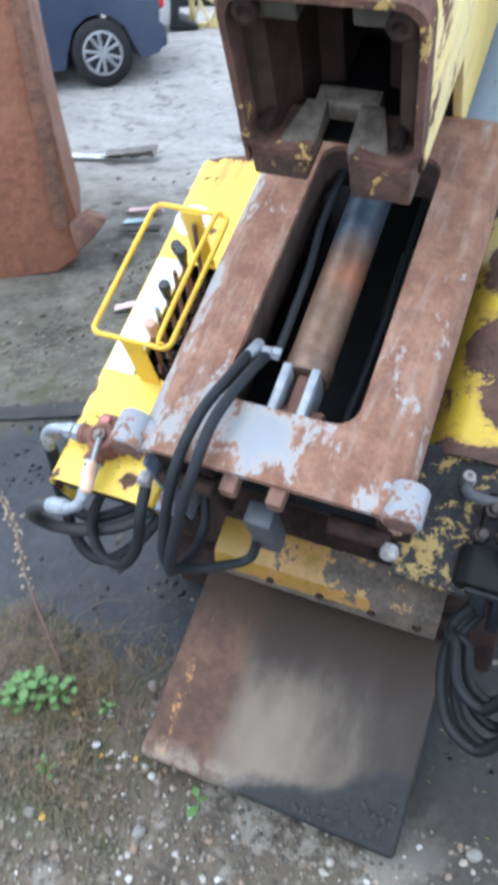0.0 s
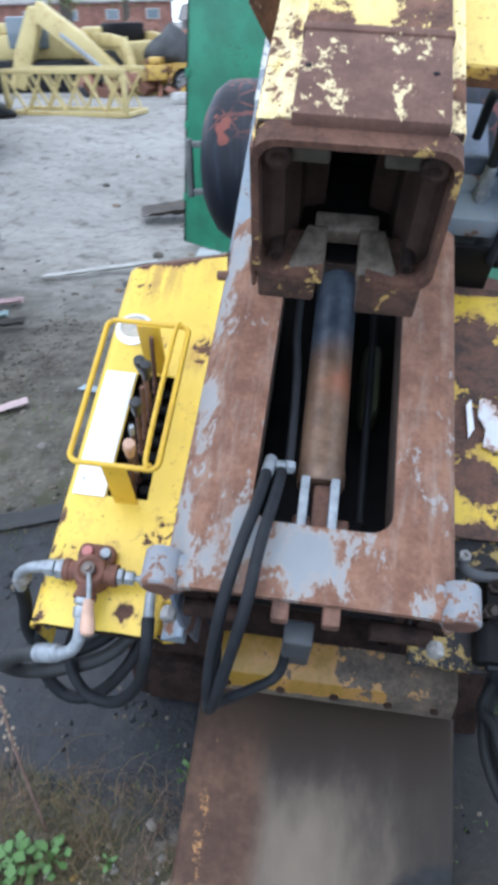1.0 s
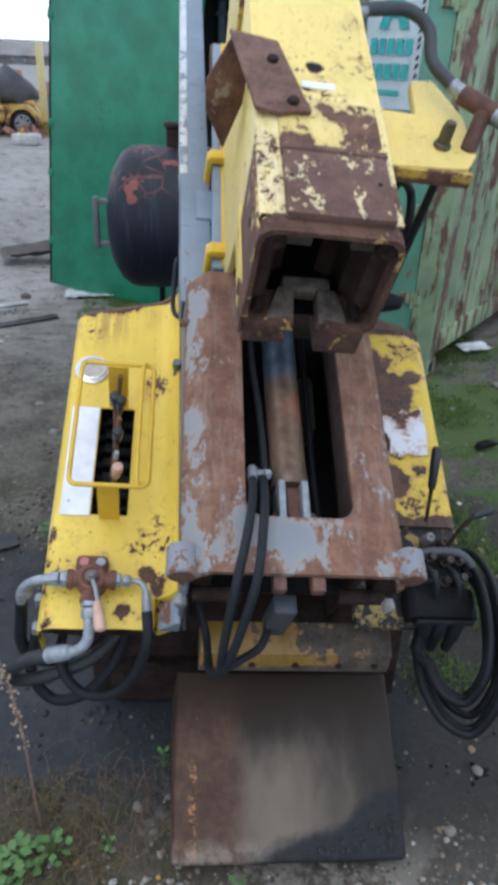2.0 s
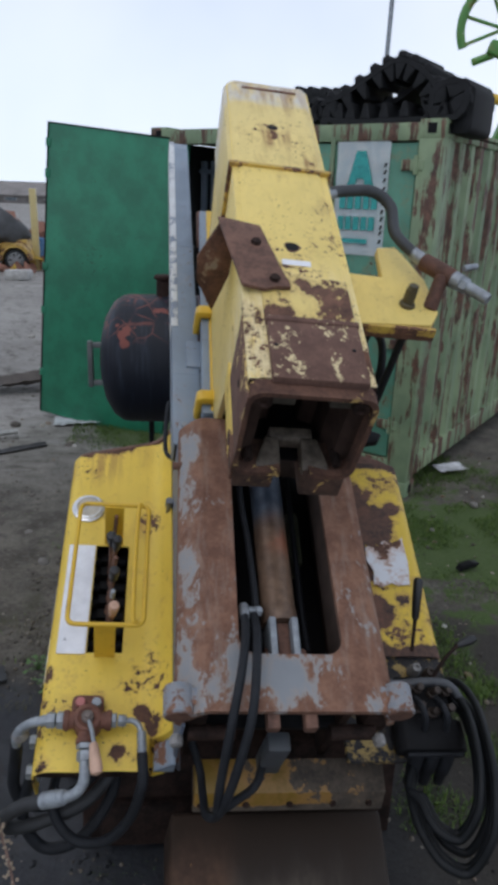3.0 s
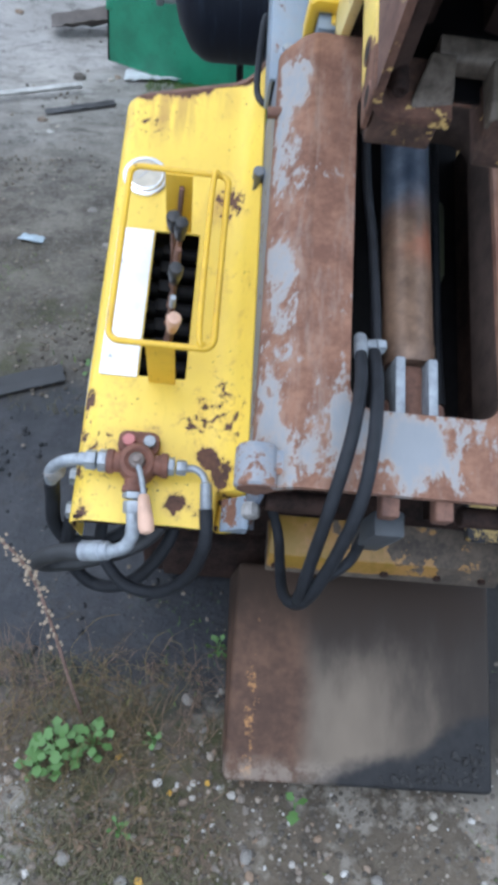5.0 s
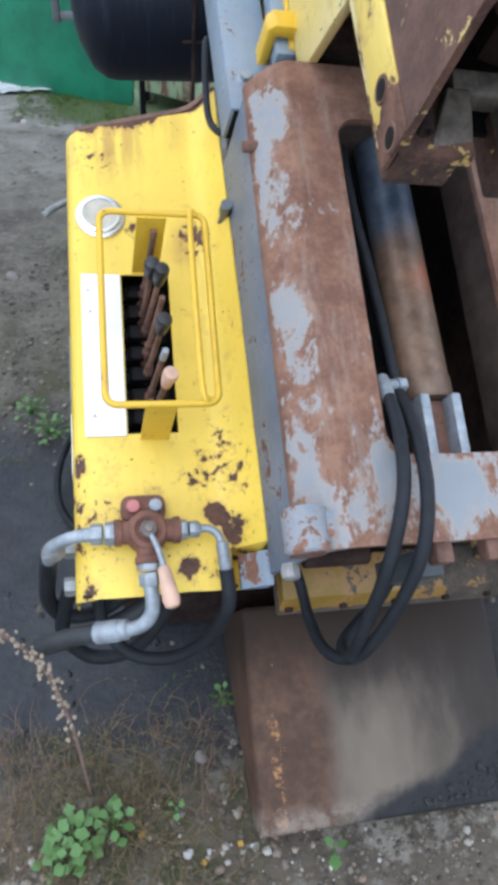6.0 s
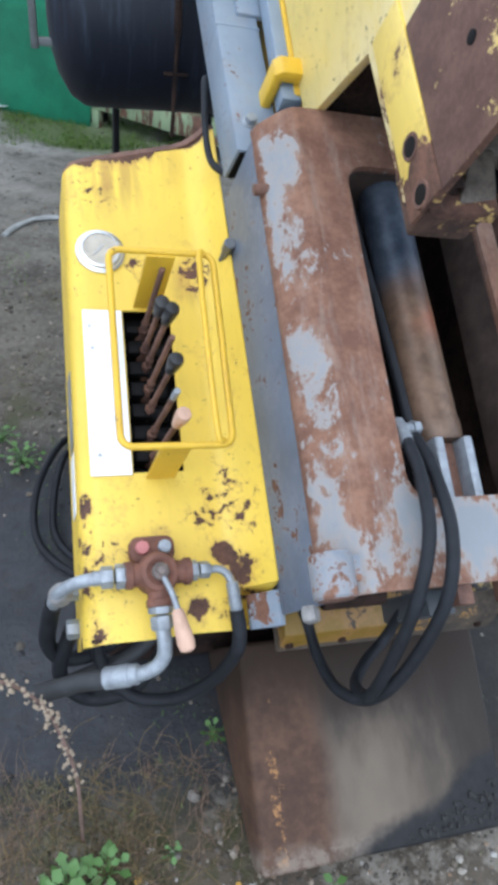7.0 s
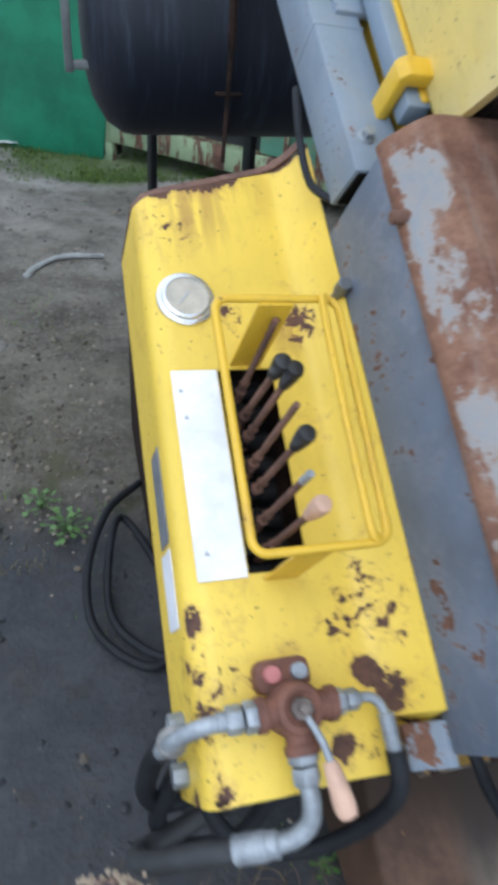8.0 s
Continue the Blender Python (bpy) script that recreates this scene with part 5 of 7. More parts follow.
for x in (-0.12, 0.25):
    bm = B()
    box(bm, x - 0.012, x + 0.012, 0.08, 0.2, -1.33, -0.2, 0.006)
    part("tank_stand", bm, M_black, tank)
bm = B()
rod(bm, (0.045, -0.36, 0.62), (0.05, -0.34, 0.0), 0.012)
rod(bm, (0.05, -0.34, 0.0), (0.045, -0.33, -0.32), 0.007)
rod(bm, (0.01, -0.335, -0.12), (0.09, -0.335, -0.12), 0.007)
part("hanging_rod", bm, M_dark_rust, tank, "rusty rod hanging beside the rail")


# ---- the yard ----
def lift(x, y):
    s_ = -0.57 * x + 0.82 * y
    k = min(max((s_ - 6.0) / 4.5, 0), 1)
    return 0.62 * k * k * (3 - 2 * k)


g = Graph("yard_dirt")
big = g.noise(0.7, 5, 0.62)
mid = g.noise(3.0, 6, 0.65)
fine = g.noise(40, 5, 0.72)
speck = g.voronoi(70)
streaks = g.noise(1.3, 6, 0.65, g.scaled(0.6, 1.6, 1))
wob = g.calc("MULTIPLY", g.calc("SUBTRACT", mid, 0.5), 1.1)
far = g.step(g.calc("ADD", g.axis(1), g.calc("MULTIPLY", wob, 2.0)), 2.4, 6.2)
far = g.calc("MULTIPLY", far, g.step(g.calc("ADD", g.axis(0), wob), 1.0, 0.1))
damp_dark = g.step(g.calc("ADD", g.near((-0.95, 0.6, 0), 1.35), g.calc("MULTIPLY", wob, 0.7)), 0.12, 0.5)
damp_dark = g.calc("MAXIMUM", damp_dark, g.near((0.0, 0.5, 0), 0.9))
damp_dark = g.calc("MULTIPLY", damp_dark, g.step(g.calc("ADD", g.axis(1), g.calc("MULTIPLY", wob, 0.25)), 0.0, 0.22))
soil = g.mix(g.step(mid, 0.35, 0.65), (0.066, 0.058, 0.046), (0.15, 0.134, 0.108))
soil = g.mix(g.calc("MULTIPLY", g.step(fine, 0.5, 0.72), 0.6), soil, (0.25, 0.235, 0.205))
soil = g.mix(g.calc("MULTIPLY", g.step(fine, 0.46, 0.3), 0.6), soil, (0.035, 0.033, 0.03))
soil = g.mix(g.calc("MULTIPLY", g.step(speck.outputs["Distance"], 0.3, 0.1), 0.3), soil, (0.28, 0.265, 0.24))
open_ = g.mix(g.step(big, 0.38, 0.64), (0.2, 0.19, 0.172), (0.4, 0.385, 0.355))
open_ = g.mix(g.calc("MULTIPLY", g.step(streaks, 0.52, 0.66), 0.75), open_, (0.47, 0.46, 0.435))
open_ = g.mix(g.calc("MULTIPLY", g.step(streaks, 0.46, 0.34), 0.75), open_, (0.095, 0.088, 0.078))
puddle = g.noise(4.5, 6, 0.68, g.scaled(0.5, 1.3, 1))
open_ = g.mix(g.calc("MULTIPLY", g.step(puddle, 0.5, 0.64), 0.55), open_, (0.36, 0.355, 0.345))
open_ = g.mix(g.calc("MULTIPLY", g.step(puddle, 0.47, 0.36), 0.55), open_, (0.075, 0.068, 0.06))
open_ = g.mix(g.calc("MULTIPLY", g.step(fine, 0.5, 0.7), 0.12), open_, (0.33, 0.325, 0.31))
open_ = g.mix(g.calc("MULTIPLY", g.step(g.calc("SUBTRACT", g.axis(1), g.axis(0)), 5.5, 9.5), 0.6), open_, (0.31, 0.3, 0.285))
soil = g.mix(g.calc("MULTIPLY", g.step(g.noise(9, 5, 0.7), 0.5, 0.68), 0.5), soil, (0.15, 0.14, 0.12))
darkened = g.calc("MULTIPLY", g.step(g.calc("ADD", g.near((0.9, 0.6, 0), 2.0), g.calc("MULTIPLY", wob, 0.35)), 0.1, 0.4), g.step(g.calc("ADD", g.axis(1), g.calc("MULTIPLY", wob, 0.3)), -0.35, 0.1))
front = g.step(g.calc("ADD", g.near((-0.4, -0.5, 0), 1.35), g.calc("MULTIPLY", wob, 0.3)), 0.12, 0.4)
soil = g.mix(g.calc("MULTIPLY", front, 0.88), soil, g.mix(g.calc("MULTIPLY", g.calc("ADD", fine, mid), 0.5), (0.042, 0.033, 0.023), (0.215, 0.172, 0.124)))
olive = g.calc("MULTIPLY", g.calc("MULTIPLY", g.step(g.noise(5, 5, 0.7), 0.5, 0.62), g.step(g.axis(0), 0.3, -0.3)), g.step(g.axis(1), 2.6, 1.6))
soil = g.mix(g.calc("MULTIPLY", olive, 0.75), soil, (0.06, 0.064, 0.028))
soil = g.mix(g.calc("MULTIPLY", darkened, 0.9), soil, g.mix(fine, (0.012, 0.0105, 0.009), (0.045, 0.039, 0.032)))
open_ = g.mix(g.calc("MULTIPLY", g.step(g.noise(17, 5, 0.75), 0.5, 0.36), 0.3), open_, (0.07, 0.066, 0.06))
crust = g.calc("MULTIPLY", g.step(g.noise(3.6, 5, 0.7), 0.52, 0.6), front)
soil = g.mix(g.calc("MULTIPLY", crust, 0.6), soil, (0.3, 0.275, 0.235))
slab = g.step(g.calc("ADD", g.near((-0.86, -0.3, 0), 0.34), g.calc("MULTIPLY", g.calc("SUBTRACT", g.noise(9, 5, 0.65), 0.5), 0.9)), 0.38, 0.5)
soil = g.mix(g.calc("MULTIPLY", slab, 0.75), soil, (0.34, 0.32, 0.28))
mossy = g.calc("MULTIPLY", g.step(g.near((-0.5, 0.0, 0), 0.45), 0.1, 0.6), g.step(g.noise(8, 5, 0.7), 0.44, 0.6))
soil = g.mix(g.calc("MULTIPLY", mossy, 0.75), soil, g.mix(fine, (0.022, 0.03, 0.008), (0.075, 0.082, 0.026)))
tone = g.mix(far, soil, open_)
tone = g.mix(g.calc("MULTIPLY", damp_dark, 0.92), tone, g.mix(g.calc("MULTIPLY", g.calc("ADD", fine, g.noise(14, 5, 0.7)), 0.5), (0.0125, 0.0145, 0.019), (0.05, 0.056, 0.068)))
pits = g.step(g.noise(6.5, 7, 0.76), 0.48, 0.36)
tone = g.mix(g.calc("MULTIPLY", pits, 0.6), tone, (0.04, 0.035, 0.03))
clump = g.step(g.noise(11, 6, 0.75), 0.56, 0.66)
tone = g.mix(g.calc("MULTIPLY", g.calc("MULTIPLY", clump, g.calc("SUBTRACT", 1.0, g.calc("MAXIMUM", damp_dark, darkened))), 0.35), tone, (0.2, 0.185, 0.16))
moss = g.calc("MULTIPLY", g.step(g.near((1.75, 2.9, 0), 1.9), 0.0, 0.35), g.step(g.calc("ADD", mid, g.calc("MULTIPLY", g.near((1.6, 2.7, 0), 1.0), 0.3)), 0.53, 0.61))
tone = g.mix(g.calc("MULTIPLY", moss, 0.85), tone, g.mix(fine, (0.025, 0.055, 0.009), (0.08, 0.14, 0.022)))
tone = g.mix(g.calc("MULTIPLY", g.step(g.calc("ADD", g.near((-0.5, 5.05, 0), 0.95), g.calc("MULTIPLY", wob, 0.5)), 0.25, 0.45), 0.8), tone, g.mix(fine, (0.035, 0.065, 0.014), (0.1, 0.16, 0.035)))
rough = g.calc("SUBTRACT", 0.92, g.calc("MULTIPLY", g.calc("MULTIPLY", damp_dark, g.step(g.noise(8, 4), 0.35, 0.65)), 0.26))
M_ground = g.done(tone, rough, 0.0, g.calc("ADD", g.calc("MULTIPLY", mid, 0.5), g.calc("MULTIPLY", fine, 0.6)), 0.8, 0.018)
bm = B()
def axis_steps(lo, hi, near):
    out, v = [], 0.0
    while v < max(abs(lo), hi):
        out.append(v)
        v += near + v * 0.11
    return sorted({-v for v in out if v <= -lo} | {v for v in out if v <= hi} | {lo, hi})
XS, YS = axis_steps(-160, 160, 0.12), [y + 1.0 for y in axis_steps(-60, 200, 0.12)]
rows_ = []
for y in YS:
    rows_.append([bm.verts.new((x, y, lift(x, y) + 0.022 * noise.noise(Vector((x * 1.1, y * 1.1, 0))) * min(1, math.hypot(x, y) / 1.5) + 0.008 * noise.noise(Vector((x * 5, y * 5, 2))))) for x in XS])
for a, b in zip(rows_, rows_[1:]):
    for i in range(len(XS) - 1):
        bm.faces.new((a[i], a[i + 1], b[i + 1], b[i]))
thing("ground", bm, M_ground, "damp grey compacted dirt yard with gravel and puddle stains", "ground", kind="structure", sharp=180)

# container
g = Graph("green_container_paint")
streak = g.noise(9, 5, 0.7, g.scaled(1.0, 1.0, 0.12))
spot = g.noise(7, 5, 0.65, g.scaled(1, 1, 0.5))
drips = g.noise(15, 5, 0.7, g.scaled(1.0, 1.0, 0.06))
mask = g.step(g.calc("ADD", g.calc("ADD", g.calc("MULTIPLY", streak, 0.45), g.calc("MULTIPLY", spot, 0.35)), g.calc("MULTIPLY", drips, 0.3)), 0.54, 0.585)
mask = g.calc("MAXIMUM", mask, g.calc("MULTIPLY", g.step(drips, 0.58, 0.68), 0.5))
tone = g.mix(g.step(g.noise(2.2, 4), 0.3, 0.7), (0.17, 0.245, 0.145), (0.285, 0.37, 0.215))
tone = g.mix(mask, tone, rust_color(g, 14, (0.05, 0.024, 0.018), (0.17, 0.085, 0.055)))
M_cside = g.done(tone, 0.6, 0.0, g.noise(50, 4), 0.25, 0.002)
M_cdoor = worn_paint("green_door_paint", (0.022, 0.235, 0.13), 0.2, 4, stain=0.45, gloss=0.36, rust_dark=(0.02, 0.045, 0.03), rust_light=(0.07, 0.06, 0.04), bare=(0.02, 0.13, 0.075), mottle=0.38, spots=(((0.75, -0.02, 1.45), 0.13, 0.12), ((0.45, -0.02, 1.55), 0.07, 0.14), ((1.15, -0.02, 2.25), 0.12, 0.12), ((0.55, -0.02, 0.9), 0.16, 0.1), ((0.95, -0.02, 0.5), 0.12, 0.1)), chips=(((0.8, -0.02, 1.5), 0.5, 0.1),), speck=0.02, stretch=(1, 1, 0.6))
M_cfront = worn_paint("pale_green_door_paint", (0.11, 0.31, 0.215), 0.29, 6, stain=0.3, mottle=0.25, gloss=0.45)
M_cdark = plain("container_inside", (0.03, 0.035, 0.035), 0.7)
CM = pose(1.405, 3.435, 0.0, 0, 0, -39.4)
H, W, L = 2.63, 2.505, 6.06
box_c = empty("shipping_container", "faded green shipping container with rusted corrugated side and one door open", "container", CM)
bm = B()
pts_o, y, k = [], 0.16, 0
while y < L - 0.2:
    for dy, dx in ((0, 0.0), (0.07, 0.0), (0.105, -0.036), (0.175, -0.036), (0.21, 0.0)):
        if not pts_o or y + dy > pts_o[-1][1] + 1e-4:
            pts_o.append((dx - 0.012, y + dy))
    y += 0.21
for z0, z1 in ((0.3, H - 0.11),):
    lo = [bm.verts.new((x, yy, z0)) for x, yy in pts_o]
    hi = [bm.verts.new((x, yy, z1)) for x, yy in pts_o]
    for i in range(len(lo) - 1):
        bm.faces.new((lo[i], lo[i + 1], hi[i + 1], hi[i]))
bmesh.ops.recalc_face_normals(bm, faces=bm.faces)
bmesh.ops.solidify(bm, geom=bm.faces[:], thickness=0.003)
part("side_wall", bm, M_cside, box_c, "pale green corrugated wall with rust streaks", 20)
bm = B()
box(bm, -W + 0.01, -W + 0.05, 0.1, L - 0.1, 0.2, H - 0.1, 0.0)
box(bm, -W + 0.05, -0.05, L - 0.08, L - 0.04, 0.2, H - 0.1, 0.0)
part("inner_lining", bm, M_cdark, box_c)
bm = B()
box(bm, -W, 0, 0.1, L - 0.1, H - 0.09, H - 0.06, 0.004)
part("roof", bm, M_cside, box_c)
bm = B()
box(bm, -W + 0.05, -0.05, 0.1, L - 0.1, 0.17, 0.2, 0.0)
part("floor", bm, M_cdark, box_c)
for x0, x1, z0, z1, y0, y1 in ((-0.06, 0.0, 0.15, 0.31, 0.15, L - 0.15), (-0.06, 0.0, H - 0.12, H - 0.04, 0.15, L - 0.15), (-W + 0.16, -0.16, H - 0.13, H - 0.02, 0.0, 0.1), (-W + 0.16, -0.16, 0.13, 0.28, 0.0, 0.1)):
    bm = B()
    box(bm, x0, x1, y0, y1, z0, z1, 0.006)
    part("rail", bm, M_cside, box_c)
for x0, x1 in ((-0.17, 0.0), (-W, -W + 0.17)):
    for y0, y1 in ((0.0, 0.14), (L - 0.14, L)):
        bm = B()
        box(bm, x0, x1, y0, y1, 0.12, H - 0.1, 0.006)
        part("corner_post", bm, M_cside, box_c)
        for z0, z1 in ((0.0, 0.12), (H - 0.118, H)):
            bm = B()
            box(bm, x0 - 0.003, x1 + 0.003, y0 - 0.004, y1 + 0.03, z0, z1, 0.008)
            cast = part("corner_casting", bm, M_cside, box_c)
            bm = B()
            box(bm, (x0 + x1) / 2 - 0.03, (x0 + x1) / 2 + 0.03, y0 - 0.006, y0 - 0.001, z0 + 0.03, z1 - 0.025, 0.0)
            part("casting_slot", bm, M_black, cast, "dark casting slot")
            bm = B()
            box(bm, x1 - 0.001, x1 + 0.005, y0 + 0.05, y0 + 0.11, z0 + 0.03, z1 - 0.025, 0.0)
            part("casting_slot", bm, M_black, cast, "dark casting slot")
# right door, closed
bm = B()
box(bm, -1.21, -0.18, 0.02, 0.07, 0.29, H - 0.14, 0.006)
door_r = part("closed_door", bm, M_cfront, box_c, "faded green closed container door")
for x in (-1.02, -0.80):
    bm = B()
    rod(bm, (x, 0.0, 0.2), (x, 0.0, H - 0.1), 0.018, 10)
    part("lock_rod", bm, M_cside, door_r)
for z in (0.55, 1.15, 1.75, 2.35):
    bm = B()
    box(bm, -0.28, -0.12, -0.006, 0.02, z - 0.035, z + 0.035, 0.006)
    rod(bm, (-0.175, -0.008, z - 0.06), (-0.175, -0.008, z + 0.06), 0.014)
    part("hinge", bm, M_cside, door_r)
bm = B()
NB = 14
gridv = [[bm.verts.new((-0.70 + 0.40 * i / NB, 0.008 - 0.006 * noise.noise(Vector((i * 0.5, j * 0.4, 0))), 1.75 + 0.76 * j / 20)) for i in range(NB + 1)] for j in range(21)]
for j in range(20):
    for i in range(NB):
        bm.faces.new((gridv[j][i], gridv[j][i + 1], gridv[j + 1][i + 1], gridv[j + 1][i]))
bmesh.ops.solidify(bm, geom=bm.faces[:], thickness=0.002)
g = Graph("crumpled_banner")
M_banner = g.done(g.mix(g.step(g.noise(9, 5, 0.7), 0.35, 0.7), (0.8, 0.88, 0.91), (0.95, 0.97, 0.97)), 0.45, 0.0, g.noise(12, 4), 0.5, 0.01)
banner = part("banner", bm, M_banner, door_r, "crumpled white banner with teal print", 60)
banner.matrix_basis = Matrix.Translation((-0.065, 0, 0))
M_teal = plain("teal_print", (0.03, 0.36, 0.34), 0.5, 0, 0.25, 20)
bm = B()
prism(bm, [(-0.61, 2.2), (-0.545, 2.44), (-0.475, 2.44), (-0.40, 2.2), (-0.465, 2.2), (-0.482, 2.26), (-0.535, 2.26), (-0.545, 2.2)], 1, -0.004, -0.001)
part("emblem", bm, M_teal, banner, "teal emblem shape")
for z0, z1, x0, x1, nb in ((2.06, 2.15, -0.655, -0.35, 5), (1.92, 2.01, -0.66, -0.36, 5), (1.83, 1.86, -0.62, -0.42, 1)):
    for k in range(nb):
        bm = B()
        wd_ = (x1 - x0) / nb
        box(bm, x0 + wd_ * k, x0 + wd_ * (k + 1) - 0.014 * (nb > 1), -0.004, -0.001, z0, z1, 0.0)
        part("print_bar", bm, M_teal, banner)
for k in range(11):
    bm = B()
    z = 1.83 + 0.05 * k + 0.02 * noise.noise(Vector((k * 3.3, 0, 0)))
    prism(bm, [(-0.335, z), (-0.318, z + 0.012), (-0.31, z + 0.034), (-0.328, z + 0.03)], 1, -0.004, -0.001)
    part("tape_scrap", bm, M_black, banner, "torn black tape scrap")
# left door, swung open
hinge_w = CM @ Vector((-W + 0.1, 0.0, 0.0))
tip_w = Vector((-1.73, 5.5, 0))
ang = math.degrees(math.atan2(tip_w.y - hinge_w.y, tip_w.x - hinge_w.x))
bm = B()
box(bm, 0.0, 1.31, -0.025, 0.025, -0.07, 2.545, 0.006)
door_l = part("open_door", bm, M_cdoor, box_c, "bright green container door standing open")
door_l.matrix_basis = CM.inverted() @ Matrix.Translation(hinge_w) @ pose(0, 0, 0, 0, 0, ang) @ pose(0, 0, 0, 0, -6.0, 0)
for z in (0.3, 0.9, 1.3, 2.1, 2.35):
    bm = B()
    box(bm, 1.27, 1.325, -0.04, 0.03, z, z + 0.07, 0.004)
    part("latch_block", bm, M_cdoor, door_l)
bm = B()
box(bm, 0.0, 1.31, -0.03, -0.024, -0.03, 0.05, 0.003)
part("door_edge", bm, M_cdoor, door_l)
for x0, x1, z0, z1 in ((0.0, 1.312, 2.535, 2.549), (1.296, 1.3125, -0.06, 2.54)):
    bm = B()
    box(bm, x0, x1, -0.029, 0.028, z0, z1, 0.002)
    part("gasket", bm, M_black, door_l, "black rubber door gasket")
for x0, x1, z0, z1 in ((0.36, 0.92, 2.06, 2.068), (0.36, 0.368, 0.9, 2.06), (0.70, 0.706, 0.5, 1.62)):
    bm = B()
    box(bm, x0, x1, -0.0275, -0.024, z0, z1, 0.001, 1)
    part("weld_ridge", bm, M_cdoor, door_l)
for x, z, w_, h_ in ((0.78, 1.42, 0.16, 0.012), (0.47, 1.5, 0.014, 0.05), (1.14, 2.26, 0.09, 0.01), (0.97, 2.08, 0.01, 0.1), (0.62, 1.37, 0.012, 0.09), (0.3, 1.16, 0.05, 0.05), (0.86, 0.92, 0.012, 0.2)):
    bm = B()
    prism(bm, [(x - w_ / 2, z - h_ / 2), (x - w_ * 0.1, z - h_ * 0.3), (x + w_ / 2, z - h_ * 0.4), (x + w_ * 0.4, z + h_ / 2), (x, z + h_ * 0.25), (x - w_ * 0.45, z + h_ * 0.4)], 1, -0.0265, -0.0245)
    part("rust_mark", bm, M_dark_rust, door_l, "dark rusty scratch")

# ---- rubber tracks and scrap on the container roof ----
def rubber_track(name, label, loop, width, pitch, m, lug=0.06, inner=0.0):
    """A stiff rubber belt along a closed loop in x and z, with wedge lugs on its outside."""
    t = empty(name, label, "rubber track", m, "rubber tracks on the roof")
    path = spline([(x, 0, z) for x, z in loop] + [(loop[0][0], 0, loop[0][1])], 8)[:-1]
    n = len(path)
    cen = sum(path, Vector()) / n
    nrm = []
    for i in range(n):
        d = (path[(i + 1) % n] - path[i - 1]).normalized()
        nrm.append(Vector((d.z, 0, -d.x)))
    area = sum(path[i].x * path[(i + 1) % n].z - path[(i + 1) % n].x * path[i].z for i in range(n))
    sign = 1 if area > 0 else -1
    bm = B()
    rings = []
    for p, q in zip(path, nrm):
        o, i_ = p + sign * q * 0.012, p - sign * q * 0.022
        rings.append([bm.verts.new(c) for c in (o + Vector((0, -width / 2, 0)), o + Vector((0, width / 2, 0)), i_ + Vector((0, width / 2, 0)), i_ + Vector((0, -width / 2, 0)))])
    for a, b in zip(rings, rings[1:] + rings[:1]):
        for k in range(4):
            bm.faces.new((a[k], a[(k + 1) % 4], b[(k + 1) % 4], b[k]))
    bmesh.ops.recalc_face_normals(bm, faces=bm.faces)
    part("belt", bm, M_tyre, t, sharp=50)
    lug_bm = B()
    prism(lug_bm, [(-0.036, 0.0), (-0.022, lug), (0.022, lug), (0.036, 0.0)], 1, -width * 0.5, width * 0.5, 0.006, 1)
    me = finish("lug", lug_bm, M_tyre)
    if inner:
        in_bm = B()
        prism(in_bm, [(-0.04, 0.0), (-0.014, inner), (0.014, inner), (0.04, 0.0)], 1, -width * 0.5, width * 0.5, 0.006, 1)
        in_me = finish("inner_lug", in_bm, M_tyre)
    acc, last = 0.0, path[0]
    for p, q in zip(path, nrm):
        acc += (p - last).length
        last = p
        if acc >= pitch:
            acc = 0.0
            o = new("lug", me)
            o.parent = t
            zax = sign * q
            xax = Vector((zax.z, 0, -zax.x))
            o.matrix_basis = Matrix.Translation(p + zax * 0.01) @ Matrix((xax, Vector((0, 1, 0)), zax)).transposed().to_4x4()
            if inner:
                o = new("inner_lug", in_me)
                o.parent = t
                o.matrix_basis = Matrix.Translation(p - zax * 0.02) @ Matrix((-xax, Vector((0, 1, 0)), -zax)).transposed().to_4x4()
    return t


ROOF = CM @ Matrix.Translation((0, 0, H - 0.055))
rubber_track("rubber_track", "black rubber crawler track with deep lugs, piled up", [(-0.2, 0.06), (-0.75, 0.06), (-1.02, 0.1), (-1.04, 0.17), (-0.8, 0.25), (-0.52, 0.4), (-0.38, 0.43), (-0.2, 0.33), (-0.1, 0.17)], 0.46, 0.09, ROOF @ Matrix.Translation((0, 0.34, 0.0)), 0.04, 0.1)
rubber_track("rubber_track", "black rubber crawler track folded inside another", [(-0.28, 0.13), (-0.62, 0.12), (-0.72, 0.15), (-0.5, 0.22), (-0.34, 0.3), (-0.24, 0.22)], 0.4, 0.1, ROOF @ Matrix.Translation((0, 0.5, 0.0)), 0.03)
rubber_track("rubber_track", "black rubber crawler track lying flat", [(-0.75, 0.085), (-1.85, 0.085), (-1.98, 0.2), (-1.8, 0.32), (-1.0, 0.27), (-0.72, 0.16)], 0.4, 0.1, ROOF @ Matrix.Translation((0, 0.85, 0.0)), 0.07, 0.05)
rubber_track("rubber_track", "black rubber crawler track hanging over the edge", [(0.02, 0.06), (-0.12, 0.06), (-0.16, 0.12), (-0.14, 0.24), (-0.02, 0.28), (0.06, 0.25), (0.08, 0.14)], 0.5, 0.085, ROOF @ Matrix.Translation((0.02, 0.3, 0.0)), 0.012, 0.08)
M_green = worn_paint("green_reel_paint", (0.09, 0.27, 0.06), 0.3, 9)
reel = empty("cable_reel", "green steel reel frame with a curved rim", "reel", ROOF @ pose(-0.25, 1.7, 0.88, 0, 20, 30))
bm = B()
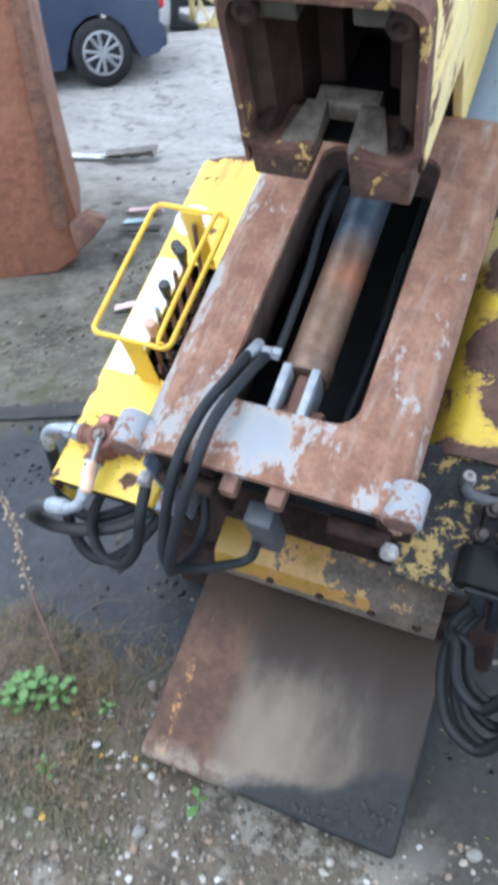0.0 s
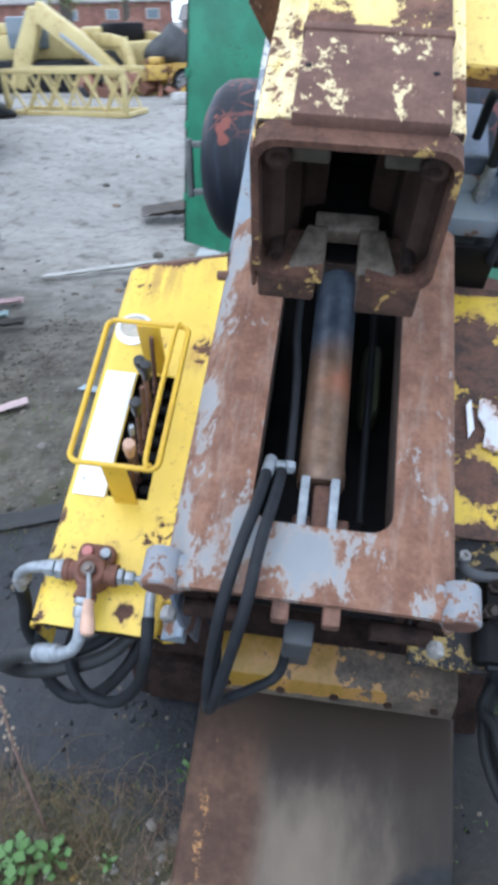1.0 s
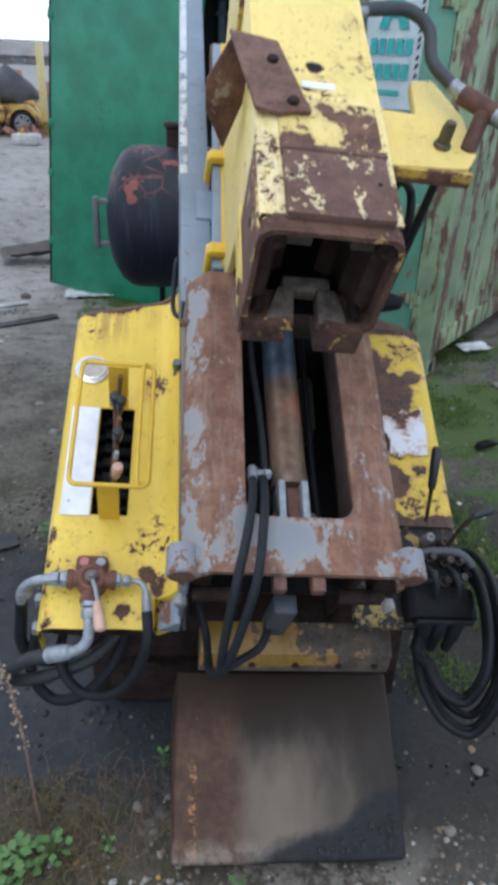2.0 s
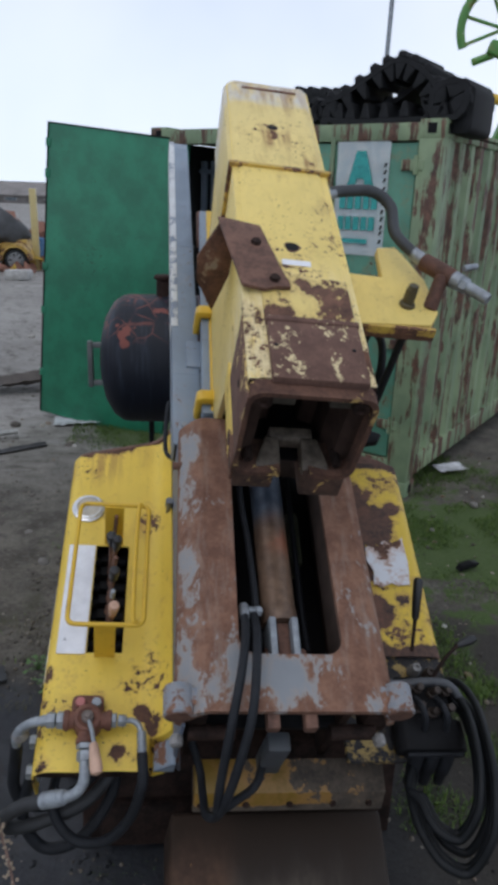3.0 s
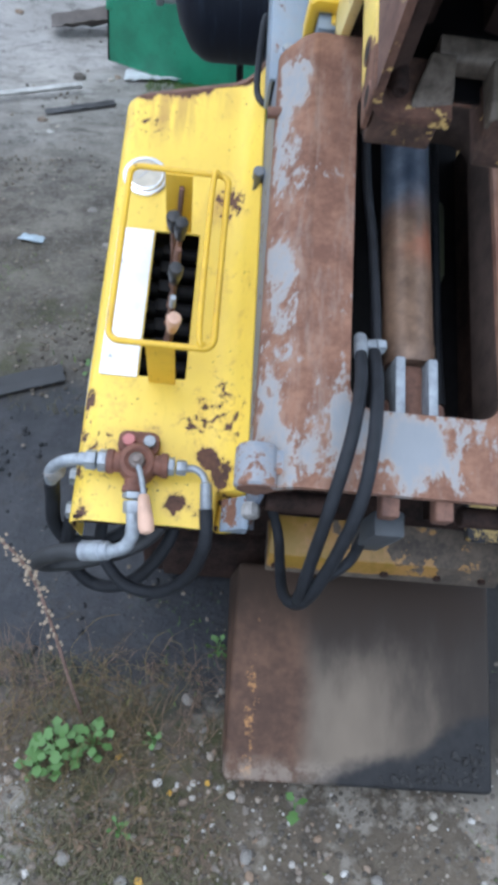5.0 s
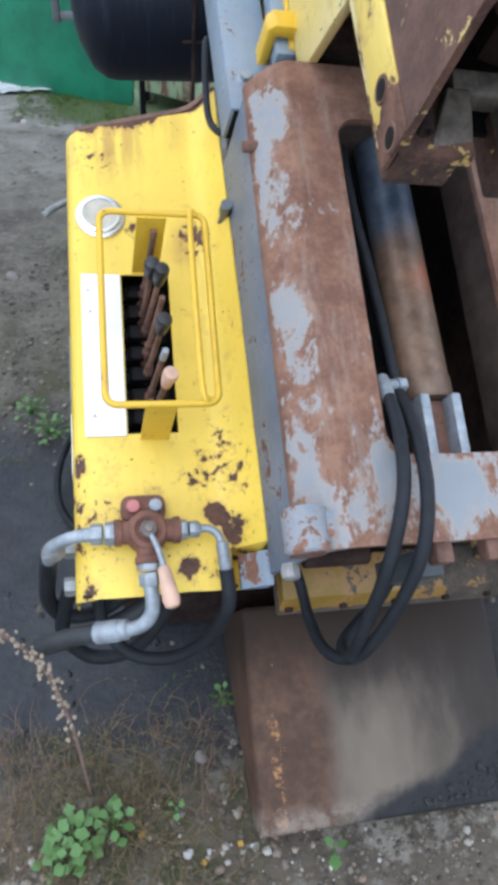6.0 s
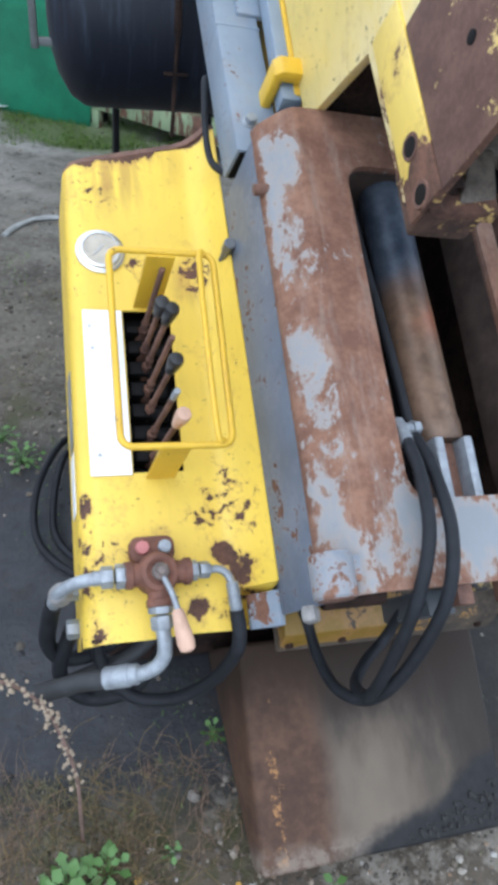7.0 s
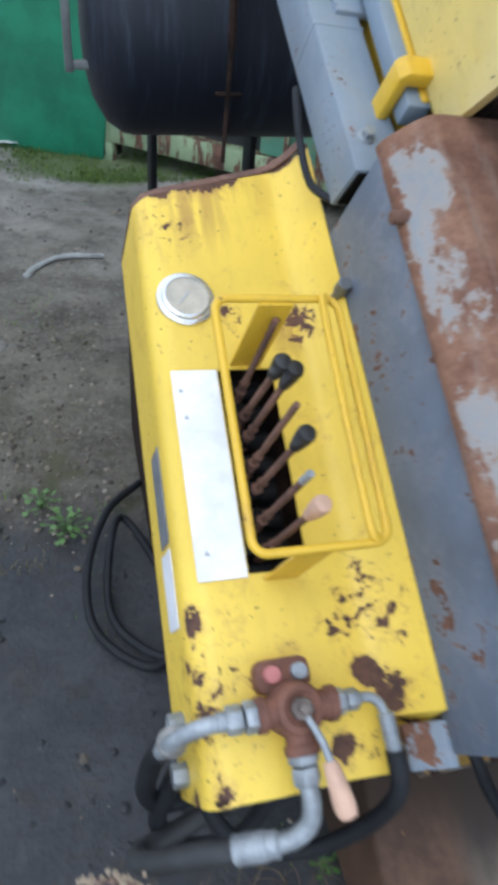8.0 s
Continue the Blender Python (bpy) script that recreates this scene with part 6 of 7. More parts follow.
sweep(bm, [(0.34 * math.cos(radians(a)), 0, 0.34 * math.sin(radians(a))) for a in range(105, 230, 15)], [0.022, 0.04, 0.036, 0.034, 0.036], 10, 4)
part("rim", bm, M_green, reel)
for a in (135, 185, 222):
    bm = B()
    rod(bm, (0, 0, 0), (0.33 * math.cos(radians(a)), 0, 0.33 * math.sin(radians(a))), 0.014)
    part("spoke", bm, M_green, reel)
bm = B()
box(bm, -0.05, 0.8, -0.05, 0.05, -0.2, -0.1, 0.008)
rod(bm, (-0.12, 0.03, -0.3), (0.35, 0.0, 0.1), 0.03)
rod(bm, (-0.02, -0.03, 0.06), (0.4, 0.0, -0.4), 0.026)
box(bm, 0.3, 0.4, -0.08, 0.08, -0.95, 0.05, 0.01)
part("reel_frame", bm, M_green, reel)
bm = B()
prism(bm, rounded(-0.06, 0.14, -0.04, 0.24, 0.04, 4), 1, 0.02, 0.44, 0.012)
jitter(bm, 0.008, 6)
thing("rubber_block", bm, M_tyre, "folded black rubber block hanging over the container corner", "rubber block", ROOF @ Matrix.Translation((-0.01, 0.08, 0.01)))
bm = B()
rod(bm, (-0.55, 0.0, 0.47), (0.6, 0.4, 0.06), 0.035)
box(bm, -0.6, -0.5, -0.05, 0.05, 0.0, 0.47, 0.01)
thing("yellow_pole", bm, M_yellow, "yellow steel pole lying on the container roof", "pole", ROOF @ Matrix.Translation((0.0, 1.1, 0.0)))
bm = B()
rod(bm, (0, 0, 0), (0.02, 0, 1.6), 0.024, 8)
thing("thin_mast", bm, M_zinc, "thin grey mast standing on the container roof", "mast", ROOF @ Matrix.Translation((-1.5, 2.2, 0.0)))

# shelf posts inside the open container
shelf = empty("storage_rack", "grey steel rack inside the container", "rack", CM @ Matrix.Translation((-2.36, 0.5, 0.2)))
for x in (0.02, 0.13, 0.7):
    bm = B()
    box(bm, x - 0.025, x + 0.025, -0.02, 0.02, 0, 2.2, 0.003)
    part("post", bm, M_grey, shelf)
for z in (0.5, 1.1, 1.7, 2.1):
    bm = B()
    box(bm, -0.02, 0.74, -0.03, 0.3, z, z + 0.03, 0.003)
    part("shelf", bm, M_grey, shelf)

# ---- things lying on the yard ----
def on_ground(x, y):
    return Vector((x, y, lift(x, y)))


bm = B()
loops = [(-0.576, 1.531), (-0.70, 1.36), (-0.774, 1.10), (-0.76, 0.93), (-0.62, 0.80), (-0.52, 0.9), (-0.56, 1.15), (-0.65, 1.33), (-0.70, 1.2), (-0.72, 1.0), (-0.66, 0.88), (-0.56, 0.82), (-0.45, 0.95)]
sweep(bm, [(x, y, 0.03 + 0.018 * (i % 3) + 0.03 * math.sin(i)) for i, (x, y) in enumerate(loops)], 0.0125, 10)
thing("hose_coil", bm, M_rubber, "thin black hose coiled on the dirt beside the hood", "hose")
bm = B()
sweep(bm, [(-0.98, 3.14, 0.015), (-0.9, 3.27, 0.02), (-0.78, 3.36, 0.02), (-0.57, 3.36, 0.015)], [0.015, 0.013, 0.015, 0.011], 8)
jitter(bm, 0.006, 20)
thing("bent_pipe", bm, plain("pale_weathered_plastic", (0.3, 0.31, 0.3), 0.6), "bent pale pipe lying on the dirt", "pipe")


def scrap_sheet(name, label, color, pts, z, curl, mat=None):
    """A crumpled sheet with thickness."""
    bm = B()
    (x0, y0), (x1, y1), wd = pts
    d = Vector((x1 - x0, y1 - y0, 0))
    side = Vector((-d.y, d.x, 0)).normalized() * wd
    n, k = 14, 5
    grid = [[bm.verts.new(on_ground(x0 + d.x * i / n + side.x * (j / k - 0.5) * (0.75 + 0.35 * noise.noise(Vector((i * 0.6, 1, z)))), y0 + d.y * i / n + side.y * (j / k - 0.5)) + Vector((0, 0, z + curl * abs(j / k - 0.5) * 2 * (0.4 + 0.6 * i / n) + min(0.02, wd * 0.08) * noise.noise(Vector((i * 0.7, j * 0.9, z * 10)))))) for j in range(k + 1)] for i in range(n + 1)]
    for i in range(n):
        for j in range(k):
            bm.faces.new((grid[i][j], grid[i + 1][j], grid[i + 1][j + 1], grid[i][j + 1]))
    bmesh.ops.recalc_face_normals(bm, faces=bm.faces)
    bmesh.ops.solidify(bm, geom=bm.faces[:], thickness=0.003)
    return thing(name, bm, mat or plain(name + "_surface", color, 0.6, 0, 0.3, 8), label, "debris", sharp=60)


scrap_sheet("torn_sheet", "torn pale plastic sheet lying by the open door", (0.6, 0.62, 0.64), ((-1.5, 5.25), (-0.9, 5.35), 0.28), 0.02, 0.03)
scrap_sheet("curled_strip", "curled pale metal strip on the yard", (0.5, 0.5, 0.48), ((-2.62, 4.42), (-1.75, 4.85), 0.075), 0.02, 0.045)
scrap_sheet("bent_metal", "bent dark metal sheet on the yard", (0.09, 0.075, 0.065), ((-2.35, 6.3), (-1.75, 6.5), 0.34), 0.05, 0.14)
scrap_sheet("crumpled_wrapper", "flat faded pink wrapper on the dirt", (0.5, 0.34, 0.35), ((-2.8, 3.76), (-2.52, 3.83), 0.09), 0.02, 0.04)
scrap_sheet("crumpled_wrapper", "crumpled pale turquoise wrapper on the dirt", (0.36, 0.5, 0.52), ((-2.7, 3.53), (-2.52, 3.58), 0.09), 0.015, 0.03)
scrap_sheet("twisted_scrap", "twisted dark scrap strips on the yard", (0.13, 0.12, 0.11), ((-3.9, 5.05), (-3.4, 5.2), 0.22), 0.03, 0.1)
scrap_sheet("twisted_scrap", "thin dark scrap on the dirt", (0.07, 0.065, 0.06), ((-2.62, 3.33), (-2.3, 3.4), 0.1), 0.02, 0.05)
scrap_sheet("twisted_scrap", "thin dark scrap on the dirt", (0.1, 0.09, 0.08), ((-2.45, 3.02), (-2.2, 2.86), 0.06), 0.02, 0.04)
scrap_sheet("pale_strip", "pale plastic strip on the yard", (0.5, 0.51, 0.5), ((-4.3, 4.98), (-3.75, 5.08), 0.12), 0.02, 0.03)
scrap_sheet("rubber_strip", "flat black rubber strip on the dirt", (0.03, 0.032, 0.035), ((-1.95, 1.0), (-1.05, 1.45), 0.12), 0.006, 0.01)
scrap_sheet("rubber_strip", "flat black rubber strip on the dirt", (0.035, 0.035, 0.038), ((-1.9, 4.35), (-1.45, 4.6), 0.1), 0.01, 0.02)
scrap_sheet("white_rag", "scrap of white sheet on the grass", (0.65, 0.66, 0.68), ((1.83, 3.95), (2.08, 4.0), 0.16), 0.04, 0.02)
scrap_sheet("crumpled_wrapper", "crumpled pale pink wrapper on the dirt", (0.55, 0.42, 0.42), ((-1.9, 2.2), (-1.76, 2.3), 0.085), 0.015, 0.03)
scrap_sheet("crumpled_wrapper", "crumpled pale blue wrapper on the dirt", (0.4, 0.5, 0.56), ((-1.55, 2.55), (-1.42, 2.5), 0.06), 0.012, 0.02)
bm = B()
prism(bm, [(0, 0.0), (0.12, 0.01), (0.15, 0.03), (0.09, 0.045), (0.02, 0.035)], 1, 0, 0.05, 0.006, m=pose(1.42, 2.3, 0.02, 0, 0, 20))
thing("dark_lump", bm, M_black, "dark scrap lump on the grass", "debris")

# rusty bucket
BM_ = pose(-2.50, 2.62, 0.0, 0, 0, 34.8)
bucket = empty("digger_bucket", "large rust-red digger bucket standing on the yard", "bucket", BM_)
M_bucket = worn_paint("red_rust_bucket", (0.28, 0.115, 0.06), 0.5, 3, rust_dark=(0.15, 0.055, 0.032), rust_light=(0.28, 0.115, 0.062), stain=0.0, edge=0.3, mottle=0.25)
prof = [(0.0, 1.75), (0.0, 1.3), (0.02, 0.8), (0.06, 0.3), (0.03, 0.1), (-0.12, 0.02), (-0.5, 0.0), (-0.9, 0.08), (-1.2, 0.4), (-1.3, 1.0), (-1.25, 1.75)]
for y0, y1 in ((0.0, 0.03), (0.9, 0.93)):
    bm = B()
    prism(bm, prof, 1, y0, y1, 0.004)
    part("side_plate", bm, M_bucket, bucket)
bm = B()
for (xa, za), (xb, zb) in zip(prof, prof[1:]):
    d = Vector((xb - xa, 0, zb - za)).normalized()
    nn = Vector((d.z, 0, -d.x)) * 0.02
    prism(bm, [(xa, za), (xb, zb), (xb - nn.x, zb - nn.z), (xa - nn.x, za - nn.z)], 1, 0.03, 0.9, 0.0)
part("shell", bm, M_bucket, bucket)
bm = B()
box(bm, -0.06, 0.03, -0.03, 0.0, 0.3, 1.75, 0.008)
part("edge_rib", bm, worn_paint("rib_rust", (0.45, 0.26, 0.05), 0.6, 5), bucket, "rib with yellow paint remnants")
bm = B()
prism(bm, [(0.05, 0.14), (0.03, 0.33), (0.16, 0.39), (0.27, 0.34), (0.18, 0.24)], 1, -0.05, 0.06, 0.01)
part("tooth", bm, M_rust, bucket)

# ---- parked vehicles and machines further off ----
def wheel_parts(parent, x, y, r, w, tyre_name="wheel"):
    bm = B()
    lathe(bm, (x, y - w / 2, r), (x, y + w / 2, r), [(0, r * 0.66), (0.0, r * 0.9), (w * 0.12, r), (w * 0.88, r), (w, r * 0.9), (w, r * 0.66)], 28)
    wh = part(tyre_name, bm, M_tyre, parent, "black tyre")
    bm = B()
    s_ = -1 if y < 0 else 1
    y0 = y + s_ * (w / 2 + 0.002)
    lathe(bm, (x, y0 - s_ * 0.03, r), (x, y0 + s_ * 0.02, r), [(0, r * 0.66), (0.03, r * 0.67), (0.034, r * 0.6), (0.022, r * 0.58), (0.024, 0.03), (0.035, 0.02)], 24)
    for k in range(10):
        a = radians(36 * k + 7 * (k % 2) + 10)
        rod(bm, (x, y0, r), (x + r * 0.6 * math.cos(a), y0 + s_ * 0.004, r + r * 0.6 * math.sin(a)), 0.018, 8)
    part("rim", bm, M_alloy, wh, "pale alloy rim")


M_alloy = plain("alloy_rim", (0.3, 0.31, 0.32), 0.45, 0.4, 0.15, 12)
M_glass = plain("dark_car_glass", (0.16, 0.2, 0.23), 0.08, 0.0, 0.1, 4, 0.0)
M_lamp = plain("red_lamp_lens", (0.5, 0.02, 0.03), 0.2, 0, 0.1)


def car(name, label, paint, m):
    c = empty(name, label, "car", m)
    lower = [(-2.02, 0.3), (-2.1, 0.42), (-2.12, 0.56), (-2.06, 0.62), (-2.08, 0.8), (-2.02, 0.92), (-1.5, 0.95), (1.0, 0.92), (1.9, 0.8), (2.2, 0.66), (2.25, 0.35)]
    arch = lambda cx: [(cx + 0.39 * math.cos(radians(a)), 0.34 + 0.39 * math.sin(radians(a))) for a in (8, 40, 70, 90, 110, 140, 172)]
    under = lower + [(1.8, 0.24)] + arch(1.35) + [(0.9, 0.2), (-0.9, 0.2)] + arch(-1.35) + [(-1.8, 0.26)]
    bm = B()
    prism(bm, under, 1, -0.88, 0.88, 0.0)
    for v in bm.verts:
        v.co.y *= 1 - 0.07 * max(0, abs(v.co.x) - 1.4) - 0.04 * max(0, v.co.z - 0.6)
    part("body", bm, paint, c, sharp=25)
    bm = B()
    cab = [(-1.85, 0.9), (-1.66, 0.99), (-1.25, 1.26), (-0.9, 1.35), (-0.45, 1.39), (0.2, 1.34), (0.6, 1.18), (1.05, 0.9)]
    prism(bm, cab, 1, -0.72, 0.72, 0.0)
    for v in bm.verts:
        v.co.y *= 1.12 if v.co.z < 1.05 else 0.9
    part("cabin", bm, paint, c, sharp=25)
    for s_ in (-1, 1):
        for win in ([(-1.42, 1.0), (-1.12, 1.23), (-0.75, 1.3), (-0.72, 1.0)], [(-0.66, 1.0), (-0.68, 1.31), (0.15, 1.28), (0.6, 1.0)]):
            bm = B()
            prism(bm, win, 1, s_ * 0.70, s_ * 0.775, 0.0)
            for v in bm.verts:
                v.co.y *= 1.03 if v.co.z < 1.2 else 0.95
            part("side_window", bm, M_glass, c)
        bm = B()
        box(bm, -2.14, -1.95, s_ * 0.58 - 0.2, s_ * 0.58 + 0.24, 0.74, 0.85, 0.03)
        part("tail_lamp", bm, M_lamp, c, "red tail lamp")
        for x in (-1.35, 1.35):
            wheel_parts(c, x, s_ * 0.79, 0.345, 0.22)
    bm = B()
    box(bm, -2.16, -2.0, -0.75, 0.75, 0.34, 0.56, 0.05)
    part("bumper", bm, paint, c)
    return c


M_navy = plain("dark_blue_car_paint", (0.03, 0.042, 0.075), 0.22, 0.0, 0.12, 3, 0.0)
cd = Vector((-0.74, -0.67, 0)).normalized()
wheel_at = on_ground(-5.03, 6.85)
car("parked_car", "dark blue saloon car parked on the yard", M_navy, Matrix.Translation(wheel_at + cd * 1.35 + Vector((cd.y, -cd.x, 0)) * 0.79) @ pose(0, 0, 0, 0, 0, math.degrees(math.atan2(cd.y, cd.x))))
# compact loader with a glass cab behind the car
skid = empty("compact_loader", "white compact loader with a glass cab parked behind the car", "loader", Matrix.Translation(on_ground(-6.55, 9.75)) @ pose(0, 0, 0, 0, 0, 30))
M_white = worn_paint("scuffed_white_paint", (0.7, 0.71, 0.7), 0.24, 6, stain=0.3)
bm = B()
prism(bm, [(-1.5, 0.3), (-1.55, 0.75), (-1.2, 0.95), (0.3, 0.9), (0.45, 0.35)], 1, -0.5, 0.5, 0.05)
part("body", bm, M_white, skid, "scuffed white body")
bm = B()
prism(bm, [(-0.75, 0.9), (-0.7, 1.62), (-0.6, 1.7), (0.02, 1.7), (0.28, 0.9)], 1, -0.42, 0.42, 0.03)
cabin = part("cab", bm, M_tyre, skid, "dark cab frame")
for s_ in (-1, 1):
    bm = B()
    prism(bm, [(-0.66, 0.95), (-0.62, 1.58), (-0.03, 1.58), (0.18, 0.95)], 1, s_ * 0.42, s_ * 0.432, 0.0)
    part("side_window", bm, plain("pale_cab_glass", (0.4, 0.46, 0.5), 0.12, 0, 0.15, 4, 0.0) if "pale_cab_glass" not in bpy.data.materials else bpy.data.materials["pale_cab_glass"], cabin)
    bm = B()
    prism(bm, [(0.3, 1.05), (0.42, 1.1), (0.62, 0.75), (0.74, 0.12), (0.56, 0.08), (0.46, 0.66)], 1, s_ * 0.5 - 0.06, s_ * 0.5 + 0.06, 0.02)
    part("lift_arm", bm, M_white, skid, "white lift arm")
    for x in (-1.1, 0.1):
        wheel_parts(skid, x, s_ * 0.62, 0.36, 0.26)
bm = B()
box(bm, -0.72, 0.06, -0.44, 0.44, 1.7, 1.76, 0.03)
part("cab_roof", bm, M_dark_rust, cabin, "dark cab roof")
bm = B()
prism(bm, [(0.66, 0.03), (0.74, 0.55), (0.84, 0.5), (0.82, 0.16), (1.1, 0.05), (1.08, 0.02)], 1, -0.66, 0.66, 0.015)
part("shovel", bm, M_tyre, skid, "worn black shovel")

# lattice tower section
A0, A1 = Vector((-5.6, 10.15, 0.61)), Vector((-3.62, 9.82, 0.6))
tower = empty("lattice_tower_section", "yellow lattice crane tower section lying on the ground", "crane section", Matrix.Translation(A0) @ pose(0, 0, 0, 0, 0, math.degrees(math.atan2(A1.y - A0.y, A1.x - A0.x))))
TL, TH = (A1 - A0).length, 0.6
M_pale = worn_paint("pale_yellow_paint", (0.6, 0.49, 0.22), 0.26, 5)
for y in (0, TH):
    for z in (0.035, TH):
        bm = B()
        box(bm, -0.03, TL + 0.03, y - 0.035, y + 0.035, z - 0.035, z + 0.035, 0.006)
        part("chord", bm, M_pale, tower)
    for k in range(6):
        xa, xb = TL * k / 6, TL * (k + 1) / 6
        za, zb = (0.05, TH) if k % 2 else (TH, 0.05)
        bm = B()
        rod(bm, (xa, y, za), (xb, y, zb), 0.022, 8)
        part("brace", bm, M_pale, tower)
        bm = B()
        rod(bm, (xa, y, zb), ((xa + xb) / 2 + 0.12, y, za), 0.015, 8)
        part("brace", bm, M_pale, tower)
for x in (0, TL):
    bm = B()
    box(bm, x - 0.035, x + 0.035, -0.03, TH + 0.03, 0.0, 0.06, 0.005)
    box(bm, x - 0.035, x + 0.035, -0.03, 0.03, 0.0, TH, 0.005)
    part("end_frame", bm, M_pale, tower)

# excavator, loader and scrap further back
exc = empty("excavator", "faded yellow excavator with folded arm", "excavator", Matrix.Translation(on_ground(-6.75, 14.6)))
bm = B()
box(bm, -1.0, 0.9, -0.6, 1.0, 0.55, 1.0, 0.06)
box(bm, -1.1, 0.1, -0.5, 0.8, 1.0, 1.2, 0.05)
part("body", bm, M_pale, exc)
bm = B()
box(bm, -0.55, 0.25, -0.75, 0.1, 0.75, 1.3, 0.05)
part("cab", bm, M_glass, exc, "dark cab")
for y in (-0.8, 0.8):
    bm = B()
    prism(bm, rounded(-1.3, 1.2, 0.0, 0.55, 0.26, 5), 1, y - 0.2, y + 0.2, 0.02)
    part("crawler", bm, M_tyre, exc)
def arm_piece(name, p, q, wa, wb, th, mat, parent):
    bm = B()
    p, q = Vector(p), Vector(q)
    d = q - p
    L_ = d.length
    prism(bm, [(0, -wa / 2), (L_ * 0.5, -(wa + wb) / 3.4), (L_, -wb / 2), (L_, wb / 2), (L_ * 0.5, (wa + wb) / 3.0), (0, wa / 2)], 1, -th / 2, th / 2, 0.02)
    ob = part(name, bm, mat, parent)
    ob.matrix_basis = Matrix.Translation(p) @ Vector((1, 0, 0)).rotation_difference(d.normalized()).to_matrix().to_4x4()
    return ob
arm_piece("boom", (-0.35, -0.95, 0.1), (0.24, -0.95, 1.42), 0.32, 0.26, 0.22, M_pale, exc)
arm_piece("stick", (0.24, -0.95, 1.40), (1.84, -1.35, 0.35), 0.34, 0.22, 0.2, M_pale, exc)
bm = B()
rod(bm, (0.75, -1.15, 1.0), (1.65, -1.4, 0.38), 0.05, 10)
part("arm_ram", bm, M_zinc, exc, "bright hydraulic ram")
def digger(name, label, m, paint):
    t = empty(name, label, "loader", m)
    bm = B()
    box(bm, -0.8, 0.8, -0.5, 0.5, 0.35, 0.85, 0.06)
    box(bm, -0.75, 0.0, -0.45, 0.45, 0.85, 1.1, 0.06)
    part("body", bm, paint, t)
    bm = B()
    box(bm, -0.1, 0.4, -0.36, 0.36, 0.85, 1.16, 0.05)
    part("cab", bm, M_black, t, "dark cab")
    for y in (-0.5, 0.5):
        arm_piece("lift_arm", (-0.1, y, 0.9), (0.95, y, 0.85), 0.2, 0.16, 0.1, paint, t)
        arm_piece("lift_arm", (0.95, y, 0.9), (1.35, y, 0.15), 0.18, 0.14, 0.1, paint, t)
        for x in (-0.5, 0.5):
            wheel_parts(t, x, y * 1.15, 0.36, 0.26)
    bm = B()
    prism(bm, [(1.25, 0.02), (1.3, 0.4), (1.4, 0.42), (1.45, 0.1), (1.75, 0.03), (1.75, 0.0)], 1, -0.6, 0.6, 0.01)
    part("bucket", bm, paint, t)
    return t
digger("wheel_loader", "yellow loader with curved lift arms", Matrix.Translation(on_ground(-5.2, 14.4)) @ pose(0, 0, 0, 0, 0, -40), M_pale)
M_orange = worn_paint("worn_orange_paint", (0.62, 0.42, 0.09), 0.4, 6)
wreck = empty("wrecked_tractor", "worn yellow tractor front with a bare wheel arch", "tractor", Matrix.Translation(on_ground(-3.5, 13.0)))
bm = B()
arc_ = [(0.3 * math.cos(radians(a)), 0.22 + 0.3 * math.sin(radians(a))) for a in range(0, 181, 20)]
prism(bm, arc_ + [(x * 0.8, (z - 0.22) * 0.8 + 0.22) for x, z in arc_[::-1]], 1, -0.25, 0.25, 0.0)
part("fender", bm, M_orange, wreck)
bm = B()
box(bm, -0.75, -0.32, -0.2, 0.2, 0.25, 0.5, 0.04)
box(bm, -0.7, -0.45, -0.15, 0.15, 0.5, 0.62, 0.03)
part("bonnet", bm, M_orange, wreck)
wheel_parts(wreck, 0.0, -0.12, 0.22, 0.2)
bm = B()
bmesh.ops.create_icosphere(bm, subdivisions=3, radius=1)
for v in bm.verts:
    v.co = Vector((v.co.x * 0.55, v.co.y * 0.4, max(v.co.z, -0.2) * 0.4 * (1.25 - 0.6 * abs(v.co.x)))) + 0.09 * noise.noise_vector(v.co * 2.2)
thing("tarpaulin", bm, plain("dark_tarpaulin", (0.045, 0.048, 0.052), 0.6, 0, 0.4, 5), "dark crumpled tarpaulin heaped on the machines", "tarpaulin", Matrix.Translation(on_ground(-3.85, 13.5) + Vector((0, 0, 0.62))), sharp=60)
bm = B()
box(bm, -0.5, 0.5, -0.35, 0.35, 0, 0.58, 0.03)
thing("steel_crate", bm, M_orange, "rusty yellow steel crate under the tarpaulin", "crate", Matrix.Translation(on_ground(-3.85, 13.5)))
bm = B()
lathe(bm, (0, 0, 0), (0, 0, 1), [(0, 0.26), (0.02, 0.28), (0.3, 0.28), (0.31, 0.29), (0.32, 0.28), (0.62, 0.28), (0.63, 0.29), (0.64, 0.28), (0.88, 0.28), (0.9, 0.26), (0.88, 0.24), (0.88, 0.05)], 24)
thing("oil_drum", bm, plain("blue_drum_paint", (0.06, 0.17, 0.33), 0.5), "small blue drum standing by the machines", "drum", Matrix.Translation(on_ground(-3.4, 14.3)) @ Matrix.Diagonal((0.62, 0.62, 0.62, 1)))
bm = B()
box(bm, -0.06, 0.06, -0.05, 0.05, 0, 1.52, 0.01)
thing("yellow_post", bm, M_pale, "yellow steel post standing among the machines", "post", Matrix.Translation(on_ground(-3.19, 13.2)))
bm = B()
box(bm, -0.2, 0.2, -0.15, 0.15, 0.0, 0.17, 0.04)
jitter(bm, 0.05, 5)
thing("white_sack", bm, plain("white_sack_cloth", (0.55, 0.55, 0.54), 0.7), "white sack lying by the machines", "sack", Matrix.Translation(on_ground(-3.2, 11.6)))
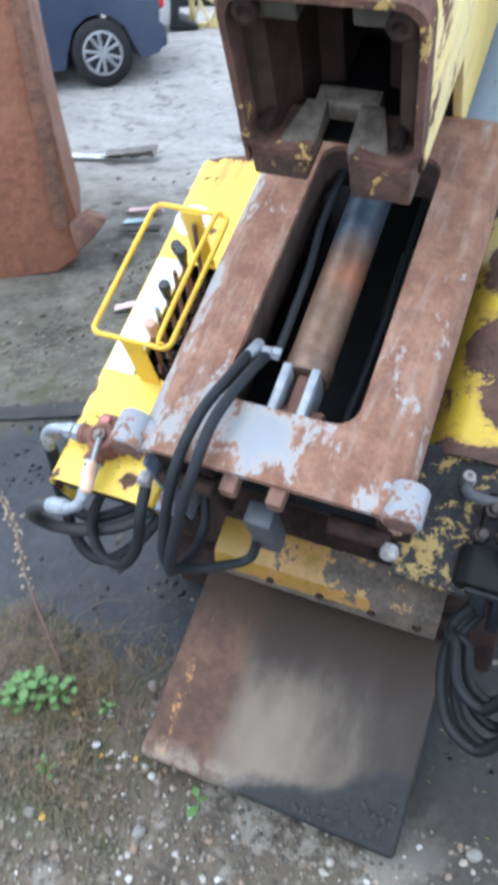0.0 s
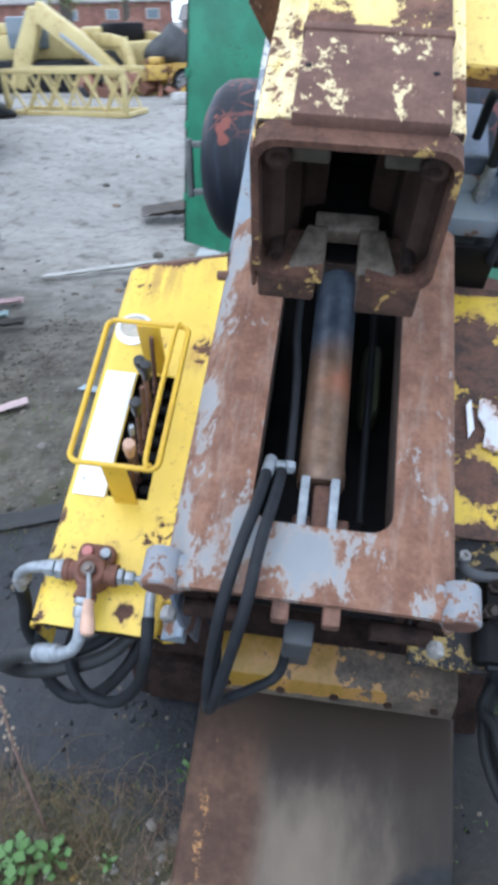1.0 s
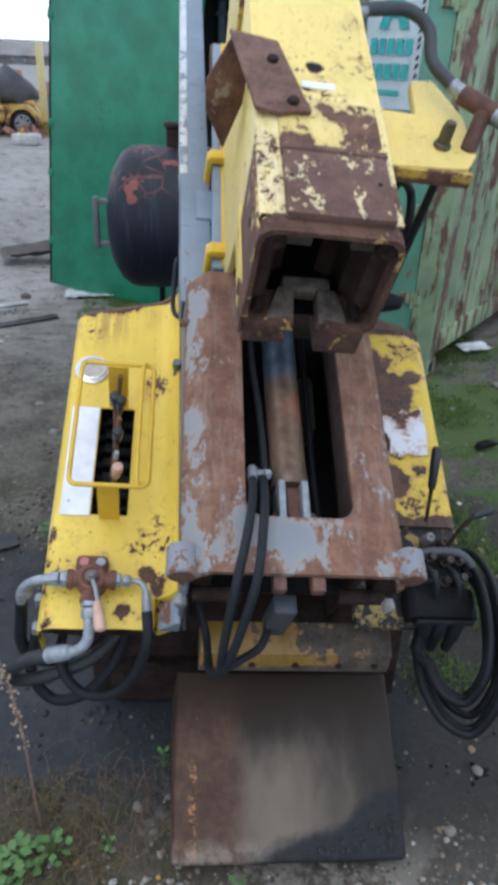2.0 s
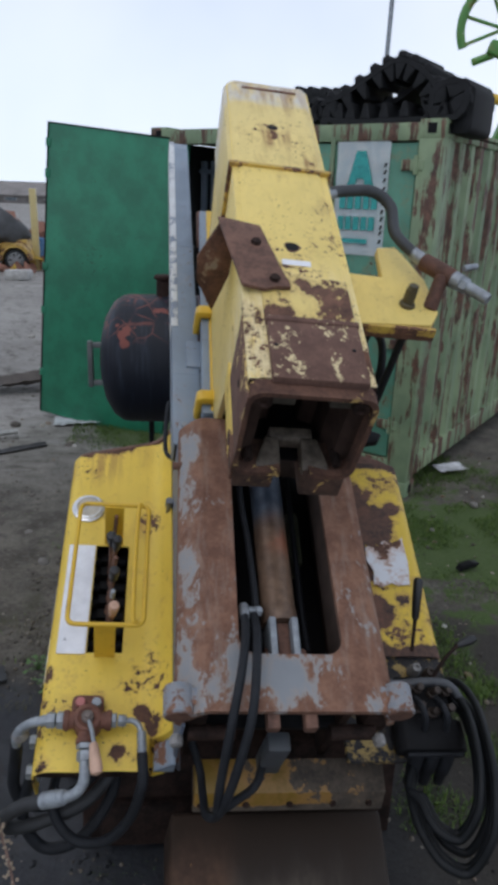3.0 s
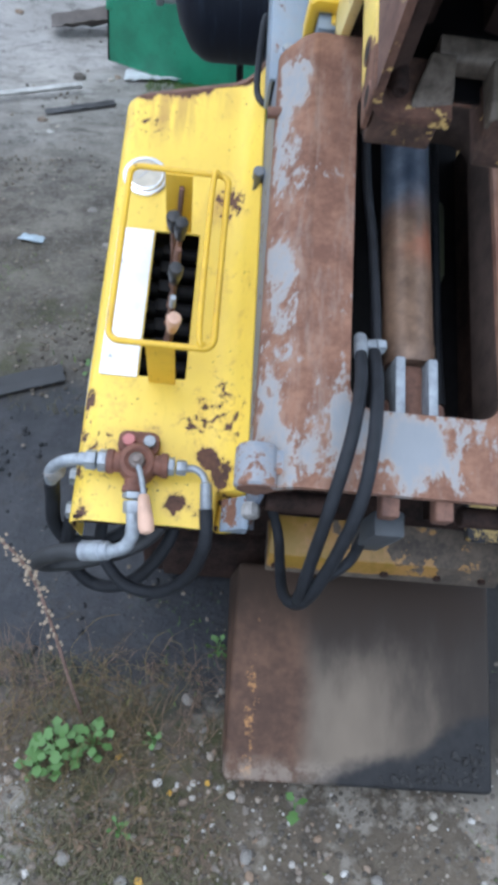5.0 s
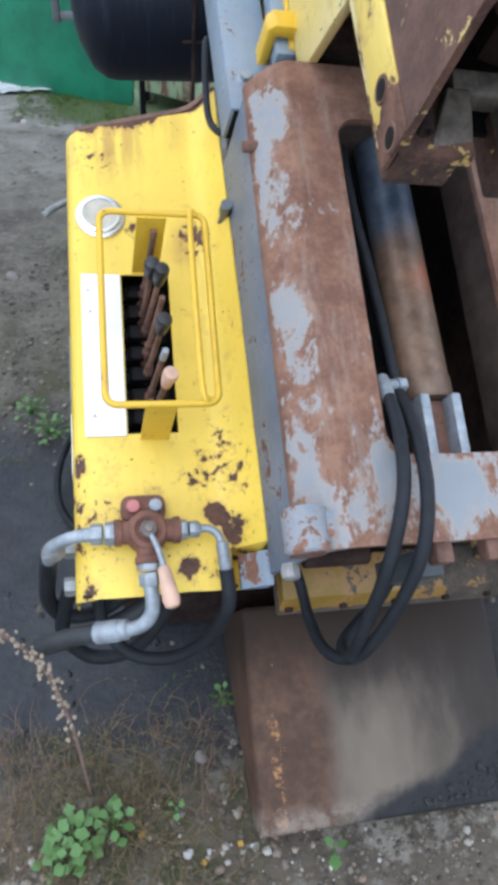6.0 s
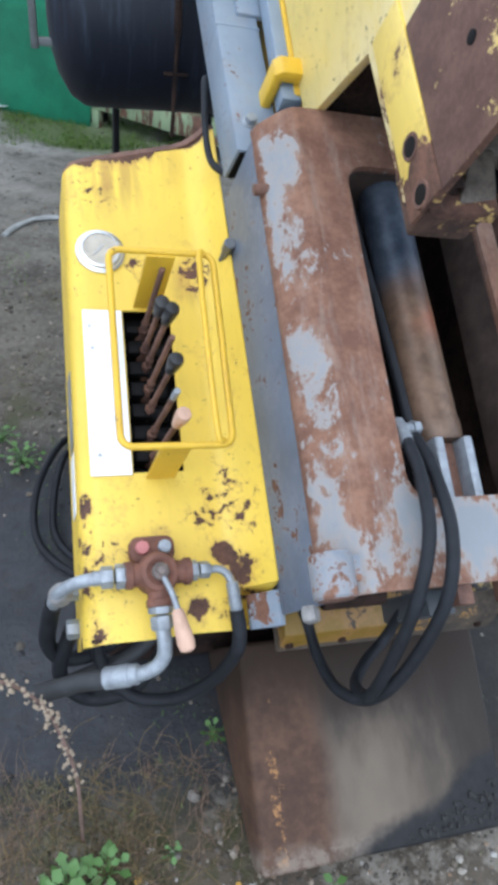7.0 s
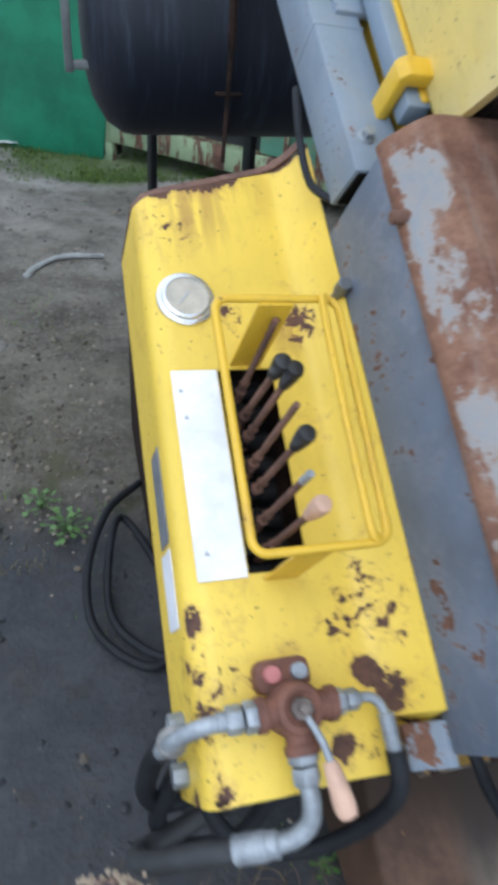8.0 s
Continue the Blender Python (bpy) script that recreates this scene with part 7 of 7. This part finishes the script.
bm = B()
random.seed(4)
for k in range(420):
    a, r_ = random.uniform(0, 1), random.gauss(0, 0.35)
    x, y = -11.5 + 11.0 * a, 19.0 + 1.2 * a + r_ * 2.2
    h = max(0.05, 1.25 * math.exp(-r_ * r_ * 3) * (0.55 + 0.6 * noise.noise(Vector((a * 7, 0, 0)))))
    sx, sy, sz = (random.uniform(0.08, 0.55) for _ in range(3))
    box(bm, -sx, sx, -sy * 0.4, sy * 0.4, -sz * 0.25, sz * 0.25, 0.0, m=pose(x, y, 0.62 + random.uniform(0, h), random.uniform(-60, 60), random.uniform(-60, 60), random.uniform(0, 180)))
g = Graph("mixed_scrap")
gi = g.node("ShaderNodeNewGeometry").outputs["Random Per Island"]
r_ = g.node("ShaderNodeValToRGB")
g.put(gi, r_.inputs["Fac"])
r_.color_ramp.interpolation = "CONSTANT"
els = r_.color_ramp.elements
els[0].color, els[1].position, els[1].color = (0.16, 0.07, 0.045, 1), 0.35, (0.28, 0.13, 0.09, 1)
for pos_, col in ((0.6, (0.2, 0.19, 0.18)), (0.75, (0.55, 0.37, 0.06)), (0.88, (0.04, 0.045, 0.05)), (0.95, (0.38, 0.4, 0.4))):
    els.new(pos_).color = (*col, 1)
M_scrap = g.done(r_.outputs[0], 0.7)
near_heap = B()
for k in range(170):
    x, y = random.uniform(-5.6, -2.95), random.uniform(12.6, 15.2)
    sx, sy, sz = (random.uniform(0.04, 0.26) for _ in range(3))
    h = 0.62 * (0.4 + 0.6 * noise.noise(Vector((x * 1.3, y, 0))))
    box(near_heap, -sx, sx, -sy * 0.5, sy * 0.5, -sz * 0.3, sz * 0.3, 0.0, m=pose(x, y, lift(x, y) + random.uniform(0, max(0.06, h)), random.uniform(-50, 50), random.uniform(-50, 50), random.uniform(0, 180)))
thing("scrap_heap", near_heap, M_scrap, "low heap of mixed scrap round the machines", "scrap", kind="stuff")
thing("scrap_heap", bm, M_scrap, "long heap of rusty and yellow scrap metal", "scrap", kind="stuff")

# sheds and trees at the yard's far end
def shed(name, label, x, y, wd, dp, ht, rot, wall_mat, roof_mat, nwin):
    t = empty(name, label, "building", Matrix.Translation(on_ground(x, y)) @ pose(0, 0, 0, 0, 0, rot))
    bm = B()
    box(bm, -wd / 2, wd / 2, 0, dp, 0, ht, 0.02)
    part("wall", bm, wall_mat, t)
    bm = B()
    prism(bm, [(-0.4, ht), (dp / 2, ht + dp * 0.16), (dp + 0.4, ht), (dp + 0.4, ht + 0.15), (dp / 2, ht + dp * 0.16 + 0.2), (-0.4, ht + 0.15)], 0, -wd / 2 - 0.4, wd / 2 + 0.4, 0.0)
    part("roof", bm, roof_mat, t)
    for k in range(nwin):
        cx = -wd / 2 + wd * (k + 0.5) / nwin
        bm = B()
        box(bm, cx - 0.7, cx + 0.7, -0.08, 0.05, ht * 0.4, ht * 0.78, 0.02)
        wn_ = part("window", bm, plain("window_frame_paint", (0.5, 0.5, 0.48), 0.5) if k == 0 else bpy.data.materials["window_frame_paint"], t)
        bm = B()
        box(bm, cx - 0.6, cx + 0.6, -0.1, -0.07, ht * 0.43, ht * 0.75, 0.0)
        part("pane", bm, M_glass, wn_)
M_brick = plain("old_brick_wall", (0.27, 0.13, 0.1), 0.8, 0, 0.35, 1.2)
M_roof = plain("grey_roof_sheet", (0.24, 0.22, 0.21), 0.7, 0, 0.3, 0.8)
shed("brick_shed", "long low red brick shed with grey roof", -36, 82, 26, 9, 2.6, 18, M_brick, M_roof, 6)
shed("grey_shed", "low grey shed behind the machines", -12, 88, 22, 9, 0.8, 8, M_roof, M_roof, 5)


def tree(name, label, x, y, ht, spread, leaf, seed):
    rnd = random.Random(seed)
    t = empty(name, label, "tree", Matrix.Translation(on_ground(x, y)))
    bm = B()
    sweep(bm, [(0, 0, -0.2), (0.1, 0.05, ht * 0.3), (-0.05, 0.1, ht * 0.6), (0.05, 0, ht * 0.9)], [0.3, 0.25, 0.2, 0.12, 0.05], 8, 5)
    tips = []
    for k in range(16):
        a, z0 = rnd.uniform(0, 6.28), ht * rnd.uniform(0.25, 0.8)
        L_ = spread * rnd.uniform(0.5, 1.0) * (1.1 - z0 / ht * 0.5)
        tip = Vector((math.cos(a) * L_, math.sin(a) * L_, z0 + L_ * rnd.uniform(0.3, 0.9)))
        sweep(bm, [(0, 0, z0), tip * 0.5 + Vector((0, 0, z0 * 0.45)), tip], [0.1, 0.07, 0.03], 6, 4)
        tips += [tip, tip * 0.7 + Vector((0, 0, z0 * 0.3))]
    part("trunk", bm, plain("bark", (0.09, 0.075, 0.06), 0.85) if "bark" not in bpy.data.materials else bpy.data.materials["bark"], t)
    vs, fs = [], []
    for tip in tips:
        for _ in range(75):
            c = tip + Vector([rnd.gauss(0, spread * 0.2) for _ in range(3)])
            u = Vector([rnd.gauss(0, 1) for _ in range(3)]).normalized()
            v = u.orthogonal().normalized()
            s_ = rnd.uniform(0.07, 0.17)
            i = len(vs)
            vs += [c + u * s_, c + v * s_ * 0.6, c - u * s_, c - v * s_ * 0.6]
            fs.append((i, i + 1, i + 2, i + 3))
    me = bpy.data.meshes.new("crown")
    me.from_pydata(vs, [], fs)
    me.materials.append(leaf)
    cr = new("crown", me)
    cr.parent = t


g = Graph("yellowing_leaves")
M_leaf = g.done(g.mix(g.node("ShaderNodeNewGeometry").outputs["Random Per Island"], (0.09, 0.12, 0.03), (0.22, 0.2, 0.06)), 0.6)
tree("roadside_tree", "broad tree with thin yellowing leaves", -21, 62, 9.0, 3.2, M_leaf, 1)
tree("roadside_tree", "tall tree with thin yellowing leaves", -28, 66, 10.0, 3.0, M_leaf, 2)
tree("roadside_tree", "slender tree with thin yellowing leaves", -25, 60, 8.0, 2.6, M_leaf, 3)
tree("roadside_tree", "broad tree with thin yellowing leaves", -40, 70, 9.0, 3.4, M_leaf, 4)

# ---- plants and gravel ----
g = Graph("weed_green")
M_weed = g.done(g.mix(g.noise(30, 3), (0.045, 0.12, 0.028), (0.13, 0.25, 0.07)), 0.5, 0.0, g.noise(60), 0.2, 0.002)
g = Graph("dry_stem")
M_dry = g.done(g.mix(g.noise(20, 3), (0.12, 0.08, 0.05), (0.26, 0.17, 0.115)), 0.8)
g = Graph("straw_stalk")
M_straw = g.done(g.mix(g.noise(60, 3), (0.2, 0.145, 0.1), (0.45, 0.37, 0.27)), 0.8)
g = Graph("withered_grass")
M_withered = g.done(g.mix(g.node("ShaderNodeNewGeometry").outputs["Random Per Island"], (0.05, 0.055, 0.025), (0.17, 0.15, 0.085)), 0.8)
g = Graph("grass_blades")
M_grass = g.done(g.mix(g.node("ShaderNodeNewGeometry").outputs["Random Per Island"], (0.035, 0.085, 0.012), (0.125, 0.2, 0.033)), 0.6)


def leaf_mesh():
    bm = B()
    n = 6
    left, mid_, right = [], [], []
    for i in range(n + 1):
        t = i / n
        w_ = 0.42 * math.sin(math.pi * min(1, t * 0.92 + 0.06)) ** 0.8 * (1 + 0.3 * math.sin(i * 2.4))
        left.append(bm.verts.new((-w_, t, 0.08 * w_ + 0.12 * t * (1 - t))))
        mid_.append(bm.verts.new((0, t, 0.14 * t * (1 - t))))
        right.append(bm.verts.new((w_, t, 0.08 * w_ + 0.12 * t * (1 - t))))
    for i in range(n):
        bm.faces.new((left[i], mid_[i], mid_[i + 1], left[i + 1]))
        bm.faces.new((mid_[i], right[i], right[i + 1], mid_[i + 1]))
    bmesh.ops.remove_doubles(bm, verts=bm.verts, dist=0.001)
    bmesh.ops.solidify(bm, geom=bm.faces[:], thickness=0.02)
    return finish("leaf", bm, M_weed, 80)


LEAF = leaf_mesh()


def weed(x, y, count, size, seed, spread=0.07):
    rnd = random.Random(seed)
    w_ = empty("weed", "small broad-leaved green weed growing in the gravel", "weed", pose(x, y, 0.0), "weeds by the foot")
    for k in range(count):
        a = k * 2.4 + rnd.uniform(-0.3, 0.3)
        r_ = spread * math.sqrt((k + 0.5) / count)
        h = 0.015 + 0.05 * (1 - r_ / spread) + rnd.uniform(0, 0.02)
        bm = B()
        c = Vector((r_ * math.cos(a), r_ * math.sin(a), h))
        o = new("leaf", LEAF)
        o.parent = w_
        s_ = size * rnd.uniform(0.7, 1.2)
        o.matrix_basis = Matrix.Translation(c) @ pose(0, 0, 0, rnd.uniform(-15, 30), rnd.uniform(-25, 25), math.degrees(a) - 90) @ Matrix.Diagonal((s_, s_, s_, 1))
        sweep(bm, [(0, 0, 0), c * 0.5 + Vector((0, 0, h * 0.4)), c], 0.0016, 5, 3)
        part("stem", bm, M_weed, w_)


weed(-0.69, -0.066, 24, 0.031, 1, 0.055)
weed(-0.60, -0.045, 13, 0.028, 2, 0.042)
weed(-0.73, -0.1, 8, 0.026, 3, 0.035)
weed(-0.31, 0.24, 9, 0.016, 4, 0.03)
weed(-0.45, -0.03, 5, 0.014, 10, 0.02)
weed(-0.83, 1.36, 22, 0.021, 5, 0.07)
weed(-0.91, 1.48, 16, 0.019, 6, 0.06)
weed(-0.50, -0.24, 6, 0.015, 8, 0.02)
weed(-0.09, -0.16, 3, 0.032, 9, 0.012)

M_fallen = plain("yellow_leaf", (0.5, 0.28, 0.03), 0.6, 0, 0.35, 90)
rnd = random.Random(44)
for x, y, s_ in ((-0.541, -0.074, 0.02), (-0.394, -0.152, 0.015), (-0.299, -0.12, 0.016), (-0.448, -0.335, 0.022)):
    me = LEAF.copy()
    me.materials.clear()
    me.materials.append(M_fallen)
    o = new("fallen_leaf", me)
    o.matrix_world = Matrix.Translation(on_ground(x, y) + Vector((0, 0, 0.011))) @ pose(0, 0, 0, rnd.uniform(-12, 12), rnd.uniform(-15, 15), rnd.uniform(0, 360)) @ Matrix.Diagonal((s_, s_, s_, 1))
    tagged(o, "small fallen yellow leaf lying on the gravel", "leaf", "fallen leaves")

stalk = empty("dry_weed_stalk", "tall dry brown weed stalk with seed heads", "weed", pose(0, 0, 0))
bm = B()
ST = [(-0.655, 0.04, 0.0), (-0.652, 0.02, 0.22), (-0.651, 0.01, 0.43), (-0.675, 0.04, 0.56), (-0.70, 0.05, 0.65), (-0.745, 0.055, 0.72), (-0.79, 0.055, 0.75)]
sweep(bm, ST, [0.004, 0.0035, 0.003, 0.002], 6)
part("stem", bm, plain("reddish_stem", (0.2, 0.125, 0.1), 0.8, 0, 0.4, 40), stalk)
rnd = random.Random(7)
bm = B()
for p in spline(ST, 10)[18:]:
    for _ in range(3):
        c = p + Vector([rnd.gauss(0, 0.007) for _ in range(3)])
        bmesh.ops.create_icosphere(bm, subdivisions=1, radius=rnd.uniform(0.002, 0.0055), matrix=Matrix.Translation(c))
part("seed_head", bm, M_straw, stalk, "pale dry seed heads")


def strands(name, label, mat, count, area, seed, ht, bend, rad, mask=None):
    """Many thin bent blades as one mesh."""
    rnd = random.Random(seed)
    vs, fs = [], []
    made = 0
    while made < count:
        x, y = rnd.uniform(area[0], area[1]), rnd.uniform(area[2], area[3])
        if mask and rnd.random() > mask(x, y):
            made += 0.2
            continue
        made += 1
        h = ht * rnd.uniform(0.4, 1.2)
        a = rnd.uniform(0, 6.283)
        d = Vector((math.cos(a), math.sin(a), 0))
        s_ = Vector((-d.y, d.x, 0)) * rad * rnd.uniform(0.6, 1.3)
        b0 = on_ground(x, y) - Vector((0, 0, 0.005))
        b1 = b0 + d * bend * h * 0.35 + Vector((0, 0, h * 0.65))
        b2 = b0 + d * bend * h + Vector((0, 0, h * (1.0 - 0.35 * bend)))
        i = len(vs)
        vs += [b0 - s_, b0 + s_, b1 + s_ * 0.7, b1 - s_ * 0.7, b2]
        fs += [(i, i + 1, i + 2, i + 3), (i + 3, i + 2, i + 4)]
    me = bpy.data.meshes.new(name)
    me.from_pydata(vs, [], fs)
    me.materials.append(mat)
    return tagged(new(name, me), label, "grass", "", "stuff")


def right_patch(x, y):
    n_ = noise.noise(Vector((x * 1.4, y * 1.4, 4))) + 0.5 * noise.noise(Vector((x * 5, y * 5, 1))) + 0.35 * math.exp(-((x - 1.6) ** 2 + (y - 2.7) ** 2) / 0.6)
    return max(0, min(1, -0.12 + n_ * 2.8)) * (1 if (x - 0.9) > 0.2 * (y - 1.2) else 0.2)


strands("grass_patch", "short green grass beside the container", M_grass, 30000, (0.75, 3.0, 1.2, 4.6), 11, 0.034, 0.7, 0.0026, right_patch)
strands("grass_patch", "green grass under the hanging hoses", M_grass, 3500, (0.55, 1.3, 0.5, 1.3), 19, 0.045, 0.6, 0.0024, lambda x, y: max(0, min(1, 0.3 + 1.6 * noise.noise(Vector((x * 4, y * 4, 3))))))
strands("grass_tuft", "short green grass at the open container door", M_grass, 8000, (-1.3, 0.3, 4.5, 5.45), 12, 0.045, 0.6, 0.003, lambda x, y: max(0, noise.noise(Vector((x * 3, y * 3, 1))) + 0.35))
strands("dry_grass", "thin dry grass stems over the gravel", M_dry, 1000, (-0.95, -0.26, -0.3, 0.24), 13, 0.07, 1.3, 0.0009, lambda x, y: max(0, 0.45 + noise.noise(Vector((x * 5, y * 5, 2)))))
rnd = random.Random(31)
g = Graph("creeping_stem")
M_creep = g.done(g.mix(g.node("ShaderNodeObjectInfo").outputs["Random"], (0.06, 0.037, 0.023), (0.2, 0.145, 0.06)), 0.8)
creeper = empty("creeping_weed", "tangle of withered creeping stems among the gravel", "weed", pose(0, 0, 0))
for k in range(130):
    a = rnd.choice((0.1, 0.5, 2.9, 3.6)) + rnd.gauss(0, 0.55)
    o = on_ground(rnd.uniform(-0.92, -0.42), rnd.gauss(-0.02, 0.085))
    reach = rnd.uniform(0.07, 0.24)
    turn = rnd.uniform(-2.4, 2.4)
    way = []
    for i in range(7):
        f = i / 6
        q = o + Vector((math.cos(a + turn * f), math.sin(a + turn * f), 0)) * reach * f + Vector((rnd.gauss(0, 0.006), rnd.gauss(0, 0.006), 0))
        if q.x > -0.26:
            break
        way.append(q + Vector((0, 0, 0.005 + rnd.uniform(0.01, 0.045) * math.sin(math.pi * min(1, f * 0.95 + 0.02)) + rnd.uniform(0, 0.012))))
    if len(way) > 3:
        bm = B()
        sweep(bm, way, [0.0009, 0.0008, 0.0006], 4, 3)
        part("stem", bm, M_creep, creeper)
strands("dry_grass", "olive withered grass among the gravel", M_withered, 4200, (-1.0, -0.24, -0.35, 0.2), 17, 0.03, 1.2, 0.0016, lambda x, y: max(0, 0.3 + noise.noise(Vector((x * 4, y * 4, 5)))))
strands("sparse_grass", "sparse small green sprouts in the gravel", M_grass, 900, (-1.2, 0.9, -0.7, 0.45), 14, 0.02, 0.8, 0.0016, lambda x, y: max(0, noise.noise(Vector((x * 4, y * 4, 7))) + 0.05) * 1.3)
strands("sparse_grass", "sparse green sprouts along the yard", M_grass, 1500, (-2.2, -0.7, 0.9, 3.2), 15, 0.03, 0.8, 0.002, lambda x, y: max(0, noise.noise(Vector((x * 2.5, y * 2.5, 9))) - 0.12) * 2)

strands("dry_grass", "olive withered grass tufts beside the hood", M_withered, 2600, (-1.9, -0.66, 1.2, 2.6), 18, 0.03, 1.1, 0.0016, lambda x, y: max(0, noise.noise(Vector((x * 3, y * 3, 5)))) * 1.6)
pebbles = []
for k in range(4):
    tmp = B()
    bmesh.ops.create_icosphere(tmp, subdivisions=1, radius=1)
    for v in tmp.verts:
        v.co *= 1 + 0.35 * noise.noise(v.co * 1.3 + Vector((k * 5, 0, 0)))
        v.co.z *= 0.65
    tmp.verts.index_update()
    pebbles.append(([v.co.copy() for v in tmp.verts], [[v.index for v in f.verts] for f in tmp.faces]))
    tmp.free()
g = Graph("pebble_stone")
gi = g.node("ShaderNodeNewGeometry").outputs["Random Per Island"]
rr = g.node("ShaderNodeValToRGB")
g.put(gi, rr.inputs["Fac"])
els = rr.color_ramp.elements
els[0].color, els[1].color = (0.045, 0.039, 0.032, 1), (0.3, 0.265, 0.22, 1)
els.new(0.45).color = (0.11, 0.095, 0.075, 1)
els.new(0.75).color = (0.17, 0.14, 0.105, 1)
M_pebble = g.done(g.mix(g.calc("MULTIPLY", g.noise(90, 3), 0.35), rr.outputs[0], (0.06, 0.055, 0.05)), 0.85)

g = Graph("mixed_bright_stone")
rr = g.node("ShaderNodeValToRGB")
g.put(g.node("ShaderNodeNewGeometry").outputs["Random Per Island"], rr.inputs["Fac"])
els = rr.color_ramp.elements
els[0].color, els[1].color = (0.09, 0.08, 0.07, 1), (0.55, 0.54, 0.51, 1)
els.new(0.4).color = (0.2, 0.17, 0.14, 1)
els.new(0.6).color = (0.24, 0.155, 0.095, 1)
els.new(0.8).color = (0.36, 0.33, 0.28, 1)
M_mixed = g.done(g.mix(g.calc("MULTIPLY", g.noise(120, 3), 0.3), rr.outputs[0], (0.1, 0.09, 0.08)), 0.85)


def scatter(name, label, count, area, seed, lo, hi, keep, mat=None):
    rnd = random.Random(seed)
    vs, fs = [], []
    for _ in range(count):
        x, y = rnd.uniform(area[0], area[1]), rnd.uniform(area[2], area[3])
        if rnd.random() > keep(x, y):
            continue
        pv, pf = pebbles[rnd.randrange(4)]
        s_ = lo + (hi - lo) * rnd.random() ** 3
        m = Matrix.Translation(on_ground(x, y) + Vector((0, 0, s_ * 0.15))) @ pose(0, 0, 0, rnd.uniform(-20, 20), rnd.uniform(-20, 20), rnd.uniform(0, 360)) @ Matrix.Diagonal((s_, s_ * rnd.uniform(0.7, 1.2), s_, 1))
        i = len(vs)
        vs += [m @ v for v in pv]
        fs += [[i + j for j in f] for f in pf]
    me = bpy.data.meshes.new(name)
    me.from_pydata(vs, [], fs)
    me.materials.append(mat or M_pebble)
    return tagged(new(name, me), label, "gravel", "", "stuff")


scatter("gravel", "loose mixed gravel in front of the foot", 20000, (-1.4, 1.1, -0.75, 0.5), 21, 0.0018, 0.009, lambda x, y: (0.85 if x > -0.25 or y < -0.2 else 0.35) if y < 0.05 else 0.05)
scatter("gravel", "mixed brown and white stones in front of the foot", 5200, (-1.0, 0.8, -0.6, 0.02), 27, 0.0025, 0.013, lambda x, y: (0.35 + 0.6 * noise.noise(Vector((x * 3, y * 3, 4)))) * (1 if y < -0.1 else 0.5), M_mixed)
scatter("gravel", "pale and brown stones in the grass under the hoses", 300, (0.6, 1.25, 0.2, 1.25), 29, 0.005, 0.015, lambda x, y: max(0, 0.3 + noise.noise(Vector((x * 4, y * 4, 3)))), M_mixed)
scatter("gravel", "pale stones and rubble in the grass", 1500, (0.75, 3.2, 1.3, 4.6), 33, 0.005, 0.022, lambda x, y: max(0, 0.15 + noise.noise(Vector((x * 2.5, y * 2.5, 6)))), M_mixed)
scatter("litter", "small scraps of litter over the yard", 260, (-3.6, -0.9, 3.6, 8.5), 28, 0.012, 0.06, lambda x, y: max(0, 0.1 + noise.noise(Vector((x * 1.5, y * 1.5, 4)))), M_mixed)
scatter("gravel", "scattered small stones over the yard", 5000, (-3.2, 2.6, 0.4, 5.0), 22, 0.003, 0.018, lambda x, y: 0.35 + 0.4 * max(0, noise.noise(Vector((x, y, 3)))))
scatter("gravel", "brown gravel beside the control hood", 8000, (-2.2, -0.62, 1.3, 3.6), 24, 0.003, 0.013, lambda x, y: 0.5 + 0.5 * noise.noise(Vector((x * 2, y * 2, 6))))
scatter("wet_clod", "wet black clods on the damp asphalt", 1100, (-1.7, -0.45, 0.15, 1.25), 25, 0.004, 0.015, lambda x, y: max(0, 0.25 + noise.noise(Vector((x * 3, y * 3, 8)))), plain("wet_mud_clod", (0.02, 0.022, 0.026), 0.65, 0, 0.4, 50, 0.3))
scatter("wet_clod", "black clods by the foot", 350, (0.42, 1.0, 0.1, 0.9), 26, 0.003, 0.012, lambda x, y: max(0, 0.25 + noise.noise(Vector((x * 3, y * 3, 2)))), M_black)
rnd = random.Random(31)
stone_bm = B()
bmesh.ops.create_icosphere(stone_bm, subdivisions=2, radius=1)
for v in stone_bm.verts:
    v.co *= 1 + 0.3 * noise.noise(v.co * 1.1)
    v.co.z *= 0.6
g = Graph("pale_stone")
M_stone = g.done(g.mix(g.noise(3, 4), (0.13, 0.12, 0.105), (0.34, 0.32, 0.29)), 0.85, 0.0, g.noise(9, 4), 0.4, 0.1)
st_me = finish("stone", stone_bm, M_stone, 80)
for x, y, s_ in ((-0.38, 0.10, 0.018), (-0.33, 0.02, 0.011), (-0.44, -0.03, 0.012), (-0.29, 0.13, 0.012), (-0.62, -0.30, 0.02), (-0.48, -0.34, 0.016), (-0.2, -0.27, 0.018), (0.1, -0.3, 0.015), (0.55, 0.0, 0.02), (0.62, -0.18, 0.024), (0.7, 0.2, 0.02), (0.3, -0.33, 0.014), (1.9, 3.3, 0.04), (1.45, 2.9, 0.022), (-1.25, 2.9, 0.03), (-1.5, 1.9, 0.03), (-1.08, 2.5, 0.035)):
    o = new("stone", st_me)
    o.matrix_world = pose(x, y, s_ * 0.25, rnd.uniform(-20, 20), rnd.uniform(-20, 20), rnd.uniform(0, 360)) @ Matrix.Diagonal((s_, s_ * 0.8, s_, 1))
    tagged(o, "pale rounded stone lying in the gravel", "stone", "pale stones in the gravel")
